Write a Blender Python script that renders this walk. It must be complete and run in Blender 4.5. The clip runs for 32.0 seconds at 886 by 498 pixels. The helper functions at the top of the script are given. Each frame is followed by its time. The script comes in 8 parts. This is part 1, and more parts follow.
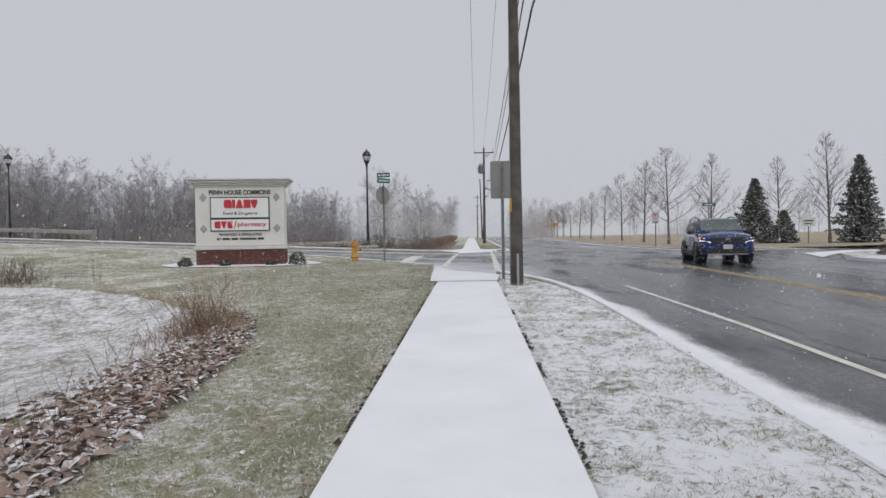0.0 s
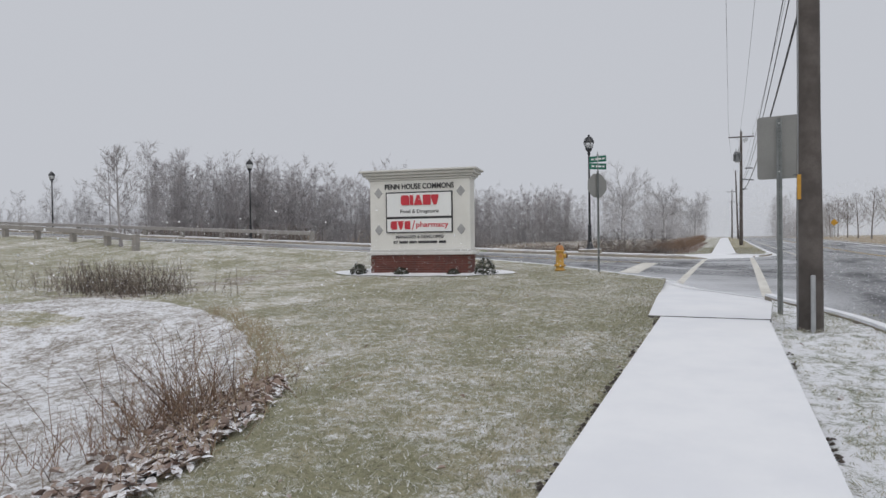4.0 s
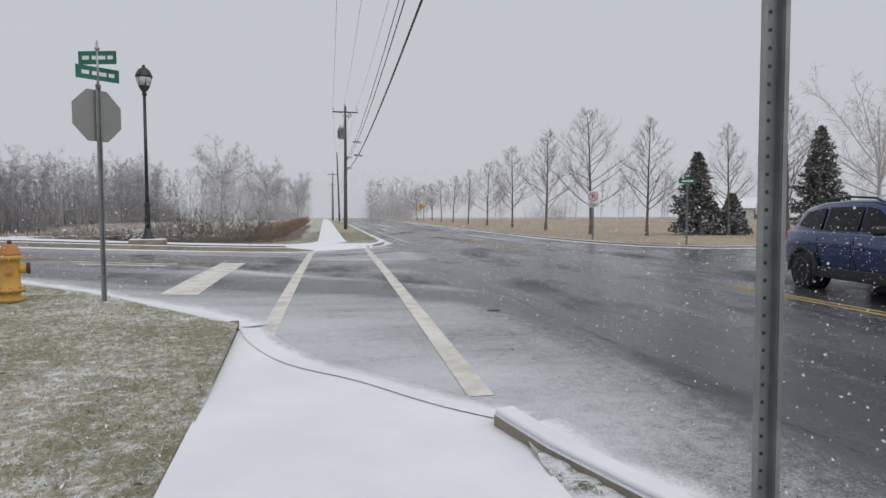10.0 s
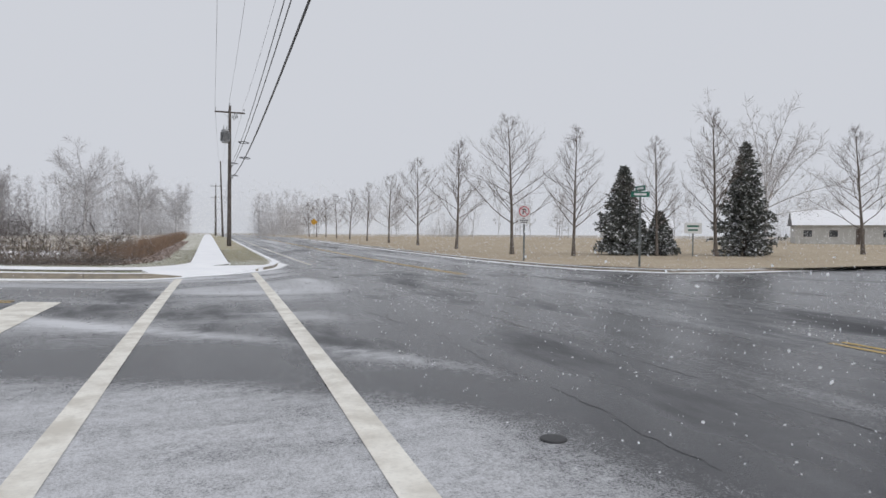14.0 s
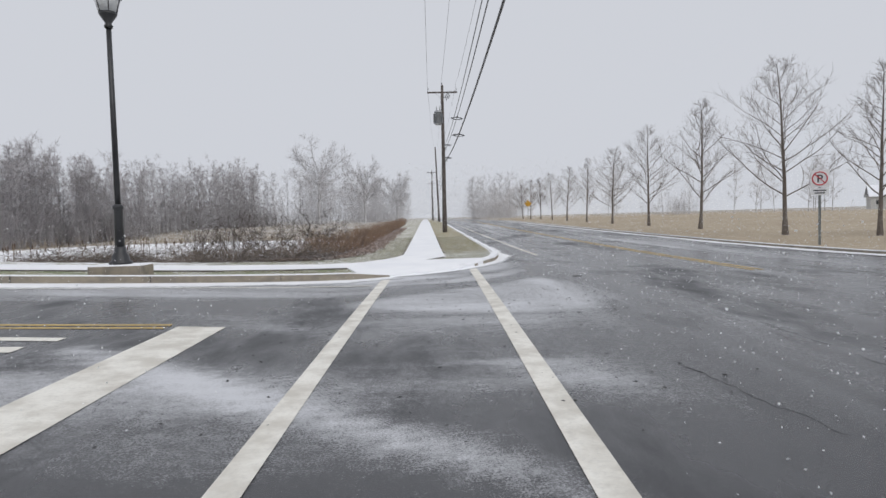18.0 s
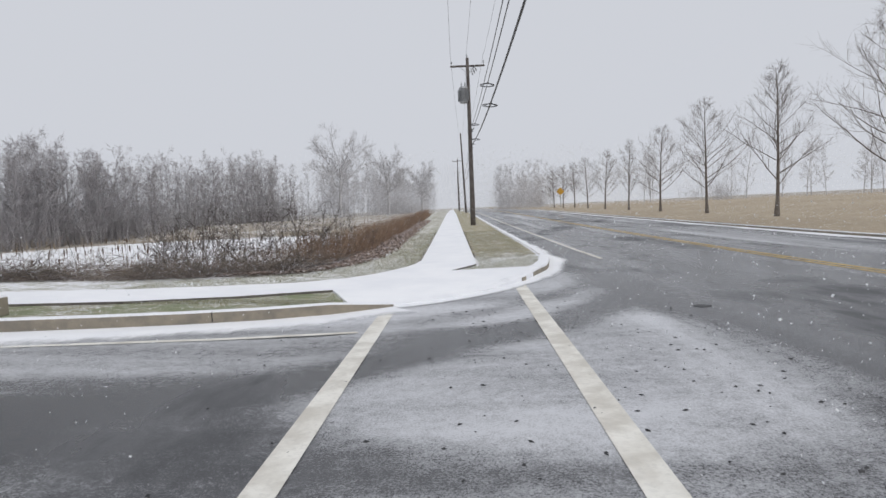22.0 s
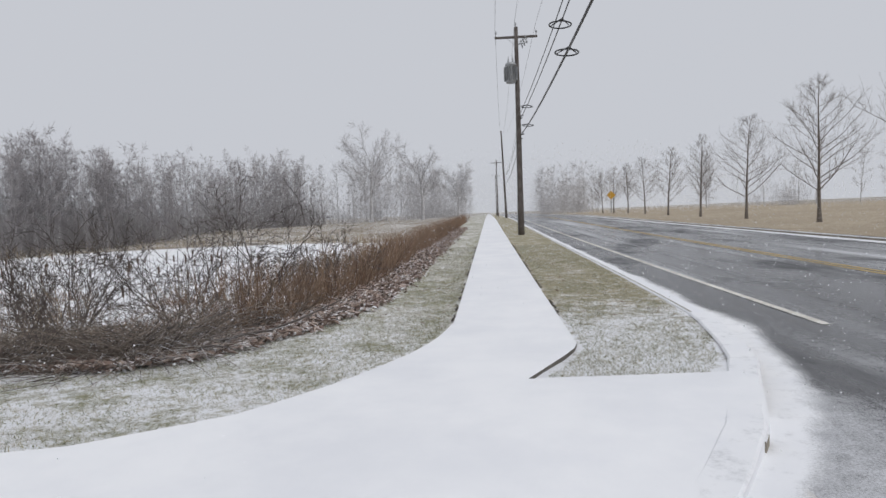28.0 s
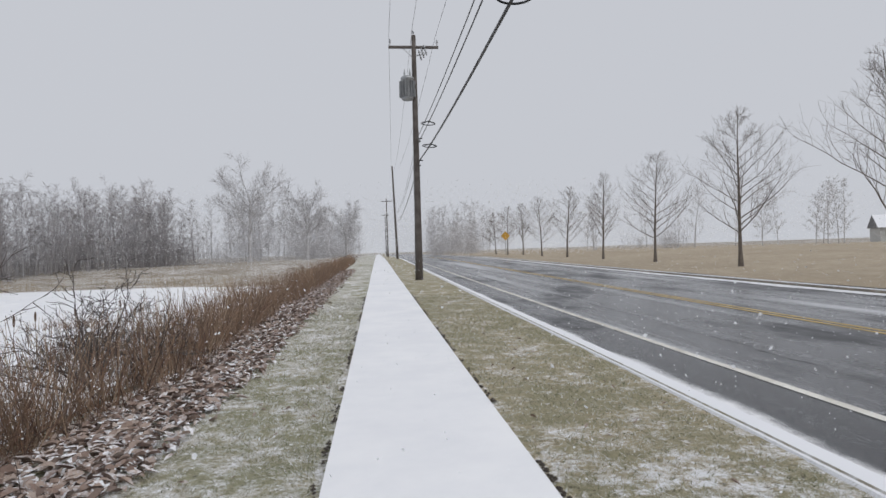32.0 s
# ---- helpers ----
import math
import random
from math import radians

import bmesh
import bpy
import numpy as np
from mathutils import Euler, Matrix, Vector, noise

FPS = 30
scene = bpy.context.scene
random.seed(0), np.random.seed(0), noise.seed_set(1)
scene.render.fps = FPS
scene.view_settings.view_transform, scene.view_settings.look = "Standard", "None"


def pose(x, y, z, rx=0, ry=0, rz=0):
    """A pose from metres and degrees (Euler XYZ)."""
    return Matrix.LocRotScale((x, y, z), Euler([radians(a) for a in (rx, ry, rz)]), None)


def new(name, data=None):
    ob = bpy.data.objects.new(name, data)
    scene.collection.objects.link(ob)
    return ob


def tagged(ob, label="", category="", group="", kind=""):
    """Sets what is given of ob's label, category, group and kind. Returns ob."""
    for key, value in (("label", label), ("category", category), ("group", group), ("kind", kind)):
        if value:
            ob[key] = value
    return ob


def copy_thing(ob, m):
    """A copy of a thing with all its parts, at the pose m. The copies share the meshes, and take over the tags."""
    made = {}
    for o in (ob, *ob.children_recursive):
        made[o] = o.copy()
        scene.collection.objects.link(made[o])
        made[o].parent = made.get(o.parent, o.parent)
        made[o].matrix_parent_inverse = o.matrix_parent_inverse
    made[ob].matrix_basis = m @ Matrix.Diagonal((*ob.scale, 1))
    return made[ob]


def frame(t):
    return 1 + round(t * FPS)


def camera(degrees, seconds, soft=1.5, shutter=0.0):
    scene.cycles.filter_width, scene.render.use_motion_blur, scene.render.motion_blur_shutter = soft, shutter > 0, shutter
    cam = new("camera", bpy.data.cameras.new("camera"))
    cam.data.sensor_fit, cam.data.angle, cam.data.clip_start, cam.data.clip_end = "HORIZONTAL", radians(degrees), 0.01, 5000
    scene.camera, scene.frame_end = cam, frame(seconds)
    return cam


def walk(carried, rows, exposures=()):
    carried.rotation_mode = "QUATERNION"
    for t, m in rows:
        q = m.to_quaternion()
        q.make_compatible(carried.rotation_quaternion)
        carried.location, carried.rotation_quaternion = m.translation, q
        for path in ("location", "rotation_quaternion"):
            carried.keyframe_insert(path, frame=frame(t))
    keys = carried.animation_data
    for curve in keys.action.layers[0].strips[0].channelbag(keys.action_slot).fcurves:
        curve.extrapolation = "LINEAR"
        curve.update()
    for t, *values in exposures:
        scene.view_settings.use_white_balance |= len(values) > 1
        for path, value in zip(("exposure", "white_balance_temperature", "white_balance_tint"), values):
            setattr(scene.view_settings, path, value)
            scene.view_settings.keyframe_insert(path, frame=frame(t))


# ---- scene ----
cam = camera(69.9, 32.0)
PATH = [
    (0, pose(0.121, 0.000, 1.454, 88.96, 0.95, 2.56)),
    (0.5, pose(0.146, 0.757, 1.465, 88.75, 0.88, 3.15)),
    (1, pose(0.158, 1.490, 1.478, 88.56, 0.83, 4.83)),
    (1.5, pose(0.162, 2.196, 1.492, 88.73, 0.89, 7.08)),
    (2, pose(0.158, 2.880, 1.508, 88.70, 0.87, 9.86)),
    (2.5, pose(0.155, 3.559, 1.526, 88.96, 0.95, 12.49)),
    (3, pose(0.150, 4.248, 1.543, 89.23, 0.83, 19.39)),
    (3.5, pose(0.160, 4.992, 1.555, 89.24, 0.81, 22.65)),
    (5.5, pose(0.163, 8.074, 1.604, 89.26, 0.86, 25.19)),
    (6, pose(0.103, 8.859, 1.620, 89.21, 0.89, 25.47)),
    (6.5, pose(0.034, 9.649, 1.638, 88.94, 1.21, 25.10)),
    (7, pose(-0.044, 10.456, 1.656, 88.90, 1.10, 26.37)),
    (7.5, pose(-0.085, 11.328, 1.673, 88.86, 1.27, 26.10)),
    (8, pose(-0.116, 12.270, 1.689, 89.00, 1.33, 20.44)),
    (8.5, pose(-0.147, 13.209, 1.704, 88.76, 1.01, 11.78)),
    (9, pose(-0.217, 14.107, 1.719, 88.27, 0.70, 7.06)),
    (9.5, pose(-0.255, 14.983, 1.728, 87.39, 0.80, 0.24)),
    (10, pose(-0.254, 15.887, 1.733, 87.14, 0.18, -10.59)),
    (10.5, pose(-0.156, 16.798, 1.726, 87.20, -0.67, -29.75)),
    (11, pose(-0.029, 17.687, 1.719, 87.76, -0.63, -44.66)),
    (11.5, pose(0.033, 18.519, 1.717, 88.01, -0.47, -56.32)),
    (12, pose(0.027, 19.219, 1.718, 88.33, -0.52, -59.71)),
    (12.5, pose(-0.024, 19.801, 1.718, 89.03, -0.89, -51.19)),
    (13, pose(-0.066, 20.337, 1.717, 89.04, -0.99, -34.09)),
    (13.5, pose(-0.028, 20.841, 1.722, 89.16, -0.77, -27.70)),
    (14, pose(0.013, 21.316, 1.727, 88.67, -0.37, -20.41)),
    (14.5, pose(0.041, 21.790, 1.728, 88.19, -0.06, -16.92)),
    (15, pose(0.046, 22.290, 1.731, 87.94, 0.25, -14.14)),
    (15.5, pose(0.069, 22.825, 1.744, 87.86, 0.06, -9.30)),
    (17.5, pose(0.194, 25.350, 1.813, 87.22, 1.18, -2.19)),
    (18, pose(0.230, 26.025, 1.827, 87.14, 1.56, -1.54)),
    (18.5, pose(0.264, 26.722, 1.837, 87.17, 2.00, -0.91)),
    (19, pose(0.293, 27.431, 1.847, 87.29, 2.24, 0.08)),
    (19.5, pose(0.298, 28.132, 1.857, 87.28, 2.48, 0.05)),
    (20, pose(0.283, 28.840, 1.868, 87.18, 2.52, 0.46)),
    (20.5, pose(0.278, 29.556, 1.877, 86.92, 2.68, 0.25)),
    (21, pose(0.286, 30.276, 1.883, 86.84, 2.71, 0.63)),
    (21.5, pose(0.295, 30.993, 1.889, 86.51, 2.74, 0.39)),
    (22, pose(0.288, 31.705, 1.895, 86.35, 2.69, 0.84)),
    (22.5, pose(0.299, 32.421, 1.903, 86.33, 2.68, 0.45)),
    (23, pose(0.303, 33.136, 1.910, 86.35, 2.56, 0.90)),
    (23.5, pose(0.314, 33.860, 1.917, 86.45, 2.60, 0.66)),
    (24, pose(0.297, 34.581, 1.922, 86.58, 2.53, 1.37)),
    (24.5, pose(0.298, 35.308, 1.930, 86.26, 2.55, 1.21)),
    (25, pose(0.256, 36.004, 1.939, 86.25, 2.58, 2.30)),
    (25.5, pose(0.242, 36.693, 1.950, 86.27, 2.63, 2.41)),
    (27.5, pose(0.004, 39.328, 1.985, 86.81, 2.44, 3.87)),
    (28, pose(-0.084, 39.987, 1.982, 86.86, 2.35, 4.11)),
    (28.5, pose(-0.126, 40.660, 1.975, 86.77, 2.17, 3.91)),
    (29, pose(-0.241, 41.345, 1.964, 86.82, 2.16, 5.32)),
    (29.5, pose(-0.335, 42.049, 1.960, 86.68, 2.23, 5.15)),
    (30, pose(-0.454, 42.798, 1.963, 86.83, 2.33, 5.51)),
    (30.5, pose(-0.468, 43.564, 1.970, 87.28, 2.28, 3.19)),
    (31, pose(-0.411, 44.355, 1.975, 87.26, 2.01, 2.31)),
    (31.5, pose(-0.313, 45.157, 1.979, 89.68, 1.78, -2.99)),
    (32, pose(-0.202, 45.950, 1.983, 90.14, 1.83, -5.90)),
]
walk(cam, PATH, [(0.0, -0.06), (11.2, -0.04), (13.2, 0.14), (25.0, 0.14), (27.5, 0.02), (32.0, 0.0)])

# ---- world and light: flat snow-laden overcast ----
world = bpy.data.worlds.new("overcast")
scene.world = world
world.use_nodes = True
wn, wl = world.node_tree.nodes, world.node_tree.links
sky = wn.new("ShaderNodeTexSky")
sky.sky_type, sky.sun_disc = "NISHITA", False
sky.sun_elevation, sky.sun_rotation = radians(38), radians(150)
sky.dust_density = 6.0
grey = wn.new("ShaderNodeHueSaturation")
grey.inputs["Saturation"].default_value = 0.1
grey.inputs["Value"].default_value = 0.05
wl.new(sky.outputs[0], grey.inputs["Color"])
veil = wn.new("ShaderNodeMix")
veil.data_type = "RGBA"
veil.inputs[0].default_value = 0.96
veil.inputs[7].default_value = (0.575, 0.595, 0.645, 1)
wl.new(grey.outputs[0], veil.inputs[6])
wl.new(veil.outputs[2], wn["Background"].inputs[0])
wn["Background"].inputs[1].default_value = 1.0
sun_data = bpy.data.lights.new("overcast_sun", "SUN")
sun_data.energy, sun_data.angle, sun_data.color = 1.05, radians(60), (1.0, 0.98, 0.96)
sun_ob = new("overcast_sun", sun_data)
sun_ob.matrix_world = pose(0, 0, 60, 42, 0, 30)

# ---- materials ----


def nodes_of(name):
    m = bpy.data.materials.new(name)
    m.use_nodes = True
    return m, m.node_tree.nodes, m.node_tree.links, m.node_tree.nodes["Principled BSDF"]


def socket(n, l, value, target):
    if isinstance(value, (tuple, list)):
        target.default_value = (*value, 1) if len(value) == 3 else value
    elif isinstance(value, (int, float)):
        target.default_value = value
    else:
        l.new(value, target)


def coords(n, l, stretch=(1, 1, 1)):
    geo = n.new("ShaderNodeNewGeometry")
    mp = n.new("ShaderNodeMapping")
    mp.inputs["Scale"].default_value = stretch
    l.new(geo.outputs["Position"], mp.inputs["Vector"])
    return mp.outputs[0]


def noise_of(n, l, scale, detail=6, rough=0.6, stretch=(1, 1, 1), local=False):
    t = n.new("ShaderNodeTexNoise")
    t.inputs["Scale"].default_value = scale
    t.inputs["Detail"].default_value = detail
    t.inputs["Roughness"].default_value = rough
    if local:
        tc = n.new("ShaderNodeTexCoord")
        mp = n.new("ShaderNodeMapping")
        mp.inputs["Scale"].default_value = stretch
        l.new(tc.outputs["Object"], mp.inputs["Vector"])
        l.new(mp.outputs[0], t.inputs["Vector"])
    else:
        l.new(coords(n, l, stretch), t.inputs["Vector"])
    return t.outputs["Fac"]


def ramp(n, l, fac, lo, hi):
    r = n.new("ShaderNodeMapRange")
    r.interpolation_type = "SMOOTHSTEP"
    r.inputs["From Min"].default_value, r.inputs["From Max"].default_value = lo, hi
    l.new(fac, r.inputs["Value"])
    return r.outputs["Result"]


def mixed(n, l, fac, a, b):
    m = n.new("ShaderNodeMix")
    m.data_type = "RGBA"
    socket(n, l, fac, m.inputs[0])
    socket(n, l, a, m.inputs[6])
    socket(n, l, b, m.inputs[7])
    return m.outputs[2]


def calc(n, l, op, a, b):
    m = n.new("ShaderNodeMath")
    m.operation = op
    socket(n, l, a, m.inputs[0])
    socket(n, l, b, m.inputs[1])
    return m.outputs[0]


def bumped(n, l, bsdf, height, strength, distance):
    b = n.new("ShaderNodeBump")
    b.inputs["Strength"].default_value, b.inputs["Distance"].default_value = strength, distance
    l.new(height, b.inputs["Height"])
    l.new(b.outputs[0], bsdf.inputs["Normal"])


def plain(name, c1, c2, scale=8, rough=0.6, metal=0.0, bump=0.15, fine=60, local=False, snow=0.0, coat=0.0):
    """A two-tone surface with broad stains, fine grain and, where it lies open to the sky, a dusting of snow."""
    m, n, l, b = nodes_of(name)
    broad = ramp(n, l, noise_of(n, l, scale, local=local), 0.35, 0.68)
    grain = noise_of(n, l, fine, 4, local=local)
    col = mixed(n, l, broad, c1, c2)
    col = mixed(n, l, calc(n, l, "MULTIPLY", ramp(n, l, grain, 0.45, 0.75), 0.35), col, tuple(c * 0.6 for c in c1))
    if snow > 0:
        geo = n.new("ShaderNodeNewGeometry")
        sep = n.new("ShaderNodeSeparateXYZ")
        l.new(geo.outputs["Normal"], sep.inputs[0])
        up = ramp(n, l, calc(n, l, "ADD", sep.outputs[2], calc(n, l, "MULTIPLY", grain, 0.5)), 1.25 - snow, 1.55 - snow)
        col = mixed(n, l, up, col, (0.82, 0.83, 0.86))
    l.new(col, b.inputs["Base Color"])
    b.inputs["Roughness"].default_value, b.inputs["Metallic"].default_value = rough, metal
    b.inputs["Coat Weight"].default_value = coat
    if bump:
        bumped(n, l, b, grain, bump, 0.02)
    return m


SNOW = (0.84, 0.85, 0.88)


def snow_material(name, dirty=0.0):
    m, n, l, b = nodes_of(name)
    drift = noise_of(n, l, 0.9, 5)
    grain = noise_of(n, l, 45, 5)
    col = mixed(n, l, ramp(n, l, drift, 0.3, 0.7), (0.80, 0.81, 0.84), (0.88, 0.885, 0.90))
    if dirty:
        col = mixed(n, l, calc(n, l, "MULTIPLY", ramp(n, l, noise_of(n, l, 5, 8, 0.75), 0.5, 0.75), dirty), col, (0.33, 0.34, 0.36))
    l.new(col, b.inputs["Base Color"])
    b.inputs["Roughness"].default_value = 0.75
    b.inputs["Subsurface Weight"].default_value = 0.0
    bumped(n, l, b, calc(n, l, "ADD", drift, calc(n, l, "MULTIPLY", grain, 0.15)), 0.35, 0.03)
    return m


def turf_material(name, greens, straw, snow_low, snow_high, patch=0.5, drifted=None):
    """Winter turf: green and straw tufts with snow caught between them; snow where the noise lies above snow_low."""
    m, n, l, b = nodes_of(name)
    tuft = noise_of(n, l, 26, 8, 0.75)
    blade = noise_of(n, l, 130, 5, 0.7)
    field = noise_of(n, l, patch, 6, 0.62)
    broad = noise_of(n, l, 1.9, 5, 0.6)
    g = mixed(n, l, ramp(n, l, blade, 0.38, 0.62), greens[0], greens[1])
    g = mixed(n, l, ramp(n, l, calc(n, l, "ADD", calc(n, l, "MULTIPLY", broad, 0.6), calc(n, l, "MULTIPLY", field, 0.4)), 0.42, 0.62), g, straw)
    # dark specks in the gaps between the tufts
    g = mixed(n, l, calc(n, l, "MULTIPLY", ramp(n, l, tuft, 0.48, 0.34), 0.85), g, (0.07, 0.065, 0.045))
    clump = noise_of(n, l, 9.0, 5, 0.6)
    mask = calc(n, l, "ADD", calc(n, l, "MULTIPLY", field, 0.20), calc(n, l, "ADD", calc(n, l, "MULTIPLY", broad, 0.15), calc(n, l, "ADD", calc(n, l, "MULTIPLY", clump, 0.33), calc(n, l, "MULTIPLY", tuft, 0.32))))
    mask = calc(n, l, "ADD", mask, calc(n, l, "MULTIPLY", calc(n, l, "SUBTRACT", blade, 0.5), 0.45))
    if drifted:
        mask = calc(n, l, "ADD", mask, calc(n, l, "MULTIPLY", calc(n, l, "SUBTRACT", broad, 0.5), 0.2))
        geo = n.new("ShaderNodeNewGeometry")
        sep = n.new("ShaderNodeSeparateXYZ")
        l.new(geo.outputs["Position"], sep.inputs[0])
        mask = calc(n, l, "ADD", mask, calc(n, l, "MULTIPLY", ramp(n, l, sep.outputs[1], drifted[0], drifted[1]), drifted[2]))
    s = ramp(n, l, mask, snow_low, snow_high)
    l.new(mixed(n, l, s, g, SNOW), b.inputs["Base Color"])
    b.inputs["Roughness"].default_value = 0.9
    bumped(n, l, b, calc(n, l, "ADD", tuft, calc(n, l, "MULTIPLY", blade, 0.5)), 0.8, 0.016)
    return m


def road_material(name):
    """Wet dark asphalt with faint dustings of snow drawn out along the tyre tracks, and paler dry patches."""
    m, n, l, b = nodes_of(name)
    geo = n.new("ShaderNodeNewGeometry")
    sep = n.new("ShaderNodeSeparateXYZ")
    l.new(geo.outputs["Position"], sep.inputs[0])
    px, py = sep.outputs[0], sep.outputs[1]
    stone = noise_of(n, l, 150, 4, 0.7)
    wet = noise_of(n, l, 0.55, 5, 0.6, (1.0, 0.35, 1))
    base = mixed(n, l, ramp(n, l, wet, 0.35, 0.65), (0.034, 0.035, 0.039), (0.060, 0.061, 0.066))
    # wheel tracks drawn out along the main road, worn dark and wiped pale by turns
    tracks = ramp(n, l, noise_of(n, l, 1.5, 4, 0.55, (1.0, 0.012, 1)), 0.38, 0.62)
    base = mixed(n, l, calc(n, l, "MULTIPLY", tracks, ramp(n, l, px, 2.6, 3.4)), base, (0.082, 0.084, 0.09))
    gutter = calc(n, l, "MULTIPLY", calc(n, l, "MULTIPLY", ramp(n, l, px, 4.15, 3.75), ramp(n, l, px, 2.9, 3.3)), ramp(n, l, py, 46.0, 50.0))
    base = mixed(n, l, calc(n, l, "MULTIPLY", gutter, 0.8), base, (0.022, 0.023, 0.026))
    base = mixed(n, l, ramp(n, l, stone, 0.58, 0.78), base, (0.16, 0.16, 0.165))
    # dusting along the main road's tracks, and across the side road's mouth
    main = noise_of(n, l, 0.8, 6, 0.62, (1.0, 0.09, 1))
    side = noise_of(n, l, 0.5, 6, 0.6, (0.22, 1.0, 1))
    on_main = ramp(n, l, px, 1.2, 3.2)
    track = calc(n, l, "ADD", calc(n, l, "MULTIPLY", main, on_main), calc(n, l, "MULTIPLY", side, calc(n, l, "SUBTRACT", 1.0, on_main)))
    grit = noise_of(n, l, 9, 8, 0.8)
    dust = calc(n, l, "ADD", calc(n, l, "MULTIPLY", track, 0.68), calc(n, l, "MULTIPLY", grit, 0.32))
    dust = calc(n, l, "ADD", dust, calc(n, l, "MULTIPLY", calc(n, l, "SUBTRACT", 1.0, on_main), 0.022))
    dust = calc(n, l, "SUBTRACT", dust, calc(n, l, "MULTIPLY", on_main, 0.035))
    lanes = noise_of(n, l, 2.1, 3, 0.5, (1.0, 0.006, 1))
    dust = calc(n, l, "ADD", dust, calc(n, l, "MULTIPLY", calc(n, l, "MULTIPLY", calc(n, l, "SUBTRACT", lanes, 0.47), 0.75), ramp(n, l, py, 44.0, 54.0)))
    dust = calc(n, l, "SUBTRACT", dust, calc(n, l, "MULTIPLY", gutter, 0.12))
    # swept white and worn dark by the turning wheels, as stored on the road's surface
    at = n.new("ShaderNodeAttribute")
    at.attribute_name = "swept"
    dust = calc(n, l, "ADD", dust, calc(n, l, "MULTIPLY", at.outputs["Fac"], 0.17))
    speck = noise_of(n, l, 55, 5, 0.75)
    dust = calc(n, l, "ADD", dust, calc(n, l, "MULTIPLY", calc(n, l, "SUBTRACT", speck, 0.5), 0.48))
    cover = calc(n, l, "MULTIPLY", ramp(n, l, calc(n, l, "ADD", dust, calc(n, l, "MULTIPLY", calc(n, l, "SUBTRACT", stone, 0.5), 0.42)), 0.47, 0.76), 0.78)
    col = mixed(n, l, cover, base, (0.74, 0.75, 0.78))
    l.new(col, b.inputs["Base Color"])
    l.new(mixed(n, l, calc(n, l, "MAXIMUM", cover, ramp(n, l, wet, 0.5, 0.75)), (0.22, 0.22, 0.22), (0.8, 0.8, 0.8)), b.inputs["Roughness"])
    bumped(n, l, b, calc(n, l, "ADD", stone, calc(n, l, "MULTIPLY", grit, 0.3)), 0.35, 0.008)
    return m


def powder_material(name, dirty):
    """Snow that thins out to bare road: whole at its thick side, speckled towards the side marked by the edge attribute."""
    m = snow_material(name, dirty)
    n, l = m.node_tree.nodes, m.node_tree.links
    at = n.new("ShaderNodeAttribute")
    at.attribute_name = "edge"
    speck = calc(n, l, "ADD", calc(n, l, "MULTIPLY", noise_of(n, l, 3.0, 6, 0.65, (1.0, 0.5, 1)), 0.6), calc(n, l, "MULTIPLY", noise_of(n, l, 60, 4, 0.7), 0.5))
    thick = ramp(n, l, calc(n, l, "SUBTRACT", calc(n, l, "ADD", speck, 0.22), at.outputs["Fac"]), -0.22, 0.30)
    l.new(thick, n["Principled BSDF"].inputs["Alpha"])
    return m


def flake_material():
    """Snowflakes let the light through as readily as they throw it back."""
    m, n, l, b = nodes_of("snowflake")
    b.inputs["Base Color"].default_value = (0.93, 0.94, 0.96, 1)
    b.inputs["Roughness"].default_value = 1.0
    tr = n.new("ShaderNodeBsdfTranslucent")
    tr.inputs["Color"].default_value = (0.93, 0.94, 0.96, 1)
    mx = n.new("ShaderNodeMixShader")
    mx.inputs[0].default_value = 0.5
    l.new(b.outputs[0], mx.inputs[1])
    l.new(tr.outputs[0], mx.inputs[2])
    l.new(mx.outputs[0], n["Material Output"].inputs["Surface"])
    return m


def by_island(name, colours, rough=0.95, snow=0.0):
    """Each stem or leaf takes a colour of its own."""
    m, n, l, b = nodes_of(name)
    geo = n.new("ShaderNodeNewGeometry")
    r = n.new("ShaderNodeValToRGB")
    r.color_ramp.interpolation = "LINEAR"
    l.new(geo.outputs["Random Per Island"], r.inputs[0])
    e = r.color_ramp.elements
    e[0].position, e[0].color = 0.0, (*colours[0], 1)
    e[1].position, e[1].color = 1.0, (*colours[-1], 1)
    for k, c in enumerate(colours[1:-1]):
        q = e.new((k + 1) / (len(colours) - 1))
        q.color = (*c, 1)
    grain = noise_of(n, l, 40, 4)
    col = mixed(n, l, calc(n, l, "MULTIPLY", ramp(n, l, grain, 0.45, 0.7), 0.4), r.outputs[0], tuple(c * 0.5 for c in colours[0]))
    if snow > 0:
        sep = n.new("ShaderNodeSeparateXYZ")
        l.new(geo.outputs["Normal"], sep.inputs[0])
        col = mixed(n, l, ramp(n, l, calc(n, l, "ADD", sep.outputs[2], calc(n, l, "MULTIPLY", grain, 0.5)), 1.25 - snow, 1.55 - snow), col, SNOW)
    l.new(col, b.inputs["Base Color"])
    b.inputs["Roughness"].default_value = rough
    return m


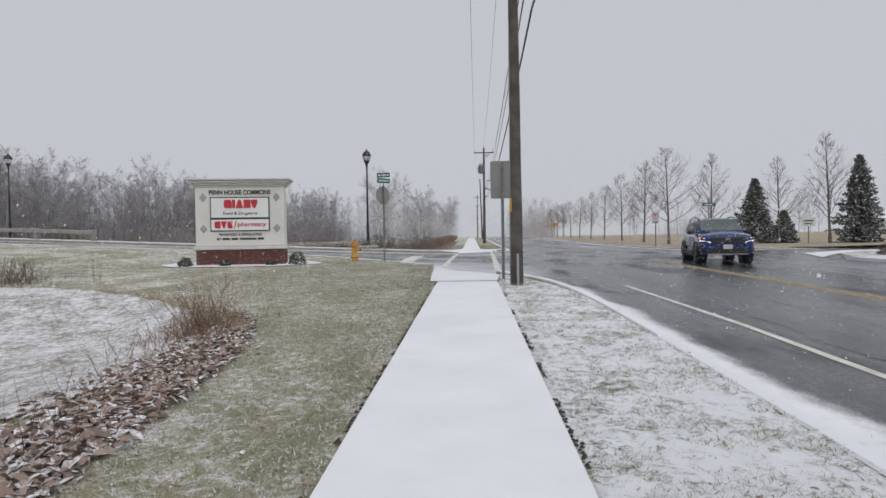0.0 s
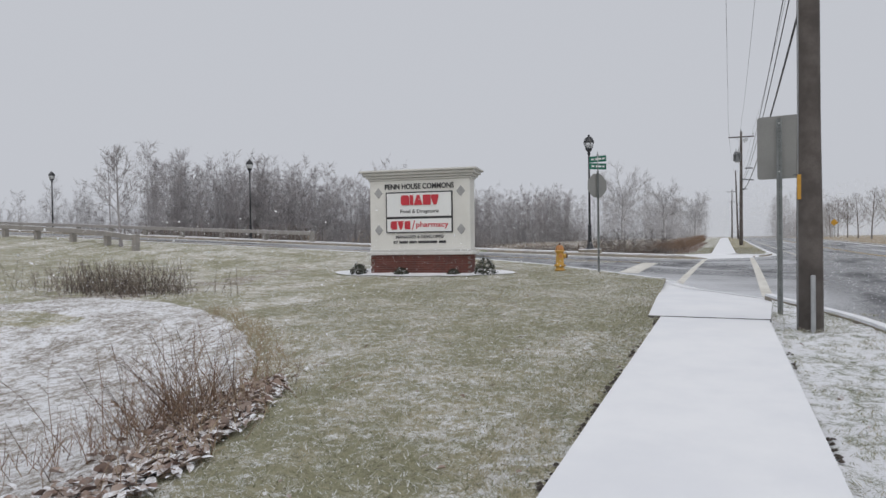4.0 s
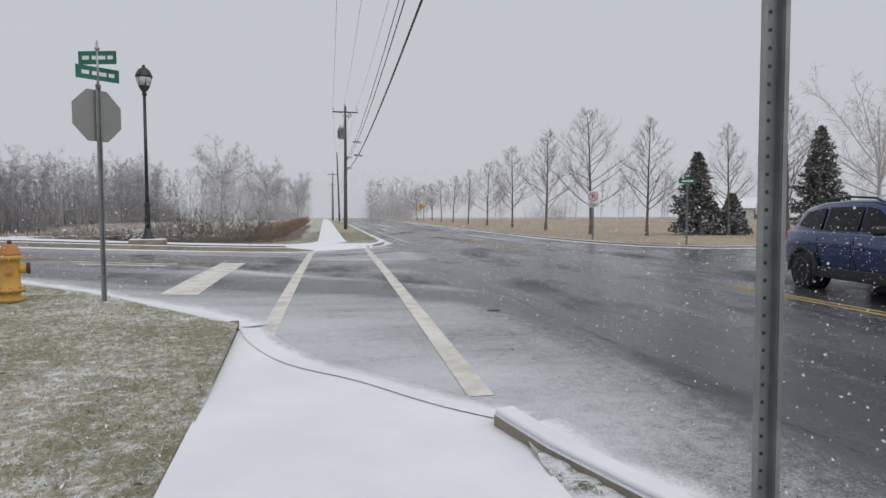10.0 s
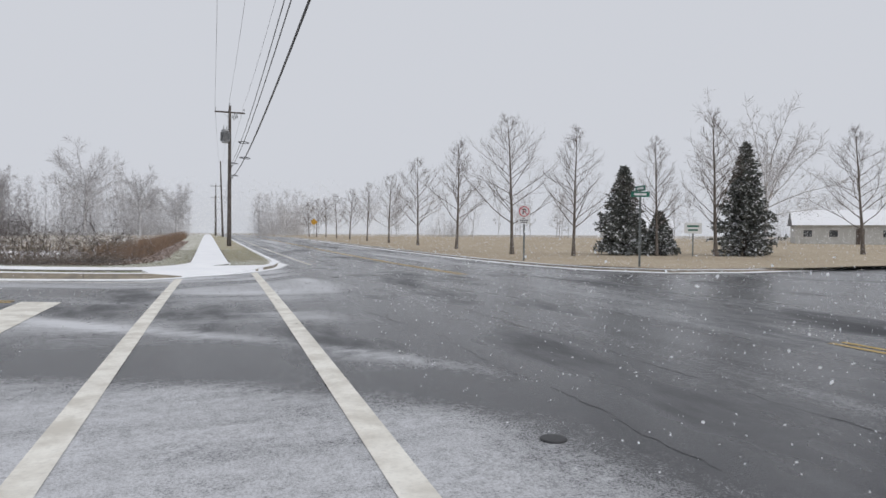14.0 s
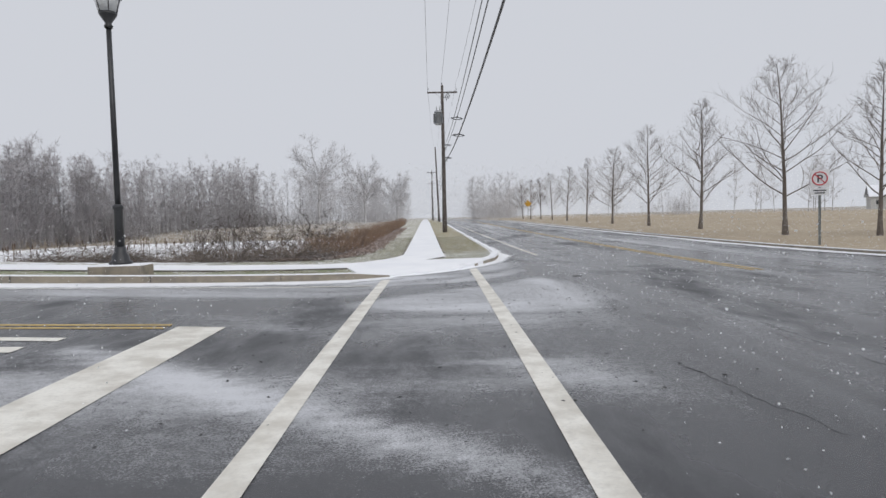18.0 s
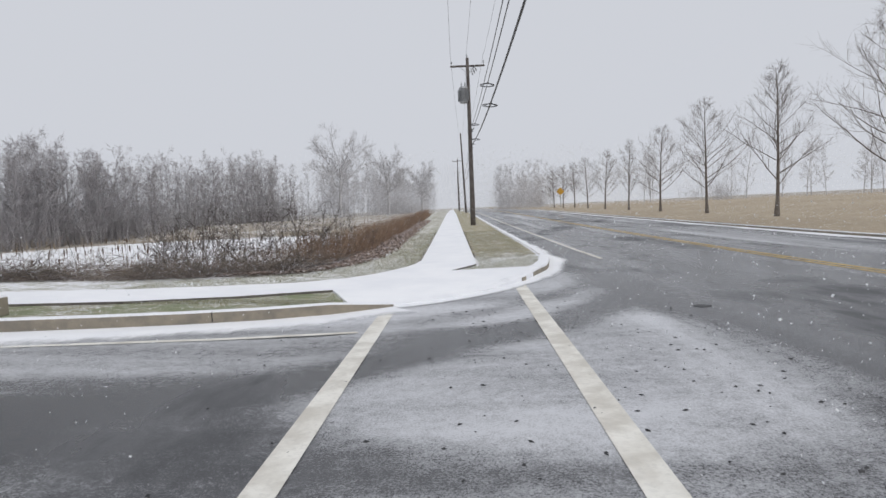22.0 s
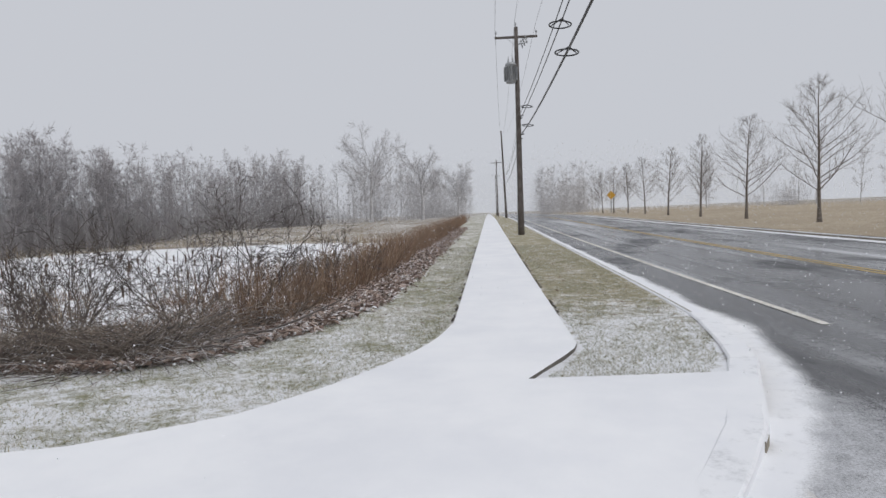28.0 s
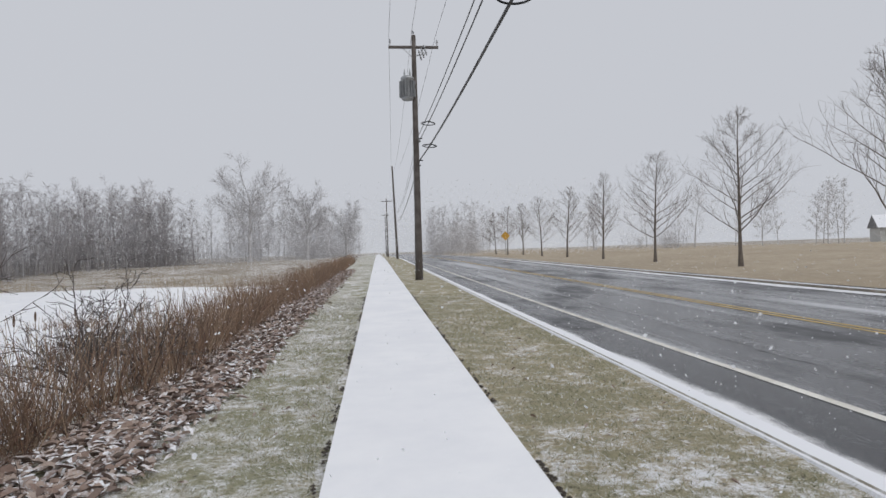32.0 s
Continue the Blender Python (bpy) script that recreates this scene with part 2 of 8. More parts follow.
MAT = dict(
    powder=powder_material("gutter_snow", 0.12),
    powder_dirty=powder_material("gutter_slush_snow", 0.45),
    snow=snow_material("packed_snow"),
    slush=snow_material("gutter_slush", 0.55),
    lawn=turf_material("lawn_turf", ((0.205, 0.20, 0.118), (0.35, 0.335, 0.215)), (0.40, 0.355, 0.235), 0.485, 0.60),
    strip=turf_material("green_strip_turf", ((0.15, 0.18, 0.09), (0.27, 0.29, 0.17)), (0.30, 0.28, 0.18), 0.50, 0.64, 1.2),
    verge_a=turf_material("snowy_verge_turf", ((0.13, 0.15, 0.08), (0.23, 0.24, 0.13)), (0.27, 0.25, 0.16), 0.405, 0.50, 1.3),
    verge_b=turf_material("straw_verge_turf", ((0.22, 0.22, 0.13), (0.35, 0.335, 0.22)), (0.42, 0.37, 0.26), 0.455, 0.61, 0.5, (50.5, 46.5, 0.05)),
    verge_c=turf_material("snow_patched_verge_turf", ((0.22, 0.205, 0.125), (0.36, 0.33, 0.21)), (0.43, 0.365, 0.245), 0.525, 0.63, 1.1, (51.5, 46.6, 0.15)),
    field=turf_material("dry_field_grass", ((0.31, 0.25, 0.175), (0.42, 0.345, 0.25)), (0.46, 0.385, 0.285), 0.57, 0.74, 0.12),
    land=turf_material("rough_winter_ground", ((0.17, 0.14, 0.10), (0.27, 0.22, 0.15)), (0.32, 0.26, 0.18), 0.47, 0.62, 0.2),
    road=road_material("wet_asphalt"),
    concrete=plain("kerb_concrete", (0.31, 0.27, 0.21), (0.20, 0.18, 0.15), 3, 0.85, bump=0.3, snow=0.55),
    white_paint=plain("worn_white_paint", (0.80, 0.78, 0.72), (0.58, 0.55, 0.49), 2.6, 0.7, bump=0.3, fine=30),
    yellow_paint=plain("worn_yellow_paint", (0.56, 0.40, 0.15), (0.40, 0.30, 0.15), 4, 0.7, fine=38),
    patchy=turf_material("tufted_snow", ((0.20, 0.165, 0.13), (0.30, 0.25, 0.19)), (0.30, 0.25, 0.18), 0.425, 0.555, 0.9),
    kerb_snow=snow_material("thin_kerb_snow", 0.5),
    forecourt=snow_material("forecourt_snow", 0.25),
    island=turf_material("island_turf", ((0.20, 0.17, 0.11), (0.32, 0.28, 0.18)), (0.34, 0.27, 0.17), 0.43, 0.54, 0.5),
    slab_edge=plain("wet_slab_edge", (0.10, 0.09, 0.08), (0.16, 0.145, 0.125), 7, 0.85, bump=0.4),
    limb=plain("grey_cut_limb", (0.30, 0.27, 0.24), (0.22, 0.2, 0.18), 5, 0.9, snow=0.4),
    kerb_worn=plain("worn_kerb_top", (0.30, 0.27, 0.20), (0.22, 0.20, 0.15), 2.5, 0.9, bump=0.3, fine=7, snow=0.38),
    tar=plain("black_tar", (0.02, 0.02, 0.022), (0.03, 0.03, 0.032), 6, 0.5),
    flake=flake_material(),
    bark=plain("grey_brown_bark", (0.12, 0.10, 0.085), (0.19, 0.165, 0.145), 6, 0.9, bump=0.5, fine=30, local=True, snow=0.0),
    twig=plain("winter_twigs", (0.15, 0.125, 0.11), (0.21, 0.185, 0.17), 2, 0.9, bump=0.0, snow=0.25),
    # far wood: distance haze put into the base colours, snow dusting on top
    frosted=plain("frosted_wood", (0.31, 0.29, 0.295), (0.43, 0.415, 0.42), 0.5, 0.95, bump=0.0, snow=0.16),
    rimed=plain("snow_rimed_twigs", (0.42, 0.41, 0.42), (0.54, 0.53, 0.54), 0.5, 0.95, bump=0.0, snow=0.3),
    pole=plain("weathered_pole_wood", (0.08, 0.068, 0.061), (0.14, 0.122, 0.111), 2.5, 0.9, bump=0.5, fine=40),
    cream=plain("cream_stucco", (0.74, 0.73, 0.69), (0.68, 0.67, 0.63), 1.2, 0.85, fine=90),
    metal=plain("galvanised_steel", (0.42, 0.43, 0.44), (0.33, 0.34, 0.35), 5, 0.45, metal=0.6, fine=80),
    post_steel=plain("weathered_post_steel", (0.29, 0.305, 0.30), (0.22, 0.235, 0.23), 6, 0.5, metal=0.5, fine=70),
    black=plain("black_enamel", (0.022, 0.023, 0.026), (0.035, 0.036, 0.04), 4, 0.35),
)

# ---- the lie of the land ----
LEVEL_Y = (-30, -4, 4, 12, 20, 28, 36, 44, 52, 60, 68, 76, 84, 92, 124)
LEVEL_Z = (-0.25, -0.077, 0.077, 0.23, 0.376, 0.50, 0.555, 0.53, 0.535, 0.582, 0.634, 0.696, 0.762, 0.83, 1.1)
ROAD_DROP = 0.13


def ease(a, b, v):
    s = min(1.0, max(0.0, (v - a) / (b - a)))
    return s * s * (3 - 2 * s)


_soft_y = np.arange(-60, 200, 0.5)
SOFT = (sum(np.interp(_soft_y + d, LEVEL_Y, LEVEL_Z) for d in (-3, -1.5, 0, 1.5, 3)) / 5).tolist()


def level(y):
    q = min(max((y + 60) * 2, 0.0), len(SOFT) - 1.001)
    i = int(q)
    return SOFT[i] + (SOFT[i + 1] - SOFT[i]) * (q - i)


def land(x, y):
    """Height of the ground: the road's gentle rise, the bank up to the west, the swale by the first walk and the pond."""
    z = level(y)
    z += 0.045 * max(0.0, min(-x - 1.5, 60)) * ease(20, 30, y) * (1 - ease(42.5, 49, y))
    z += 0.03 * max(0.0, min(-x - 14, 60)) * (1 - ease(20, 30, y))
    z -= 0.55 * (1 - ease(0.35, 1.0, math.hypot((x + 8.7) / 6.4, (y - 7.7) / 7.8)))
    pool = ease(-2.3, -6.2, x) * ease(46.3, 51, y) * ease(-75, -55, x) * (1 - ease(100, 135, y))
    return z * (1 - pool) - 0.35 * pool


def part(name, bm, material, parent=None, label=""):
    me = bpy.data.meshes.new(name)
    bm.to_mesh(me)
    bm.free()
    return mesh_part(name, me, material, parent, label)


def mesh_part(name, me, material, parent=None, label=""):
    me.materials.append(material if not isinstance(material, str) else MAT[material])
    ob = new(name, me)
    if parent is not None:
        ob.parent = parent
    if label:
        tagged(ob, label)
    return ob


def raw(name, verts, faces, material, parent=None, label="", smooth=False):
    me = bpy.data.meshes.new(name)
    me.from_pydata(verts, [], faces)
    me.update()
    if smooth:
        me.polygons.foreach_set("use_smooth", [True] * len(me.polygons))
    return mesh_part(name, me, material, parent, label)


def resample(pts, n):
    p = np.array(pts, float)
    d = np.concatenate([[0], np.cumsum(np.hypot(*np.diff(p[:, :2], axis=0).T))])
    s = np.linspace(0, d[-1], n)
    return np.stack([np.interp(s, d, p[:, k]) for k in range(p.shape[1])], 1)


def rounded(pts, n, turns=3):
    """The curve through pts with its corners cut round, as n even points."""
    p = np.array(pts, float)
    for _ in range(turns):
        q = [p[0]]
        for a, b in zip(p[:-1], p[1:]):
            q += [a * 0.75 + b * 0.25, a * 0.25 + b * 0.75]
        p = np.array(q + [p[-1]])
    return resample(p, n)


def sheet(name, side_a, side_b, across, lift, material, rough=0.0, thick=0.0, label="", drop=None, steps=None):
    """A strip of surface between two curves of equally many points, laid on the land."""
    a, b = np.array(side_a), np.array(side_b)
    n = len(a)
    verts, faces = [], []
    across = len(steps) - 1 if steps is not None else across
    for i in range(n):
        for j in range(across + 1):
            s = steps[j] if steps is not None else j / across
            x, y = a[i][:2] * (1 - s) + b[i][:2] * s
            z = land(x, y) + lift
            if rough:
                z += rough * (noise.fractal((x * 1.7, y * 1.7, 3.1), 0.8, 2.0, 4))
            if drop:
                z += drop(x, y)
            verts.append((x, y, z))
    w = across + 1
    for i in range(n - 1):
        for j in range(across):
            k = i * w + j
            faces.append((k, k + w, k + w + 1, k + 1))
    if thick:
        rim = [i * w for i in range(n)] + [(n - 1) * w + j for j in range(1, w)] + [i * w + across for i in range(n - 2, -1, -1)] + [j for j in range(across - 1, 0, -1)]
        base = len(verts)
        verts += [(verts[k][0], verts[k][1], verts[k][2] - thick) for k in rim]
        m = len(rim)
        for k in range(m):
            q = (k + 1) % m
            faces.append((rim[k], base + k, base + q, rim[q]))
    # keep the faces turned upwards
    v0, v1, v2 = (np.array(verts[k]) for k in faces[0][:3])
    if np.cross(v1 - v0, v2 - v0)[2] < 0:
        faces = [f[::-1] for f in faces]
    ob = raw(name, verts, faces, material, smooth=not thick)
    if thick and material == "snow":
        ob.data.materials.append(MAT["slab_edge"])
        top = (n - 1) * across
        ob.data.polygons.foreach_set("material_index", [0 if k < top else 1 for k in range(len(faces))])
    return tagged(ob, label, kind="structure")


def ribbon(name, line, width, height, material, lift=0.0, bury=0.2, label="", bevel=0.02, parent=None, drop=None):
    """A kerb: a bevelled bar that follows a curve, its outer top edge on the curve, set into the land."""
    p = np.array(line, float)
    t = np.gradient(p[:, :2], axis=0)
    t /= np.linalg.norm(t, axis=1)[:, None]
    nrm = np.stack([-t[:, 1], t[:, 0]], 1)
    prof = [(0, -bury), (0, height - bevel), (bevel, height), (width - bevel, height), (width, height - bevel), (width, -bury)]
    verts, faces = [], []
    for i in range(len(p)):
        z0 = land(*p[i][:2]) + lift + (drop(*p[i][:2]) if drop else 0)
        for u, v in prof:
            x, y = p[i][:2] + nrm[i] * u
            verts.append((x, y, z0 + v))
    m = len(prof)
    for i in range(len(p) - 1):
        for j in range(m - 1):
            k = i * m + j
            faces.append((k, k + 1, k + m + 1, k + m))
    faces += [tuple(range(m)), tuple(range((len(p) - 1) * m + m - 1, (len(p) - 1) * m - 1, -1))]
    ob = raw(name, verts, faces, material, parent)
    bmn = bmesh.new()
    bmn.from_mesh(ob.data)
    bmesh.ops.recalc_face_normals(bmn, faces=bmn.faces)
    bmn.to_mesh(ob.data)
    bmn.free()
    return tagged(ob, label, kind="structure") if not parent else ob


# ---- curves of the plan ----
KERB_A = rounded([(2.62, -40), (2.62, 0), (2.62, 9), (2.55, 13), (2.25, 16.3), (1.75, 18.0), (1.18, 19.5), (1.05, 20.15)], 90)
LIP_A = rounded([(1.05, 20.15), (0.55, 20.65), (0.0, 21.5), (-0.64, 22.1), (-1.1, 23.2), (-1.33, 24.2)], 30)
KERB_L = rounded([(-1.33, 24.2), (-2.3, 25.3), (-3.65, 26.75), (-5.4, 28.1), (-7.8, 29.2), (-10, 30), (-14, 30.6), (-25, 31), (-80, 32.5)], 90)
KERB_N = rounded([(-80, 40.5), (-30, 38.9), (-12, 38.6), (-6.6, 39.25), (-4.5, 39.72), (-3.0, 40.15), (-2.04, 40.57), (-1.15, 41.14), (-0.69, 41.42)], 80)
LIP_N = rounded([(-0.69, 41.43), (-0.05, 41.85), (0.56, 42.45), (1.15, 43.22), (1.65, 44.12)], 24)
KERB_B = rounded([(1.65, 44.12), (1.98, 44.87), (2.36, 45.9), (2.68, 47.2), (2.80, 49), (2.88, 54.7), (2.88, 61), (2.95, 90), (2.95, 320)], 130)
KERB_E = rounded([(13.1, 320), (12.9, 90), (12.9, 60), (12.9, 49), (13.2, 43), (14.2, 39.6), (16.5, 38.7), (20, 38.9), (28.5, 40.7), (62, 45.2), (120, 53)], 140)

# ---- ground, roads, walks ----


def on_road(x, y):
    """How deep inside the roadways a place lies, in metres; below 0 outside."""
    main = min(x - 1.5, 16.5 - x) if y < 33 else min(x - 2.0, 14.2 - x)
    west = min(y - np.interp(x, (-80, -25, -10, -4, 0, 3), (32, 30.5, 29.5, 25.5, 20, 16)), 42.3 - y, 6 - x)
    east = min(y - np.interp(x, (10, 16, 21, 30, 70, 120), (20, 26, 31.5, 34, 40, 46)), np.interp(x, (10, 17, 30, 70, 120), (42, 40.5, 43, 48, 56)) - y, x - 8)
    return max(main, west, east)


def ground_sheet():
    gx = np.concatenate([[-900, -500, -300, -200, -140, -100, -80], np.arange(-66, -12, 3), np.arange(-12, 22, 1.0), np.arange(22, 70, 3), [80, 100, 140, 200, 320, 500, 900]])
    gy = np.concatenate([[-700, -300, -120, -60], np.arange(-40, 0, 3), np.arange(0, 64, 1.0), np.arange(64, 130, 3), [145, 170, 210, 280, 400, 700, 1200]])
    verts = [(x, y, land(x, y) - 0.03 - 0.32 * ease(-2.5, -0.8, on_road(x, y))) for y in gy for x in gx]
    w = len(gx)
    faces = [(i * w + j, i * w + j + 1, i * w + w + j + 1, i * w + w + j) for i in range(len(gy) - 1) for j in range(w - 1)]
    ob = raw("ground", verts, faces, "land", smooth=True)
    tagged(ob, "brown winter ground patched with snow", "ground", kind="structure")


ground_sheet()


def stroke_weight(P, line, half, soft):
    """1 on a stroke of the given half width, easing to 0 over the soft margin."""
    best = np.full(len(P), 1e9)
    q = rounded(line, 60, 2)
    for a, b in zip(q[:-1], q[1:]):
        ab = b - a
        t = np.clip(((P - a) @ ab) / (ab @ ab + 1e-9), 0, 1)
        best = np.minimum(best, np.hypot(*(P - a - t[:, None] * ab).T))
    u = np.clip(1 - (best - half) / soft, 0, 1)
    return u * u * (3 - 2 * u)


def area_weight(P, outline, soft):
    """1 inside an outline, easing to 0 over the soft margin outside it."""
    inside = np.zeros(len(P), bool)
    for (x0, y0), (x1, y1) in zip(outline, outline[1:] + outline[:1]):
        cross = (y0 > P[:, 1]) != (y1 > P[:, 1])
        inside ^= cross & (P[:, 0] < (x1 - x0) * (P[:, 1] - y0) / (y1 - y0 + 1e-12) + x0)
    edge = stroke_weight(P, outline + outline[:1], 0.0, soft)
    return np.maximum(inside.astype(float), edge)


def swept(P):
    """Where the snow lies on the road: before both ramps, and in arcs between the tracks of turning cars."""
    v = np.zeros(len(P))
    v += 0.55 * area_weight(P, [(-9.0, 30.2), (-5.0, 29.3), (-2.2, 28.1), (-0.8, 27.5), (0.8, 26.8), (1.45, 26.3), (2.65, 25.3), (2.85, 23.5), (2.87, 22.0), (2.8, 20.5), (2.9, 16.0), (2.4, 14.0), (0.0, 20.0), (-4.0, 26.0), (-9.0, 29.0)], 0.7)
    v += 0.55 * stroke_weight(P, [(1.0, 20.4), (0.2, 22.0), (-1.0, 23.6), (-3.0, 26.4), (-7.0, 29.0)], 0.5, 1.2)
    v -= 0.7 * stroke_weight(P, [(-9.0, 31.6), (-2.0, 28.9), (0.0, 28.3), (1.4, 27.2), (2.8, 25.9), (3.25, 23.5), (3.3, 18.0)], 0.3, 0.6)
    v += 0.85 * stroke_weight(P, [(-3.6, 33.0), (-1.9, 31.7), (-0.8, 30.75), (0.4, 29.85), (1.2, 29.0), (1.9, 28.2), (2.5, 27.45), (2.9, 26.7)], 0.07, 0.28)
    v -= 0.5 * stroke_weight(P, [(-4.5, 35.0), (-1.5, 33.0), (0.8, 31.0), (2.4, 29.4), (3.6, 27.0)], 0.3, 0.9)
    v += 0.30 * stroke_weight(P, [(-5.0, 36.6), (-1.0, 33.8), (1.2, 32.0), (2.2, 30.6)], 0.05, 0.5)
    v += 0.78 * area_weight(P, [(-0.7, 36.5), (0.1, 37.4), (0.7, 38.0), (1.66, 38.7), (2.75, 39.9), (3.1, 38.5), (3.15, 37.0), (3.0, 35.9), (1.9, 35.5), (0.3, 35.7)], 0.75)
    v -= 0.5 * stroke_weight(P, [(-9.0, 35.9), (-3.0, 36.3), (-1.0, 37.3), (-0.1, 38.25), (0.7, 38.9), (1.7, 39.7), (2.6, 40.9), (3.4, 43.0)], 0.12, 0.5)
    v += 0.7 * stroke_weight(P, [(-6.0, 38.6), (-4.0, 38.9), (-2.5, 39.1), (-0.9, 39.35), (0.2, 39.6), (0.84, 39.95), (2.1, 41.4), (2.75, 42.4)], 0.08, 0.45)
    v += 0.75 * stroke_weight(P, [(-4.0, 39.75), (-1.0, 40.7), (0.6, 41.5), (1.7, 43.0), (2.5, 44.8)], 0.3, 0.5)
    v += 0.6 * area_weight(P, [(-12.0, 37.2), (-3.0, 37.6), (-0.9, 38.2), (-0.5, 39.3), (-1.2, 40.8), (-6.6, 39.0), (-12.0, 38.3)], 0.6)
    v += 0.4 * stroke_weight(P, [(2.7, 40.2), (3.1, 38.6), (3.15, 36.6)], 0.15, 0.4)
    v += 0.16 * area_weight(P, [(-0.6, 34.6), (1.0, 34.0), (3.0, 34.4), (3.0, 36.0), (-0.4, 36.6)], 0.8)
    v += 0.5 * stroke_weight(P, [(3.9, 36.2), (4.0, 35.0), (4.4, 33.4)], 0.1, 0.45)
    v += 0.45 * stroke_weight(P, [(3.5, 46.0), (3.6, 56.0), (3.65, 90.0)], 0.1, 0.5)
    return v


def road_sheet():
    gx = np.concatenate([np.arange(-80, -12, 4.0), np.arange(-12, 6, 0.24), np.arange(6, 18, 1.0), np.arange(18, 122, 4.0)])
    gy = np.concatenate([np.arange(-40, 0, 4.0), np.arange(0, 12, 1.0), np.arange(12, 50, 0.24), np.arange(50, 60, 1.0), np.arange(60, 324, 6.0)])
    verts = [(x, y, land(x, y) - ROAD_DROP) for y in gy for x in gx]
    w = len(gx)
    faces = []
    for i in range(len(gy) - 1):
        for j in range(w - 1):
            if on_road((gx[j] + gx[j + 1]) / 2, (gy[i] + gy[i + 1]) / 2) > -1.2:
                faces.append((i * w + j, i * w + j + 1, i * w + w + j + 1, i * w + w + j))
    ob = raw("road", verts, faces, "road", smooth=True)
    ob.data.attributes.new("swept", "FLOAT", "POINT").data.foreach_set("value", swept(np.array(verts)[:, :2]).astype(np.float32))
    tagged(ob, "wet grey asphalt road dusted with snow", "road", kind="structure")


road_sheet()


def offset(line, d):
    p = np.array(line, float)
    t = np.gradient(p[:, :2], axis=0)
    t /= np.linalg.norm(t, axis=1)[:, None]
    return p[:, :2] + np.stack([-t[:, 1], t[:, 0]], 1) * d


def poly_sheet(name, outline, lift, material, cuts=0.5, rough=0.0, thick=0.0, label="", drop=None, far=1e9, bare=None):
    """A surface bounded by a closed outline, cut into a grid and laid on the land."""
    bm = bmesh.new()
    bm.faces.new([bm.verts.new((p[0], p[1], 0)) for p in outline])
    xs_, ys_ = [p[0] for p in outline], [p[1] for p in outline]
    for axis, lo, hi in ((0, min(xs_), max(xs_)), (1, min(ys_), max(ys_))):
        c = lo + cuts
        while c < hi:
            co = (c, 0, 0) if axis == 0 else (0, c, 0)
            no = (1, 0, 0) if axis == 0 else (0, 1, 0)
            bmesh.ops.bisect_plane(bm, geom=bm.verts[:] + bm.edges[:] + bm.faces[:], plane_co=co, plane_no=no)
            c += cuts if (axis == 1 and c < far) or (axis == 0 and c > -12) else cuts * 8
    bm.normal_update()
    for f in bm.faces:
        if f.normal.z < 0:
            f.normal_flip()
    for v in bm.verts:
        x, y = v.co.x, v.co.y
        z = land(x, y) + lift
        if rough:
            z += rough * noise.fractal((x * 1.7, y * 1.7, 3.1), 0.8, 2.0, 4)
        if drop:
            z += drop(x, y)
        v.co.z = z
    if thick:
        rim = [e for e in bm.edges if e.is_boundary]
        got = bmesh.ops.extrude_edge_only(bm, edges=rim)
        for v in got["geom"]:
            if isinstance(v, bmesh.types.BMVert):
                v.co.z -= thick
            elif isinstance(v, bmesh.types.BMFace) and material == "snow":
                c = v.calc_center_median()
                v.material_index = 1 if bare is None or bare(c.x, c.y) else 0
    ob = part(name, bm, material)
    if thick and material == "snow":
        ob.data.materials.append(MAT["slab_edge"])
    return tagged(ob, label, kind="structure")


# first walk, its ramp, and the second walk
COAT = 0.025
WALK_A = [resample([(-0.76, -40), (-0.76, 16.2)], 60), resample([(0.76, -40), (0.76, 16.2)], 60)]
sheet("pavement_south", *WALK_A, 6, COAT, "snow", thick=0.14, label="straight concrete walk under smooth white snow", drop=lambda x, y: 0.006 * noise.noise((x * 3, y * 0.8, 0)) - 0.004 * ease(13.5, 16.2, y))


def ramp_fall(x, y):
    d = np.min(np.hypot(LIP_A[:, 0] - x, LIP_A[:, 1] - y))
    return -0.125 * (1 - ease(0.0, 2.6, d)) + 0.005 * (1 - ease(16.2, 17.5, y))


poly_sheet("pavement_ramp_south", [(-0.95, 16.23), (0.78, 16.23)] + [tuple(p) for p in LIP_A] + [(-1.2, 21.5)], COAT, "snow", 0.4, thick=0.12, label="kerb ramp slab under smooth snow", drop=ramp_fall, bare=lambda x, y: y < 16.4 or (y < 20.2 and abs(x) > 0.6) or x < -1.0)


def north_fall(x, y):
    d = np.min(np.hypot(LIP_N[:, 0] - x, LIP_N[:, 1] - y))
    return -0.115 * (1 - ease(0.0, 1.9, d)) * (1 - ease(42.6, 45.2, y))


sheet("pavement_north", resample([(-0.59, 48.2), (-0.575, 320)], 90), resample([(0.80, 48.2), (0.80, 320)], 90), 6, COAT, "snow", thick=0.14, label="long straight walk under untouched white snow")
PLAZA = [(-2.8, 43.75)] + [tuple(p) for p in rounded([(-2.0, 44.45), (-1.4, 45.4), (-0.78, 46.8), (-0.6, 48.2)], 10)] + [(0.80, 48.2), (0.80, 46.9)]
PLAZA += [tuple(p) for p in rounded([(0.80, 46.75), (0.76, 46.5), (0.2, 45.34)], 7, 2)] + [(1.96, 45.45)] + [(1.97, 44.95), (1.72, 44.25)] + [tuple(p) for p in LIP_N[::-1]] + [(-1.43, 41.62), (-1.85, 42.62)]
poly_sheet("pavement_corner", PLAZA, COAT, "snow", 0.35, thick=0.14, label="corner landing and kerb ramp under snow", drop=north_fall, bare=lambda x, y: y > 45.2)
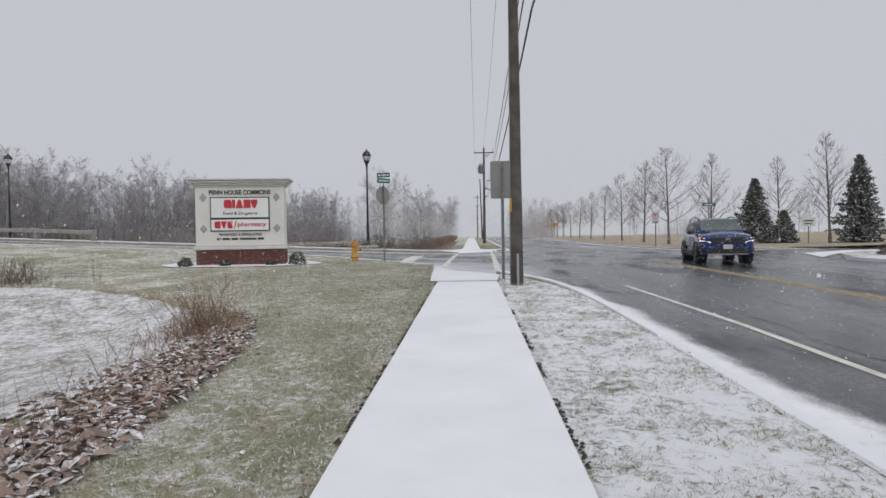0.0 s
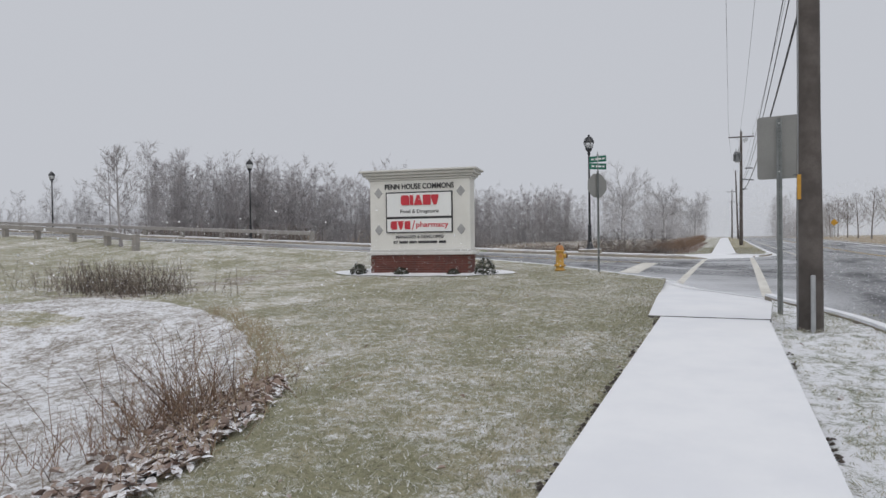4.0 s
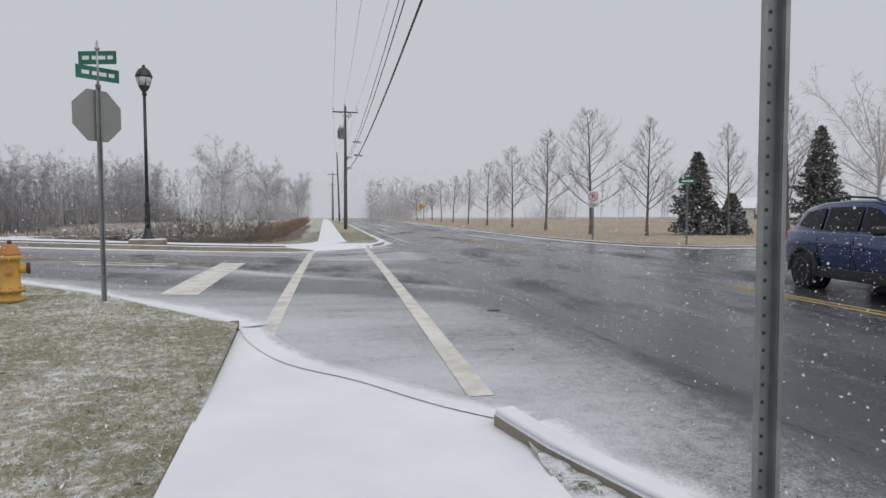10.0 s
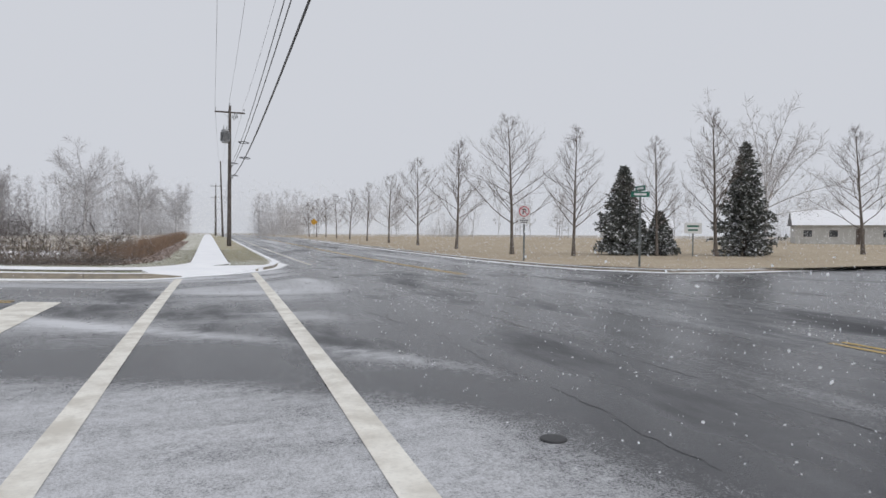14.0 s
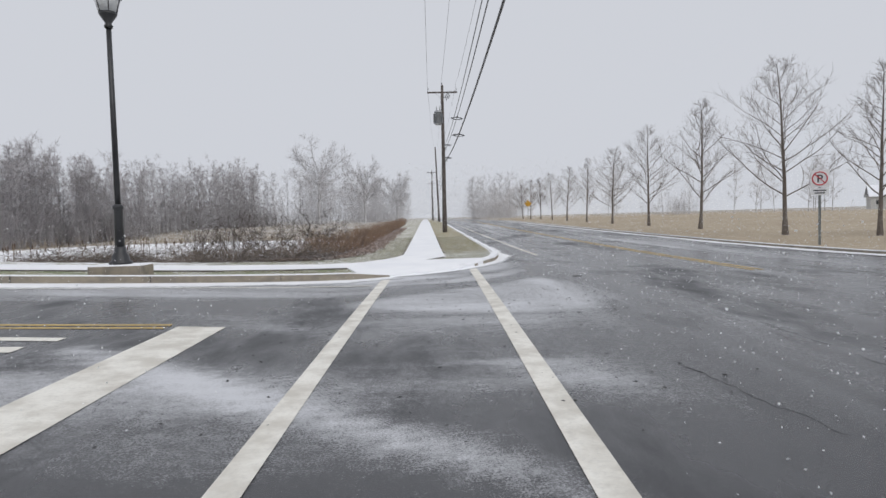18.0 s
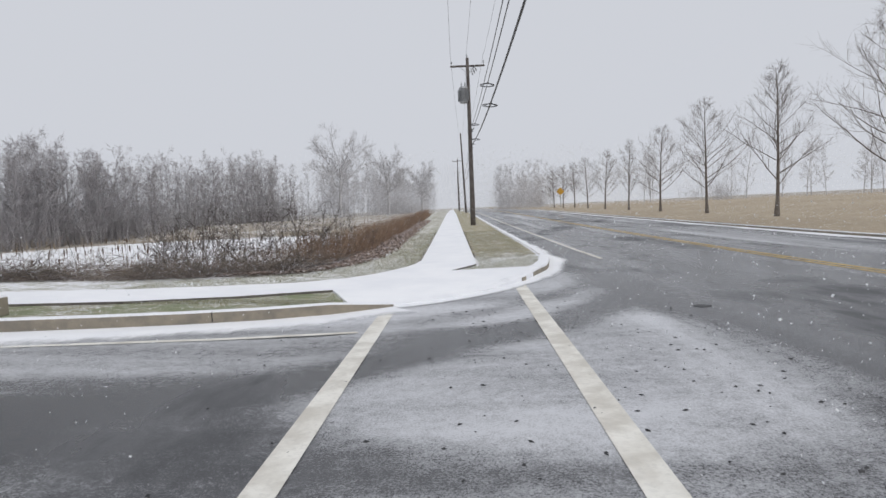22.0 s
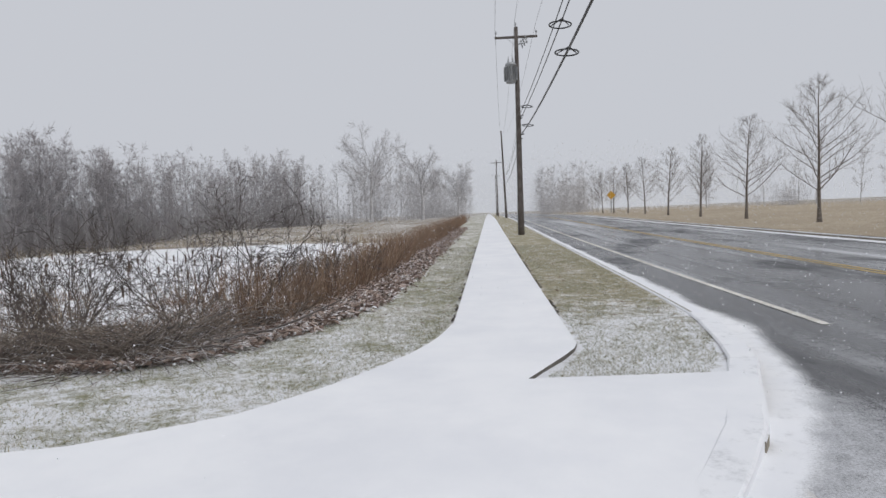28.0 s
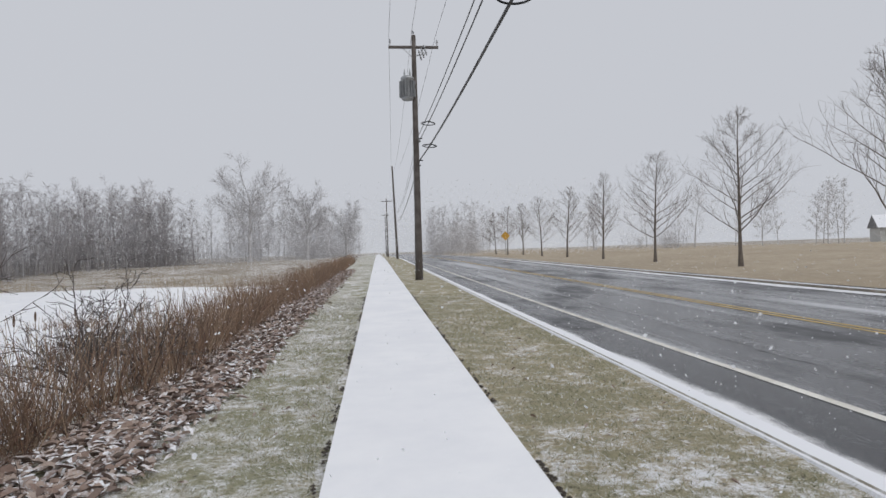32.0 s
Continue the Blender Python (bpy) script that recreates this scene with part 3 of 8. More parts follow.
sheet("pavement_west", resample([(-80, 43.6), (-30, 42.1), (-12, 41.9), (-6.66, 42.45), (-5.07, 42.8), (-2.8, 43.75)], 50), resample([(-80, 42.0), (-30, 40.5), (-12, 40.2), (-5.5, 41.05), (-4, 41.42), (-3, 41.92), (-1.85, 42.62)], 50), 4, COAT, "snow", thick=0.14, label="side street walk under white snow")

# kerbs
ribbon("kerb_south", offset(KERB_A, 0.0), 0.16, 0.0, "concrete", bury=0.3, label="old concrete kerb rounding the corner")
ribbon("kerb_snow_south", offset(KERB_A[KERB_A[:, 1] > 8], 0.004), 0.145, 0.024, "snow", bury=0.0, label="snow lying along the kerb top", bevel=0.01)
ribbon("kerb_west_near", KERB_L, 0.16, 0.0, "concrete", bury=0.3, label="concrete kerb along the side road's lawn")


def end_taper(x, y):
    return -0.11 * ease(-1.4, -0.70, x)


ribbon("kerb_west_far", KERB_N, 0.16, 0.045, "concrete", bury=0.3, label="stained concrete kerb that tapers to the ramp", drop=end_taper)


def corner_rise(x, y):
    return -0.115 * (1 - ease(42.4, 44.5, y)) - 0.012 * (1 - ease(44.6, 45.6, y))


KERB_BF = np.concatenate([KERB_B[KERB_B[:, 1] < 60], KERB_B[KERB_B[:, 1] >= 60][::3]])
KERB_BF = np.concatenate([LIP_N[:-1], resample(KERB_B[:8], 24), KERB_BF[8:]])
ribbon("kerb_north", KERB_BF[KERB_BF[:, 1] < 49.0], 0.26, 0.025, "kerb_snow", bury=0.0, lift=0.0, label="kerb top under snow rounding the corner", drop=corner_rise)
ribbon("kerb_north_far", KERB_BF[KERB_BF[:, 1] > 48.2], 0.2, 0.012, "kerb_worn", bury=0.0, lift=0.0, label="worn kerb top with snow in patches")
ribbon("kerb_face_north", offset(KERB_BF[KERB_BF[:, 1] > 43.95], -0.01), 0.25, 0.0, "concrete", bury=0.3, label="bare concrete face of the corner kerb", drop=corner_rise)
ribbon("kerb_east", KERB_E, 0.16, 0.0, "concrete", bury=0.3, label="low concrete kerb beside the dry field")

# lawns and verges
xs = np.concatenate([np.linspace(-70, -14, 40), np.linspace(-13.2, -5.2, 42), np.linspace(-5.1, -0.70, 72)])
ytop = np.interp(xs, np.concatenate([KERB_L[::-1, 0], [-1.30, -0.93, -0.70]]), np.concatenate([KERB_L[::-1, 1] - 0.1, [23.9, 16.3, 16.2]]))


def tufts(x, y):
    return 0.012 * noise.noise((x * 7.0, y * 7.0, 1.3)) + 0.009 * noise.noise((x * 17.0, y * 17.0, 4.1))


sheet("lawn_west", [(x, -40.0) for x in xs], list(zip(xs, ytop)), 130, -0.016, "lawn", rough=0.018, label="short winter lawn dusted with snow", drop=tufts, steps=np.concatenate([np.linspace(0, 0.6, 12), np.linspace(0.6, 1.0, 170)[1:]]).tolist())
va = offset(KERB_A, 0.15)
VY = np.concatenate([np.arange(-40, 0, 2.0), np.arange(0, 20.05, 0.05)])


def verge_fall(x, y):
    """The verge sinks below the kerb towards the ramp; its snow lies in clumps over the tufts."""
    c = noise.noise((x * 6.0, y * 6.0, 2.2))
    return -0.038 * ease(12.5, 16.5, y) + 0.026 * c + 0.016 * noise.noise((x * 15.0, y * 15.0, 7.7)) - 0.004


sheet("verge_south", [(float(np.interp(y, (-40, 16, 20.15), (0.72, 0.74, 1.03))), y) for y in VY], [(float(np.interp(y, va[:, 1], va[:, 0])), y) for y in VY], 42, -0.012, "verge_a", rough=0.014, label="grass verge mostly covered with snow", drop=verge_fall)
vb = [(x, y) for x, y in offset(KERB_B, 0.25) if y > 45.3]
poly_sheet("verge_north", [(0.05, 45.15), (1.85, 45.2)] + [tuple(p) for p in vb[:30]] + [tuple(p) for p in vb[30::6]] + [(2.7, 320), (0.6, 320), (0.6, 46.7)], -0.012, "verge_c", 0.5, rough=0.014, label="straw-green verge between walk and kerb", far=90)
sheet("verge_strip_west", resample([(-80, 42.1), (-30, 40.6), (-12, 40.3), (-5.5, 41.15), (-4, 41.5), (-3, 42.0), (-1.78, 42.66)], 50), resample([(-80, 40.6), (-30, 39.0), (-12, 38.72), (-6.6, 39.38), (-4.5, 39.85), (-3.0, 40.28), (-2.04, 40.7), (-1.38, 41.3)], 50), 5, -0.014, "strip", rough=0.01, thick=0.13, label="narrow green grass strip behind the kerb", drop=lambda x, y: 0.85 * north_fall(x, y) * ease(-3.0, -1.5, x))
poly_sheet("verge_pond", [(-80, 43.3), (-30, 41.8), (-12, 41.6), (-6.6, 42.2), (-4.0, 42.9), (-2.4, 43.6), (-0.9, 45.2), (-0.42, 47.0), (-0.42, 320), (-4.0, 320), (-4.0, 60), (-4.4, 52), (-5.5, 48.8), (-9, 47.6), (-30, 48), (-80, 49)], -0.012, "verge_b", 0.5, rough=0.02, label="rough grass edge beside the walk above the pond", far=90)
ke = offset(KERB_E, 0.15)
sheet("field_east", ke, [(p[0] + 70 * ease(320, 40, p[1]) ** 0.2 + 10, p[1] + 140 * ease(16, 80, p[0])) for p in ke], 40, 0.01, "field", rough=0.05, label="open field of dry straw-coloured grass")

# road markings
def stripe(name, pts, width, material, label, lift=0.006):
    p = resample(pts, max(4, int(np.hypot(*(np.array(pts[-1]) - np.array(pts[0]))) / 1.5)))
    a, b = offset(p, width / 2), offset(p, -width / 2)
    return sheet(name, a, b, 1, -ROAD_DROP + lift, material, label=label)


stripe("crosswalk_line_west", [(-0.98, 22.9), (-0.85, 32.7), (-0.73, 41.1)], 0.21, "white_paint", "worn white crosswalk line")
stripe("crosswalk_line_east", [(1.0, 20.9), (1.25, 32.6), (1.48, 43.5)], 0.22, "white_paint", "worn white crosswalk line")
stripe("stop_bar", [(-2.76, 27.45), (-2.76, 34.4)], 0.62, "white_paint", "broad worn white stop bar")
for dx in (-0.11, 0.11):
    stripe("centre_line_south", [(8.6 + dx, -40), (8.4 + dx, 4), (7.65 + dx, 27.2)], 0.11, "yellow_paint", "worn double yellow centre line")
    stripe("centre_line_north", [(7.9 + dx, 40.5), (8.05 + dx, 90), (8.1 + dx, 320)], 0.11, "yellow_paint", "worn double yellow centre line")
    stripe("centre_line_west", [(-60, 35.4 + dx), (-12, 33.7 + dx), (-3.2, 34.4 + dx)], 0.11, "yellow_paint", "worn double yellow side road line")
stripe("edge_line_side_road", [(-40, 38.1), (-12, 37.72), (-6.6, 38.38), (-4.0, 38.86), (-2.5, 39.14), (-0.95, 39.44)], 0.12, "white_paint", "thin white edge line of the side road")
stripe("lane_arrow", [(-6.6, 33.42), (-4.05, 33.47)], 0.2, "white_paint", "worn white painted lane symbol")
stripe("lane_arrow_shaft", [(-6.2, 32.75), (-4.2, 32.9)], 0.28, "white_paint", "worn white painted lane symbol")
stripe("edge_line_south", [(4.3, -40), (4.2, 10), (3.95, 16)], 0.12, "white_paint", "thin white road edge line")
stripe("edge_line_north", [(4.1, 48.2), (4.15, 90), (4.2, 320)], 0.12, "white_paint", "thin white road edge line")


def drift(name, line, widths, material, label, side=-1.0, seed=0.0, rise=0.04, gap=0.2):
    """Snow left along a kerb: a thin sheet that thins out into the road with a ragged edge."""
    p = resample([tuple(q) for q in line], max(12, int(np.sum(np.hypot(*np.diff(np.array(line)[:, :2], axis=0).T)) / gap)))
    t = np.gradient(p[:, :2], axis=0)
    t /= np.linalg.norm(t, axis=1)[:, None]
    nrm = np.stack([-t[:, 1], t[:, 0]], 1) * side
    s = np.linspace(0, 1, len(p))
    w = np.interp(s, np.linspace(0, 1, len(widths)), widths)
    verts, faces, edge = [], [], []
    rows_ = ((-0.03, rise), (0.25, rise * 0.6), (0.6, 0.016), (1.0, 0.009), (1.5, 0.006))
    for i in range(len(p)):
        x, y = p[i][:2]
        wd = max(0.12, w[i] * (0.9 + 0.4 * noise.noise((x * 0.5, y * 0.5, seed))))
        for u, h in rows_:
            qx, qy = p[i][:2] + nrm[i] * wd * u
            verts.append((qx, qy, land(qx, qy) - ROAD_DROP + h))
            edge.append(u)
    m = len(rows_)
    for i in range(len(p) - 1):
        for j in range(m - 1):
            k = i * m + j
            f = (k, k + 1, k + m + 1, k + m)
            faces.append(f if side < 0 else f[::-1])
    ob = raw(name, verts, faces, material, smooth=True)
    ob.data.attributes.new("edge", "FLOAT", "POINT").data.foreach_set("value", edge)
    tagged(ob, label, "snow", kind="structure")


drift("snow_drift_south", KERB_A, (0.75, 0.75, 0.75, 0.7, 0.55), "powder_dirty", "slushy snow pushed along the kerb", rise=0.018)
drift("snow_drift_lip", LIP_A, (0.5, 0.4, 0.5, 0.7), "powder", "soft snow at the foot of the ramp")
drift("snow_drift_lawn", KERB_L, (0.9, 1.2, 0.9, 0.6, 0.5), "powder", "soft snow along the lawn kerb")
drift("snow_drift_west", KERB_N, (0.6, 0.8, 1.1, 1.3), "powder", "snow lying in the gutter under the kerb", rise=0.014)
drift("snow_drift_north", np.concatenate([LIP_N[:-1], KERB_B[KERB_B[:, 1] < 80]]), (0.4, 0.5, 0.6, 0.5, 0.42, 0.38, 0.36, 0.34, 0.32, 0.3, 0.3), "powder_dirty", "slushy snow along the north kerb", rise=0.016)
drift("snow_drift_north_far", KERB_B[KERB_B[:, 1] > 76], (0.3, 0.3), "powder_dirty", "slushy snow along the far kerb", gap=2.0)
drift("snow_drift_east", KERB_E, (0.4, 0.4, 0.5, 0.6, 0.5, 0.4), "powder_dirty", "thin snow along the field kerb", gap=0.8)

# ---- builders ----


def thing(name, m, label, category, group=""):
    ob = new(name)
    ob.empty_display_size = 0.2
    ob.matrix_world = m
    return tagged(ob, label, category, group)


def spot(x, y, lift=0.0, turn=0.0):
    return pose(x, y, land(x, y) + lift, 0, 0, turn)


def add_box(bm, c, s, bevel=0.0, m=None):
    got = bmesh.ops.create_cube(bm, size=1.0)
    vs = got["verts"]
    bmesh.ops.scale(bm, vec=s, verts=vs)
    if bevel:
        es = {e for v in vs for e in v.link_edges}
        out = bmesh.ops.bevel(bm, geom=list(es), offset=bevel, segments=1, affect="EDGES", clamp_overlap=True)
        vs = list({v for f in out["faces"] for v in f.verts} | {v for v in vs if v.is_valid})
    if m is not None:
        bmesh.ops.transform(bm, matrix=m, verts=vs)
    bmesh.ops.translate(bm, vec=c, verts=vs)
    return vs


def box(name, c, s, material, parent=None, label="", bevel=0.01, m=None):
    bm = bmesh.new()
    add_box(bm, c, s, bevel, m)
    return part(name, bm, material, parent, label)


def add_rod(bm, p0, p1, r0, r1=None, seg=8):
    p0, p1 = Vector(p0), Vector(p1)
    r1 = r0 if r1 is None else r1
    d = p1 - p0
    got = bmesh.ops.create_cone(bm, cap_ends=True, segments=seg, radius1=r0, radius2=r1, depth=d.length)
    q = d.to_track_quat("Z", "Y").to_matrix().to_4x4()
    bmesh.ops.transform(bm, matrix=Matrix.Translation((p0 + p1) / 2) @ q, verts=got["verts"])
    return got["verts"]


def rod(name, p0, p1, r0, material, parent=None, label="", r1=None, seg=10):
    bm = bmesh.new()
    add_rod(bm, p0, p1, r0, r1, seg)
    for f in bm.faces:
        f.smooth = len(f.verts) == 4
    return part(name, bm, material, parent, label)


def lathe(name, profile, material, parent=None, label="", seg=20, at=(0, 0, 0)):
    bm = bmesh.new()
    rings = []
    for r, z in profile:
        rings.append([bm.verts.new((at[0] + r * math.cos(2 * math.pi * k / seg), at[1] + r * math.sin(2 * math.pi * k / seg), at[2] + z)) for k in range(seg)])
    for a, b in zip(rings[:-1], rings[1:]):
        for k in range(seg):
            f = bm.faces.new((a[k], a[(k + 1) % seg], b[(k + 1) % seg], b[k]))
            f.smooth = True
    bm.faces.new(rings[0][::-1])
    bm.faces.new(rings[-1])
    return part(name, bm, material, parent, label)


def slab(name, outline, depth, material, parent=None, label="", m=None, bevel=0.0):
    """A flat plate: an outline in x, z, standing in the plane y = 0, extruded back by depth."""
    bm = bmesh.new()
    f = bm.faces.new([bm.verts.new((x, 0, z)) for x, z in outline])
    bm.normal_update()
    if f.normal.y > 0:
        f.normal_flip()
    got = bmesh.ops.extrude_face_region(bm, geom=[f])
    bmesh.ops.translate(bm, vec=(0, depth, 0), verts=[v for v in got["geom"] if isinstance(v, bmesh.types.BMVert)])
    bmesh.ops.recalc_face_normals(bm, faces=bm.faces)
    if bevel:
        bmesh.ops.bevel(bm, geom=bm.edges[:], offset=bevel, segments=1, affect="EDGES")
    if m is not None:
        bmesh.ops.transform(bm, matrix=m, verts=bm.verts)
    return part(name, bm, material, parent, label)


def words(name, text, size, material, parent, x, y, z, width=None, deep=0.012, bold=0.0):
    """Upright raised letters, centred at x, their foot at z, facing -y."""
    cu = bpy.data.curves.new(name, "FONT")
    cu.body, cu.size, cu.align_x, cu.extrude, cu.offset = text, size, "CENTER", deep, bold
    cu.resolution_u = 3
    tmp = new(name + "_curve", cu)
    me = bpy.data.meshes.new_from_object(tmp)
    w = tmp.dimensions.x
    bpy.data.objects.remove(tmp)
    sx = width / w if width and w > 1e-6 else 1.0
    me.transform(Matrix.Translation((x, y, z)) @ pose(0, 0, 0, 90) @ Matrix.Diagonal((sx, 1, 1, 1)))
    me.name = name
    me.materials.clear()
    return mesh_part(name, me, material, parent)


RING = {n: (np.cos(2 * np.pi * np.arange(n) / n), np.sin(2 * np.pi * np.arange(n) / n)) for n in range(3, 13)}


def tubes(paths, seg=4):
    """Vertices and faces of tapered tubes; each path is a list of (x, y, z, radius)."""
    verts, faces = [], []
    for p in paths:
        base = len(verts)
        q = np.array(p, float)
        d = np.gradient(q[:, :3], axis=0)
        d /= np.linalg.norm(d, axis=1)[:, None] + 1e-9
        ax, ay, az = (0.31, 0.17, 0.93) if abs(d[0][2]) < 0.8 else (1.0, 0.2, 0.1)
        side = np.stack([d[:, 1] * az - d[:, 2] * ay, d[:, 2] * ax - d[:, 0] * az, d[:, 0] * ay - d[:, 1] * ax], 1)
        side /= np.sqrt((side * side).sum(1))[:, None] + 1e-9
        up = np.stack([d[:, 1] * side[:, 2] - d[:, 2] * side[:, 1], d[:, 2] * side[:, 0] - d[:, 0] * side[:, 2], d[:, 0] * side[:, 1] - d[:, 1] * side[:, 0]], 1)
        n = seg if q[0][3] > 0.012 else 3
        ca, sa = RING[n]
        ring = q[:, None, :3] + (side[:, None, :] * ca[None, :, None] + up[:, None, :] * sa[None, :, None]) * q[:, None, 3:4]
        verts.extend(ring.reshape(-1, 3).tolist())
        for i in range(len(q) - 1):
            for k in range(n):
                a, b = base + i * n + k, base + i * n + (k + 1) % n
                faces.append((a, b, b + n, a + n))
    return verts, faces


def grow(rng, start, direction, length, radius, steps, bend, droop=0.0, tip=0.35):
    p = np.array(start, float)
    d = np.array(direction, float)
    d /= np.linalg.norm(d)
    out = [(*p, radius)]
    for i in range(steps):
        d = d + rng.normal(0, bend, 3) + np.array((0, 0, droop))
        d /= np.linalg.norm(d)
        p = p + d * length / steps
        out.append((*p, radius * (1 - (1 - tip) * (i + 1) / steps)))
    return out


def along(path, s):
    q = np.array(path)
    f = s * (len(q) - 1)
    i = min(int(f), len(q) - 2)
    return q[i] + (q[i + 1] - q[i]) * (f - i), q[i + 1][:3] - q[i][:3]


def bare_tree(seed, height, spread, girth, clear=0.2, limbs=30, second=7, third=4, upright=0.75, leader=True, fine=0.004):
    """Paths of the trunk and of all branches of a leafless tree."""
    rng = np.random.default_rng(seed)
    trunk = grow(rng, (0, 0, 0), (0, 0, 1), height * (0.97 if leader else 0.5), girth, 9, 0.02, 0.05, 0.12 if leader else 0.55)
    trunk[0] = (*trunk[0][:3], girth * 1.45)
    crown = []
    for k in range(limbs):
        s = clear + (1 - clear) * ((k + rng.random()) / limbs) ** 0.9
        if not leader:
            s = 0.45 + 0.55 * (k + rng.random()) / limbs
        p, _ = along(trunk, min(s, 0.98))
        a = k * 2.4 + rng.normal(0, 0.4)
        h = (s - clear) / (1 - clear)
        if leader:
            reach = (spread * (1 - h) ** 1.05 * min(1.0, 0.85 + h) + 0.25) * (0.75 + 0.45 * rng.random())
            up = upright * 0.5 + 0.4 + 0.25 * h
        else:
            reach = spread * (0.7 + 0.5 * rng.random())
            up = upright * (0.35 + 1.2 * (s - 0.45) / 0.55)
        limb = grow(rng, p[:3], (math.cos(a), math.sin(a), up), reach * (1 + 0.25 * up), max(p[3] * 0.42, 0.012), 6, 0.085, 0.035, 0.2)
        crown.append(limb)
        for j in range(second):
            t = 0.22 + 0.76 * (j + rng.random()) / second
            b, d = along(limb, t)
            out = np.array(d) / (np.linalg.norm(d) + 1e-9) + rng.normal(0, 0.48, 3) + np.array((0, 0, 0.25))
            sub = grow(rng, b[:3], out, reach * (0.5 - 0.25 * t) + 0.18, max(b[3] * 0.5, fine * 1.7), 3, 0.16, 0.05, 0.35)
            crown.append(sub)
            for i in range(third):
                c, e = along(sub, 0.25 + 0.74 * (i + rng.random()) / third)
                out = np.array(e) / (np.linalg.norm(e) + 1e-9) + rng.normal(0, 0.6, 3) + np.array((0, 0, 0.2))
                crown.append(grow(rng, c[:3], out, reach * 0.17 + 0.12 + 0.12 * rng.random(), max(c[3] * 0.6, fine), 2, 0.15, 0.03, 0.5))
    return trunk, crown


def tree_kind(name, label, category, group, m, material, **kw):
    trunk, crown = bare_tree(**kw)
    t = thing(name, m, label, category, group)
    raw("trunk", *tubes([trunk], 8), MAT["bark"] if material not in ("frosted", "rimed") else MAT[material], t, smooth=True)
    raw("crown", *tubes(crown, 4), material, t)
    return t


def merged(name, kinds, places, material, label, category, seed=5):
    """One object of many trees: each place is x, y, size, turn and which kind."""
    V, Fc, base = [], [], 0
    for x, y, size, turn, k in places:
        v, f = kinds[k]
        c, s = math.cos(turn), math.sin(turn)
        p = v * size
        V.append(np.stack([x + p[:, 0] * c - p[:, 1] * s, y + p[:, 0] * s + p[:, 1] * c, land(x, y) + p[:, 2] - 0.05], 1))
        Fc.append(f + base)
        base += len(v)
    V, Fc = np.concatenate(V), np.concatenate(Fc)
    me = bpy.data.meshes.new(name)
    me.vertices.add(len(V))
    me.vertices.foreach_set("co", V.astype(np.float32).ravel())
    me.loops.add(Fc.size)
    me.loops.foreach_set("vertex_index", Fc.astype(np.int32).ravel())
    me.polygons.add(len(Fc))
    w = Fc.shape[1]
    me.polygons.foreach_set("loop_start", np.arange(0, Fc.size, w, dtype=np.int32))
    me.update(calc_edges=True)
    ob = mesh_part(name, me, material)
    return tagged(ob, label, category, kind="stuff")


def as_arrays(paths, seg=3):
    v, f = tubes(paths, seg)
    return np.array(v), np.array(f)


# ---- the monument sign at the corner lawn ----
MAT.update(
    brick=plain("dark_red_brick", (0.17, 0.062, 0.048), (0.115, 0.05, 0.042), 6, 0.85, bump=0.4, fine=50),
    mortar=plain("grey_mortar", (0.24, 0.20, 0.18), (0.2, 0.17, 0.15), 6, 0.95),
    trim_grey=plain("painted_cornice", (0.64, 0.63, 0.60), (0.56, 0.55, 0.52), 1.5, 0.8, snow=0.35),
    diamond=plain("grey_stone_inlay", (0.40, 0.40, 0.40), (0.33, 0.33, 0.33), 5, 0.8),
    panel=plain("white_sign_face", (0.80, 0.81, 0.80), (0.76, 0.77, 0.77), 1, 0.45, bump=0.0),
    red=plain("red_sign_letters", (0.56, 0.035, 0.05), (0.48, 0.03, 0.05), 3, 0.45, bump=0.0),
    ink=plain("black_sign_letters", (0.03, 0.03, 0.032), (0.045, 0.045, 0.05), 3, 0.5, bump=0.0),
    yellow=plain("chalky_hydrant_yellow", (0.62, 0.36, 0.07), (0.50, 0.28, 0.06), 6, 0.6, local=True, snow=0.18),
    hydrant_cap=plain("faded_orange_paint", (0.52, 0.24, 0.08), (0.42, 0.18, 0.06), 6, 0.65, local=True),
    rust=plain("dark_rusty_iron", (0.10, 0.05, 0.03), (0.06, 0.04, 0.03), 9, 0.8),
    green_sign=plain("street_name_green", (0.01, 0.13, 0.085), (0.02, 0.16, 0.11), 4, 0.45, bump=0.0, snow=0.2),
    sign_back=plain("bare_aluminium_sheet", (0.294, 0.294, 0.280), (0.252, 0.252, 0.241), 1.3, 0.55, metal=0.35, bump=0.02),
    white_sign=plain("white_sign_sheeting", (0.80, 0.80, 0.80), (0.75, 0.75, 0.75), 3, 0.45, bump=0.0),
    shrub_leaf=plain("dark_evergreen_shrub", (0.035, 0.045, 0.03), (0.07, 0.065, 0.05), 8, 0.9, snow=0.25),
    glass=plain("frosted_lantern_glass", (0.62, 0.63, 0.64), (0.55, 0.56, 0.57), 3, 0.25, bump=0.0),
)


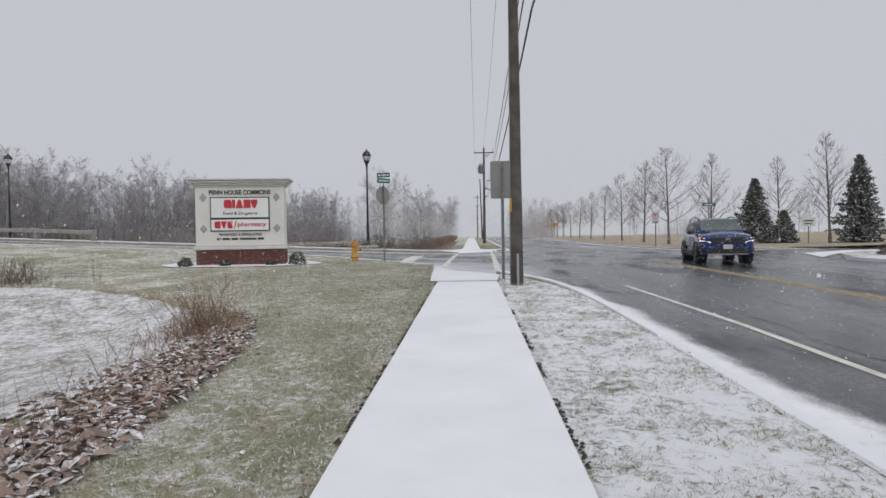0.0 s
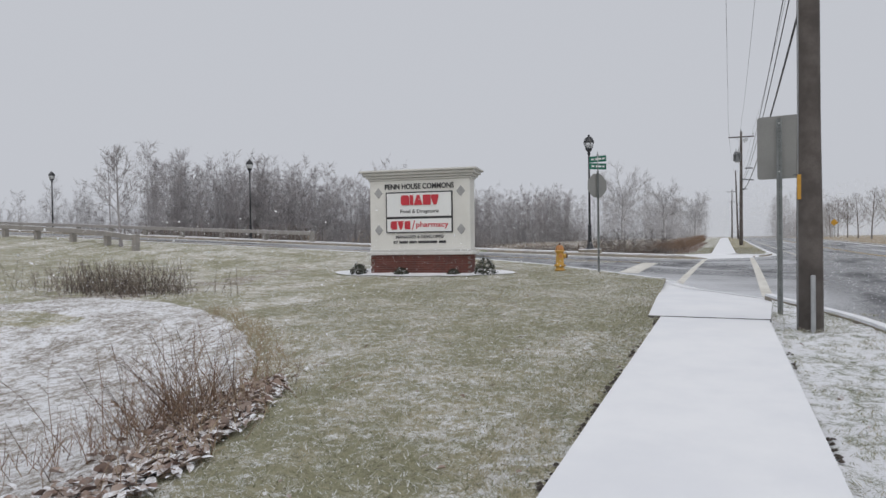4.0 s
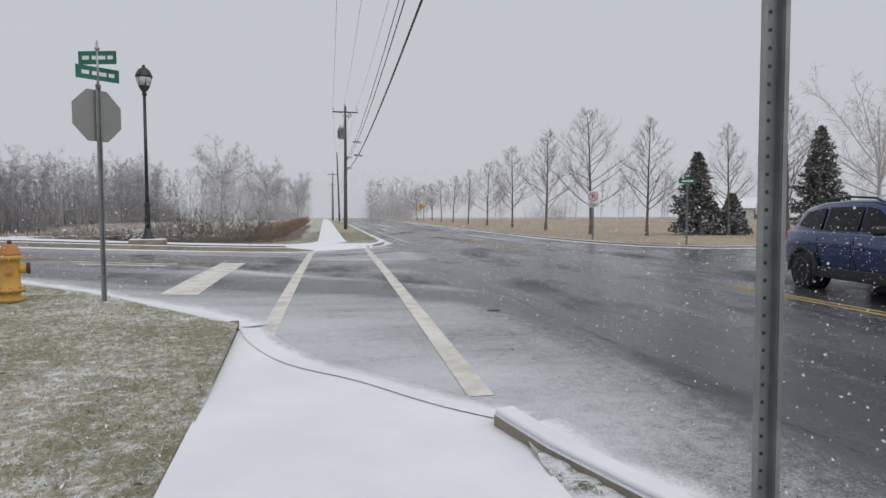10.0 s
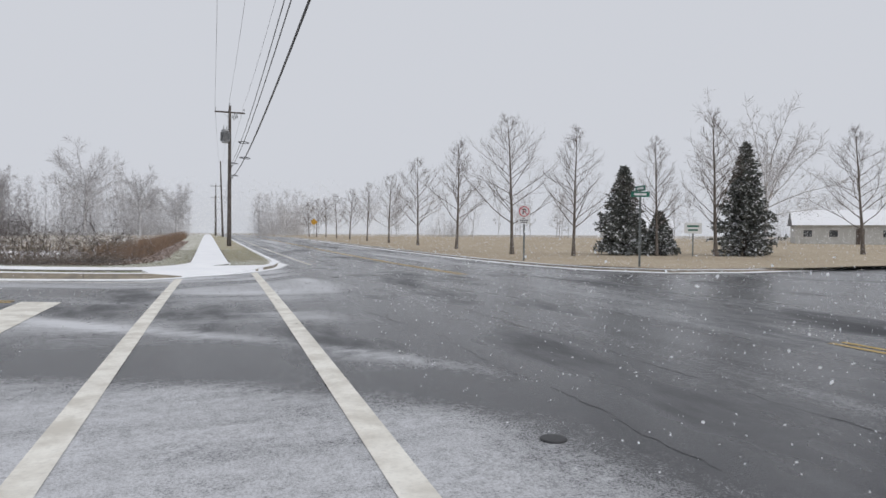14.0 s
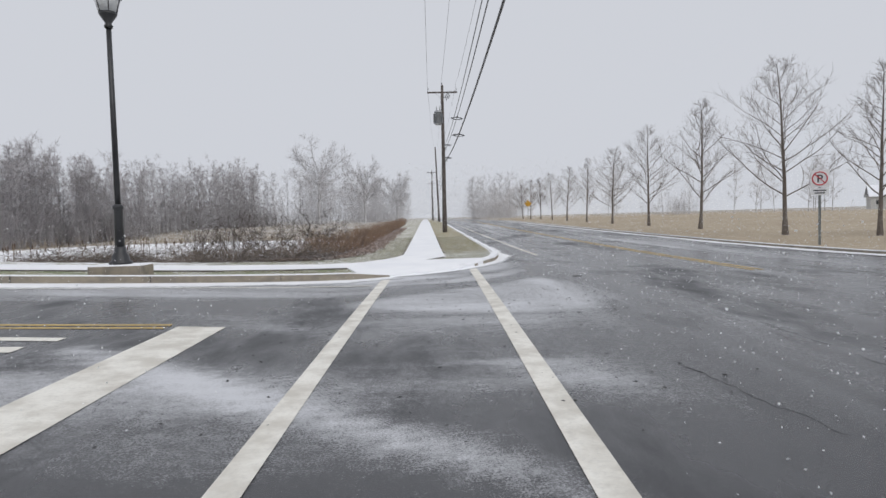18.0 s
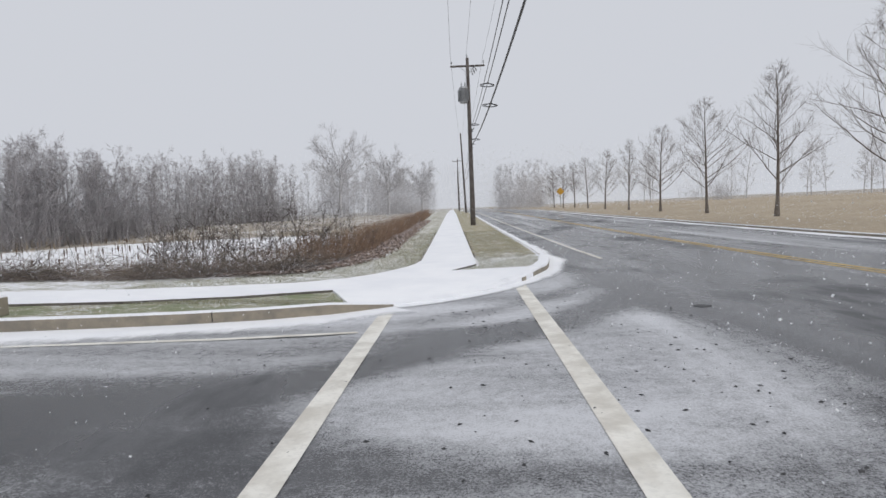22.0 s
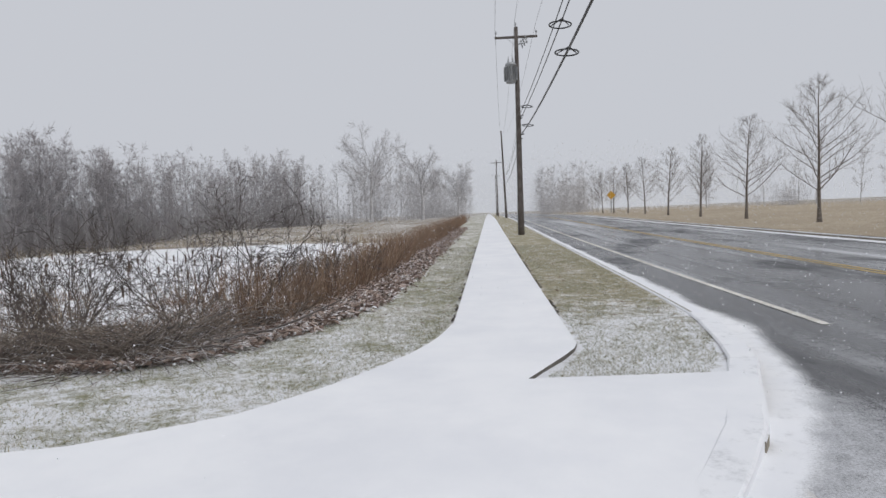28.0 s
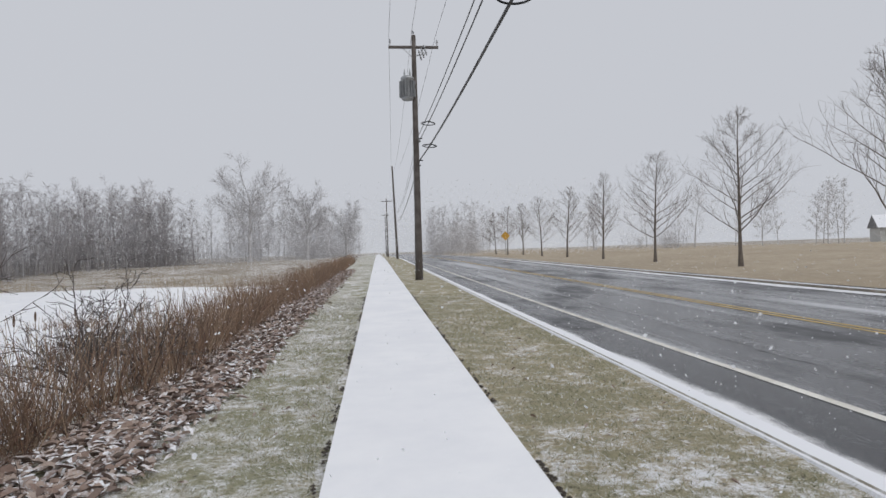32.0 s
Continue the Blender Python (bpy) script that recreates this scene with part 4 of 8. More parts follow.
def monument_sign():
    root = thing("monument_sign", pose(-8.72, 24.15, land(-8.72, 24.15) - 0.02, 0, 0, 9.5) @ Matrix.Diagonal((0.935, 1.0, 1.015, 1.0)), "cream stucco monument sign on a dark red brick base", "sign", "")
    w, d = 3.52, 0.70
    core = box("base", (0, 0, 0.28), (w - 0.03, d - 0.03, 0.58), "mortar", root, "dark red brick base", bevel=0.004)
    # bricks of the base, course by course
    bm = bmesh.new()
    add_box(bm, (0, 0, 0), (0.203, 0.05, 0.062), 0.004)
    bme = bpy.data.meshes.new("brick")
    bm.to_mesh(bme)
    bm.free()
    bme.materials.append(MAT["brick"])
    for row in range(8):
        z = 0.045 + row * 0.072
        for k in range(17):
            x = -w / 2 + 0.11 + k * 0.2145 + (0.107 if row % 2 else 0.0)
            if x > w / 2 - 0.08:
                continue
            b = new("brick", bme)
            b.parent = core
            b.location = (x, -d / 2 + 0.012, z)
        for k in range(3):
            for sx in (-1, 1):
                b = new("brick", bme)
                b.parent = core
                b.location = (sx * (w / 2 - 0.012), -d / 2 + 0.16 + k * 0.2145 - (0.05 if row % 2 else 0), z)
                b.rotation_euler = (0, 0, radians(90))
    ledge = box("ledge", (0, 0, 0.625), (w + 0.22, d + 0.2, 0.10), "trim_grey", root, "grey painted ledge", bevel=0.02)
    box("moulding", (0, 0, 0.72), (w + 0.08, d + 0.08, 0.09), "trim_grey", root, bevel=0.02)
    box("wall", (0, 0, 1.84), (w, d, 2.16), "cream", root, "cream stucco wall", bevel=0.012)
    for k, (grow_, z, h) in enumerate(((0.10, 2.955, 0.07), (0.24, 3.03, 0.08), (0.40, 3.115, 0.09), (0.56, 3.195, 0.07))):
        box("cornice", (0, 0, z), (w + grow_, d + grow_, h), "trim_grey", root, "stepped cornice dusted with snow", bevel=0.018)
    f = -d / 2
    frame_ = box("sign_frame", (0, f - 0.02, 1.905), (2.34, 0.06, 1.28), "ink", root, "black frame of the tenant panels", bevel=0.008)
    box("panel", (0, f - 0.048, 2.14), (2.26, 0.03, 0.73), "panel", root, "white upper tenant panel", bevel=0.004)
    box("panel", (0, f - 0.048, 1.50), (2.26, 0.03, 0.40), "panel", root, "white lower tenant panel", bevel=0.004)
    words("lettering", "PENN HOUSE COMMONS", 0.235, "ink", root, 0, f - 0.004, 2.64, 2.42, 0.02, 0.004)
    # upper tenant mark: five heavy red blocks with notches
    x = -0.62
    for k, wd in enumerate((0.30, 0.12, 0.30, 0.27, 0.25)):
        z0, z1 = 2.13, 2.44
        if k == 0:
            o = [(0.05, z0), (wd, z0), (wd, z1 - 0.06), (wd - 0.06, z1), (0.05, z1), (0, z1 - 0.06), (0, z0 + 0.06)]
        elif k == 2:
            o = [(0, z0), (wd, z0), (wd * 0.64, z1), (wd * 0.36, z1)]
        elif k == 4:
            o = [(wd * 0.3, z0), (wd * 0.7, z0), (wd, z1 - 0.1), (wd, z1), (0, z1), (0, z1 - 0.1)]
        else:
            o = [(0, z0), (wd, z0), (wd, z1), (0, z1)]
        slab("red_mark", o, 0.03, "red", root, "red block of the tenant mark", m=Matrix.Translation((x, f - 0.085, 0)))
        x += wd + 0.02
    words("lettering", "Food & Drugstore", 0.155, "ink", root, 0.02, f - 0.066, 1.885, 1.34, 0.004, 0.002)
    # lower tenant mark: three red blocks, a slash, and the word
    x = -1.0
    for k, wd in enumerate((0.23, 0.24, 0.2)):
        z0, z1 = 1.375, 1.635
        if k == 1:
            o = [(0, z1), (wd * 0.38, z0), (wd * 0.62, z0), (wd, z1)]
        else:
            o = [(0.04, z0), (wd, z0), (wd, z1), (0.04, z1), (0, z1 - 0.05), (0, z0 + 0.05)]
        slab("red_mark", o, 0.02, "red", root, "red block of the lower tenant mark", m=Matrix.Translation((x, f - 0.078, 0)))
        x += wd + 0.015
    slab("slash", [(-0.24, 1.36), (-0.21, 1.36), (-0.13, 1.66), (-0.16, 1.66)], 0.02, "red", root, m=Matrix.Translation((0, f - 0.078, 0)))
    words("lettering", "pharmacy", 0.235, "red", root, 0.46, f - 0.066, 1.44, 1.12, 0.004, 0.004)
    words("lettering", "MANAGED & DEVELOPED", 0.135, "ink", root, 0, f - 0.004, 1.095, 1.68, 0.012, 0.002)
    words("lettering", "BY", 0.125, "ink", root, -0.85, f - 0.004, 0.93, 0.16, 0.012, 0.002)
    for x0, x1 in ((-0.72, -0.42), (-0.36, -0.10), (-0.04, 0.62), (0.68, 0.92)):
        box("name_bar", ((x0 + x1) / 2, f - 0.006, 0.975), (x1 - x0, 0.02, 0.075), "ink", root, "", bevel=0.004)
    for sx in (-1, 1):
        for z in (2.53, 1.36):
            slab("diamond", [(0, -0.17), (0.15, 0), (0, 0.17), (-0.15, 0)], 0.04, "diamond", root, "grey diamond inlay", m=Matrix.Translation((sx * 1.45, f - 0.02, z)), bevel=0.006)
    # snow bed around it
    pts = []
    for k in range(40):
        a = 2 * math.pi * k / 40
        r = 1 + 0.08 * noise.noise((math.cos(a) * 2, math.sin(a) * 2, 5))
        c, s = math.cos(radians(9.5)), math.sin(radians(9.5))
        u, v = 3.0 * r * math.cos(a), 1.15 * r * math.sin(a) - 0.05
        pts.append((-8.72 + u * c - v * s, 24.15 + u * s + v * c))
    poly_sheet("snow_bed", pts, 0.015, "snow", 0.4, rough=0.015, label="white snow lying on the planting bed round the sign")


monument_sign()


def leafy_clump(rng, size, count, leaf):
    """A low evergreen shrub: many small bent leaves round a rounded, uneven body."""
    verts, faces = [], []
    for _ in range(count):
        d = rng.normal(0, 1, 3)
        d /= np.linalg.norm(d)
        d[2] = abs(d[2])
        r = rng.uniform(0.55, 1.0) ** 0.5 * (1 + 0.2 * noise.noise(Vector(d * 2.3)))
        c = d * r * np.array(size)
        t = rng.normal(0, 1, 3)
        t /= np.linalg.norm(t)
        b = np.cross(t, d)
        b /= np.linalg.norm(b) + 1e-9
        k = len(verts)
        s = leaf * rng.uniform(0.6, 1.3)
        verts += [tuple(c - t * s), tuple(c + b * s * 0.5 + d * s * 0.3), tuple(c + t * s), tuple(c - b * s * 0.5 + d * s * 0.2)]
        faces.append((k, k + 1, k + 2, k + 3))
    return verts, faces


def shrub_at(x, y, size, seed, label, count=420, leaf=0.045, material="shrub_leaf", group="shrubs at the sign"):
    rng = np.random.default_rng(seed)
    root = thing("shrub", spot(x, y, -0.03), label, "shrub", group)
    raw("foliage", *leafy_clump(rng, size, count, leaf), material, root)
    stems = [grow(rng, (0, 0, 0), (rng.normal(0, 0.5), rng.normal(0, 0.5), 1), size[2] * 0.9, 0.012, 3, 0.15) for _ in range(7)]
    raw("stems", *tubes(stems, 3), "bark", root)
    return root


c_, s_ = math.cos(radians(9.5)), math.sin(radians(9.5))
for u, v, sz, sd in ((-2.0, -0.55, (0.28, 0.28, 0.36), 1), (-0.55, -0.62, (0.24, 0.2, 0.24), 2), (1.15, -0.62, (0.2, 0.18, 0.2), 3), (2.1, -0.4, (0.36, 0.36, 0.55), 4)):
    shrub_at(-8.72 + u * c_ - v * s_, 24.15 + u * s_ + v * c_, sz, sd, "small dark evergreen shrub with snow at the sign")


# ---- hydrant, signs and poles on the corner ----
def hydrant():
    root = thing("fire_hydrant", spot(-4.69, 25.93, -0.01, 20), "yellow fire hydrant with chalky paint on the lawn", "hydrant")
    lathe("barrel", [(0.17, 0), (0.17, 0.05), (0.13, 0.06), (0.125, 0.13), (0.185, 0.14), (0.185, 0.19), (0.13, 0.2), (0.118, 0.5), (0.125, 0.6), (0.165, 0.61), (0.165, 0.645), (0.13, 0.66)], "yellow", root)
    lathe("bonnet", [(0.135, 0.655), (0.135, 0.69), (0.12, 0.75), (0.085, 0.80), (0.045, 0.825)], "hydrant_cap", root, "faded orange bonnet")
    lathe("operating_nut", [(0.032, 0.82), (0.03, 0.875)], "rust", root, seg=5)
    for a, r, ln, nm in ((0, 0.075, 0.21, "pumper_nozzle"), (90, 0.055, 0.19, "hose_nozzle"), (-90, 0.055, 0.19, "hose_nozzle")):
        u = Vector((math.cos(radians(a)), math.sin(radians(a)), 0))
        noz = rod(nm, Vector((0, 0, 0.47)) + u * 0.08, Vector((0, 0, 0.47)) + u * ln, r, "yellow", root, seg=14)
        rod("cap", Vector((0, 0, 0.47)) + u * (ln - 0.01), Vector((0, 0, 0.47)) + u * (ln + 0.035), r * 1.1, "rust" if a == 0 else "hydrant_cap", noz, "dark iron cap" if a == 0 else "", seg=8)
    bm = bmesh.new()
    for k in range(8):
        a = k * math.pi / 4
        add_rod(bm, (0.165 * math.cos(a), 0.165 * math.sin(a), 0.125), (0.165 * math.cos(a), 0.165 * math.sin(a), 0.205), 0.013, seg=6)
    part("flange_bolts", bm, "rust", root)


hydrant()


def channel_post(root, height, holes=True, name="post"):
    """A perforated U-channel sign post facing -y, with its row of holes."""
    bm = bmesh.new()
    w = 0.042
    prof = [(-w, 0.0), (-w, 0.004), (-0.024, 0.004), (-0.020, 0.034), (0.020, 0.034), (0.024, 0.004), (w, 0.004), (w, 0.0), (0.027, -0.002), (0.023, 0.028), (-0.023, 0.028), (-0.027, -0.002)]
    lo = [bm.verts.new((x, y, -0.3)) for x, y in prof]
    hi = [bm.verts.new((x, y, height)) for x, y in prof]
    for k in range(len(prof)):
        q = (k + 1) % len(prof)
        bm.faces.new((lo[k], lo[q], hi[q], hi[k]))
    bm.faces.new(hi)
    bmesh.ops.recalc_face_normals(bm, faces=bm.faces)
    post = part(name, bm, "post_steel", root, "galvanised perforated channel post")
    if holes:
        bm = bmesh.new()
        z = 0.05
        while z < height - 0.03:
            add_rod(bm, (0, 0.0265, z), (0, 0.0278, z), 0.0062, seg=6)
            z += 0.0508
        part("holes", bm, "ink", post)
    return post


def road_sign():
    root = thing("road_sign", spot(0.99, 17.48, 0, 180 - 186), "grey back of a tall road sign on a perforated post", "sign")
    channel_post(root, 3.15)
    h0, h1, w = 2.17, 3.2, 0.65
    r = 0.05
    o = []
    for cx, cz, a0 in ((w / 2 - r, h0 + r, -90), (w / 2 - r, h1 - r, 0), (-w / 2 + r, h1 - r, 90), (-w / 2 + r, h0 + r, 180)):
        o += [(cx + r * math.cos(radians(a0 + k * 22.5)), cz + r * math.sin(radians(a0 + k * 22.5))) for k in range(5)]
    sh = slab("sign_plate", o, 0.004, "sign_back", root, "bare aluminium sign back", m=Matrix.Translation((0, 0.036, 0)))
    for z in (h0 + 0.12, h1 - 0.12):
        rod("bolt", (0, -0.004, z), (0, 0.036, z), 0.012, "white_sign", root, "pale bolt head", seg=8)
    box("sticker", (w / 2 - 0.1, 0.034, h0 + 0.05), (0.06, 0.002, 0.012), "ink", sh, "", bevel=0)


road_sign()


def stop_sign():
    root = thing("stop_sign", spot(-3.45, 25.93, 0, 50), "grey back of a stop sign under green street name blades", "sign")
    channel_post(root, 3.15)
    o = [(0.40 * math.cos(radians(22.5 + 45 * k)), 2.70 + 0.40 * math.sin(radians(22.5 + 45 * k))) for k in range(8)]
    slab("sign_plate", o, 0.004, "sign_back", root, "bare grey octagonal sign back", m=Matrix.Translation((0, 0.04, 0)))
    for k, (z, turn, w) in enumerate(((3.30, -10, 0.60), (3.53, -62, 0.56))):
        b = box("street_name_blade", (0, 0, 0), (w, 0.006, 0.19), "green_sign", root, "green street name blade", bevel=0.002)
        b.matrix_local = pose(0, 0.0, z, 0, 0, turn)
        for x0, x1 in ((-0.22, -0.12), (-0.08, 0.12), (0.15, 0.23)):
            for sy in (-0.0045, 0.0045):
                box("letter_bar", ((x0 + x1) / 2, sy, 0), (x1 - x0, 0.002, 0.055), "white_sign", b, "", bevel=0)
    rod("bracket", (0, 0, 3.1), (0, 0, 3.66), 0.018, "metal", root)
    lathe("finial", [(0.03, 3.64), (0.035, 3.67), (0.012, 3.69), (0.02, 3.73), (0.004, 3.78)], "metal", root, "pointed finial", seg=10)


stop_sign()


def street_lantern(x, y, height, label, group, turn=0, foot=True, lift=0.0):
    root = thing("street_lamp", spot(x, y, lift, turn), label, "street lamp", group)
    k = height / 6.6
    if foot:
        box("footing", (0, 0, 0.09), (1.15, 0.62, 0.30), "concrete", root, "square concrete footing", bevel=0.03)
    z = 0.22 if foot else 0
    lathe("base", [(0.24, z), (0.24, z + 0.07), (0.19, z + 0.1), (0.17, z + 0.2), (0.125, z + 0.28), (0.115, z + 0.4)], "black", root, "flared cast base with snow on its rim", seg=16)
    lathe("lower_shaft", [(0.10, z + 0.38), (0.09, z + 1.2), (0.11, z + 1.22), (0.11, z + 1.28), (0.07, z + 1.32)], "black", root, seg=14)
    lathe("shaft", [(0.062, z + 1.3), (0.052, height - 1.05)], "black", root, seg=14)
    lathe("collar", [(0.075, height - 1.07), (0.09, height - 1.02), (0.06, height - 0.97), (0.17, height - 0.8), (0.19, height - 0.74)], "black", root, seg=14)
    globe = lathe("globe", [(0.18, height - 0.75), (0.235, height - 0.55), (0.265, height - 0.42)], "glass", root, "pale lantern glass", seg=16)
    for q in range(6):
        a = q * math.pi / 3
        rod("rib", (0.185 * math.cos(a), 0.185 * math.sin(a), height - 0.75), (0.272 * math.cos(a), 0.272 * math.sin(a), height - 0.41), 0.011, "black", globe, seg=5)
    lathe("roof", [(0.285, height - 0.44), (0.285, height - 0.39), (0.2, height - 0.2), (0.1, height - 0.12), (0.06, height - 0.1), (0.05, height - 0.03), (0.012, height)], "black", root, "dark conical lantern roof", seg=16)
    return root


street_lantern(-6.42, 39.95, 6.35, "black lantern street lamp on a concrete footing behind the kerb", "lantern lamps", foot=True)
street_lantern(-33.1, 44.3, 6.35, "grey lantern street lamp beyond the guard rail", "lantern lamps", foot=False)
street_lantern(-57, 45.0, 6.35, "grey lantern street lamp far up the side road", "lantern lamps", foot=False)


def utility_pole(x, y, height, girth, arm=True, lean=(0, 0), label="", extras=True, sticker=False):
    root = thing("utility_pole", spot(x, y, -0.02) @ pose(0, 0, 0, lean[0], lean[1]), label, "utility pole", "roadside poles")
    lathe("shaft", [(girth * (1 - 0.45 * k / 8) * (1 + 0.03 * math.sin(k * 2.3)), height * k / 8 - (0.2 if k == 0 else 0)) for k in range(9)], "pole", root, "weathered round wooden shaft", seg=16)
    if arm:
        z = height - 0.5
        box("crossarm", (0, 0.13, z), (2.3, 0.09, 0.12), "pole", root, "wooden crossarm with snow", bevel=0.01)
        for sx in (-1.08, -0.02, 1.08):
            zz = z + 0.06 if abs(sx) > 0.5 else height - 0.06
            rod("insulator_pin", (sx, 0.13 if abs(sx) > 0.5 else 0, zz), (sx, 0.13 if abs(sx) > 0.5 else 0, zz + 0.26), 0.014, "rust", root, seg=6)
            lathe("insulator", [(0.03, zz + 0.14), (0.055, zz + 0.17), (0.035, zz + 0.21), (0.05, zz + 0.24), (0.02, zz + 0.3)], "metal", root, seg=8, at=(sx, 0.13 if abs(sx) > 0.5 else 0, 0))
        for sx in (-1, 1):
            rod("arm_brace", (sx * 0.5, 0.13, z - 0.05), (sx * 0.08, 0.1, z - 0.45), 0.013, "metal", root, seg=5)
    if extras:
        tank = lathe("transformer", [(0.25, 8.2), (0.27, 8.25), (0.27, 9.1), (0.30, 9.12), (0.30, 9.2), (0.22, 9.27), (0.05, 9.3)], "metal", root, "round grey transformer tank", seg=18, at=(-0.34, -0.18, 0))
        for a in (-0.12, 0.12):
            lathe("bushing", [(0.035, 9.22), (0.055, 9.3), (0.035, 9.36), (0.05, 9.42), (0.03, 9.48), (0.012, 9.62)], "metal", tank, seg=8, at=(-0.34 + a, -0.18, 0))
        for k in range(11):
            a = radians(120 + 22 * k)
            u = Vector((math.cos(a), math.sin(a), 0))
            box("cooling_fin", Vector((-0.34, -0.18, 8.68)) + u * 0.325, (0.11, 0.016, 0.72), "metal", tank, bevel=0.003, m=pose(0, 0, 0, 0, 0, math.degrees(a)))
        rod("tank_bracket", (-0.2, -0.1, 8.75), (0, 0, 8.75), 0.04, "metal", root, seg=6)
        for k in range(3):
            c = rod("fuse_cutout", (0.34 + 0.12 * k, -0.05, 10.05 + 0.12 * k), (0.22 + 0.12 * k, -0.05, 10.5 + 0.12 * k), 0.03, "metal", root, "slanted fuse cutout", seg=6)
            for q in range(3):
                s = 0.2 + 0.28 * q
                rod("shed", (0.34 + 0.12 * k - 0.12 * s, -0.05, 10.05 + 0.12 * k + 0.45 * s), (0.34 + 0.12 * k - 0.12 * s - 0.006, -0.05, 10.05 + 0.12 * k + 0.45 * s + 0.025), 0.055, "metal", c, seg=7)
        rod("cutout_arm", (0, 0, 10.25), (0.5, -0.05, 10.35), 0.025, "metal", root, seg=6)
        for z, ln in ((6.45, 0.30), (6.3, 0.22), (5.44, 0.3), (5.2, 0.2)):
            rod("cable_bracket", (0, 0, z), (ln, -0.03, z + 0.04), 0.028, "black", root, "dark cable bracket", seg=6)
    rod("ground_wire", (-girth * 0.9, -girth * 0.35, 0.0), (-girth * 0.7, -girth * 0.3, height * 0.55), 0.012, "metal", root, seg=5)
    if sticker:
        box("tag", (-0.13, -0.10, 1.95), (0.05, 0.02, 0.34), MAT["tag_yellow"], root, "faded yellow marker tag", bevel=0.004)
        box("cable_guard", (0.02, -0.17, 0.35), (0.06, 0.05, 0.8), "metal", root, "grey cable guard", bevel=0.01)
    return root


MAT["tag_yellow"] = plain("faded_yellow_plastic", (0.55, 0.30, 0.04), (0.48, 0.25, 0.04), 8, 0.6)
utility_pole(1.23, 15.75, 11.6, 0.165, label="thick weathered utility pole beside the first walk", arm=True, extras=False, sticker=True)
utility_pole(1.66, 74.9, 11.2, 0.18, label="tall wooden utility pole with crossarm and transformer", lean=(0, 0.42))
utility_pole(2.35, 128, 12.0, 0.17, arm=False, extras=False, label="leaning wooden utility pole farther along", lean=(0, -1.6))
utility_pole(1.95, 178, 12.0, 0.17, arm=True, extras=False, label="distant wooden utility pole in the haze")
utility_pole(2.3, 228, 12.0, 0.17, arm=True, extras=False, label="distant wooden utility pole in the haze")


def wire(name, a, b, sag, r, label, hang=18):
    pts = []
    for k in range(hang + 1):
        s = k / hang
        p = np.array(a) * (1 - s) + np.array(b) * s
        pts.append((p[0], p[1], p[2] - sag * 4 * s * (1 - s), r))
    v, f = tubes([pts], 5)
    ob = raw(name, v, f, "black", smooth=True)
    return tagged(ob, label, "cable", "overhead lines")


zA, zB, zC = land(1.23, 15.75), land(1.66, 74.9), land(2.35, 128)
for dx, h in ((-1.08, 11.25), (0.0, 11.6), (1.08, 11.25)):
    wire("overhead_line", (1.23 + dx, 15.85, zA + h + 0.1), (1.70 + dx, 75.0, zB + h + 0.0), 0.9, 0.009, "thin bare power line between the poles")
    wire("overhead_line", (1.70 + dx, 75.0, zB + h), (2.3 + dx * 0.4, 128, zC + 11.6), 0.8, 0.009, "thin bare power line running into the haze")
    wire("overhead_line", (1.23 + dx, 15.85, zA + h + 0.1), (0.9 + dx, -45, 11.0), 0.9, 0.009, "thin bare power line overhead")
for da, db, za, zb, sag, r in ((0.40, 0.13, 7.7, 6.33, 1.1, 0.016), (0.27, 0.02, 7.72, 6.42, 1.1, 0.013), (0.45, 0.12, 6.7, 5.44, 1.06, 0.028)):
    wire("service_cable", (1.23 + da, 15.7, zA + za), (1.72 + db, 74.8, zB + zb), sag, r, "thick dark bundled cable slung from the poles")
    wire("service_cable", (1.72 + db, 74.8, zB + zb), (2.2, 128, zC + zb - 0.6), 0.85, r * 0.8, "dark cable running on into the haze")
    wire("service_cable", (1.23 + da, 15.7, zA + za), (0.9 + da, -45, za - 0.6), 0.8, r, "thick dark cable overhead")


def snowshoe(x, y, z, s, turn=0):
    """A cable storage bracket: a flat teardrop ring hung on the strand."""
    root = thing("cable_storage_bracket", pose(x, y, z, 0, 0, turn), "dark teardrop cable storage bracket on the strand", "bracket", "cable brackets")
    ring = []
    for k in range(25):
        a = 2 * math.pi * k / 24
        ring.append((0.26 * s * math.cos(a), 0.30 * s * math.sin(a) + 0.12, -0.02 * math.cos(a), 0.018 * s))
    raw("ring", *tubes([ring], 5), "black", root, smooth=True)
    raw("spoke", *tubes([[(0.22 * s, 0.2, 0, 0.014), (0, -0.3, 0.02, 0.02)], [(-0.22 * s, 0.2, 0, 0.014), (0, -0.3, 0.02, 0.02)]], 4), "black", root)


for y, da, db, h0, h1, sag in ((54.4, 0.45, 0.12, 6.7, 5.44, 1.06), (55.4, 0.40, 0.13, 7.7, 6.33, 1.1), (69.0, 0.45, 0.12, 6.7, 5.44, 1.06), (69.4, 0.40, 0.13, 7.7, 6.33, 1.1)):
    s = (y - 15.7) / 59.1
    snowshoe((1.23 + da) * (1 - s) + (1.72 + db) * s, y, (zA + h0) * (1 - s) + (zB + h1) * s - sag * 4 * s * (1 - s), 1.0)

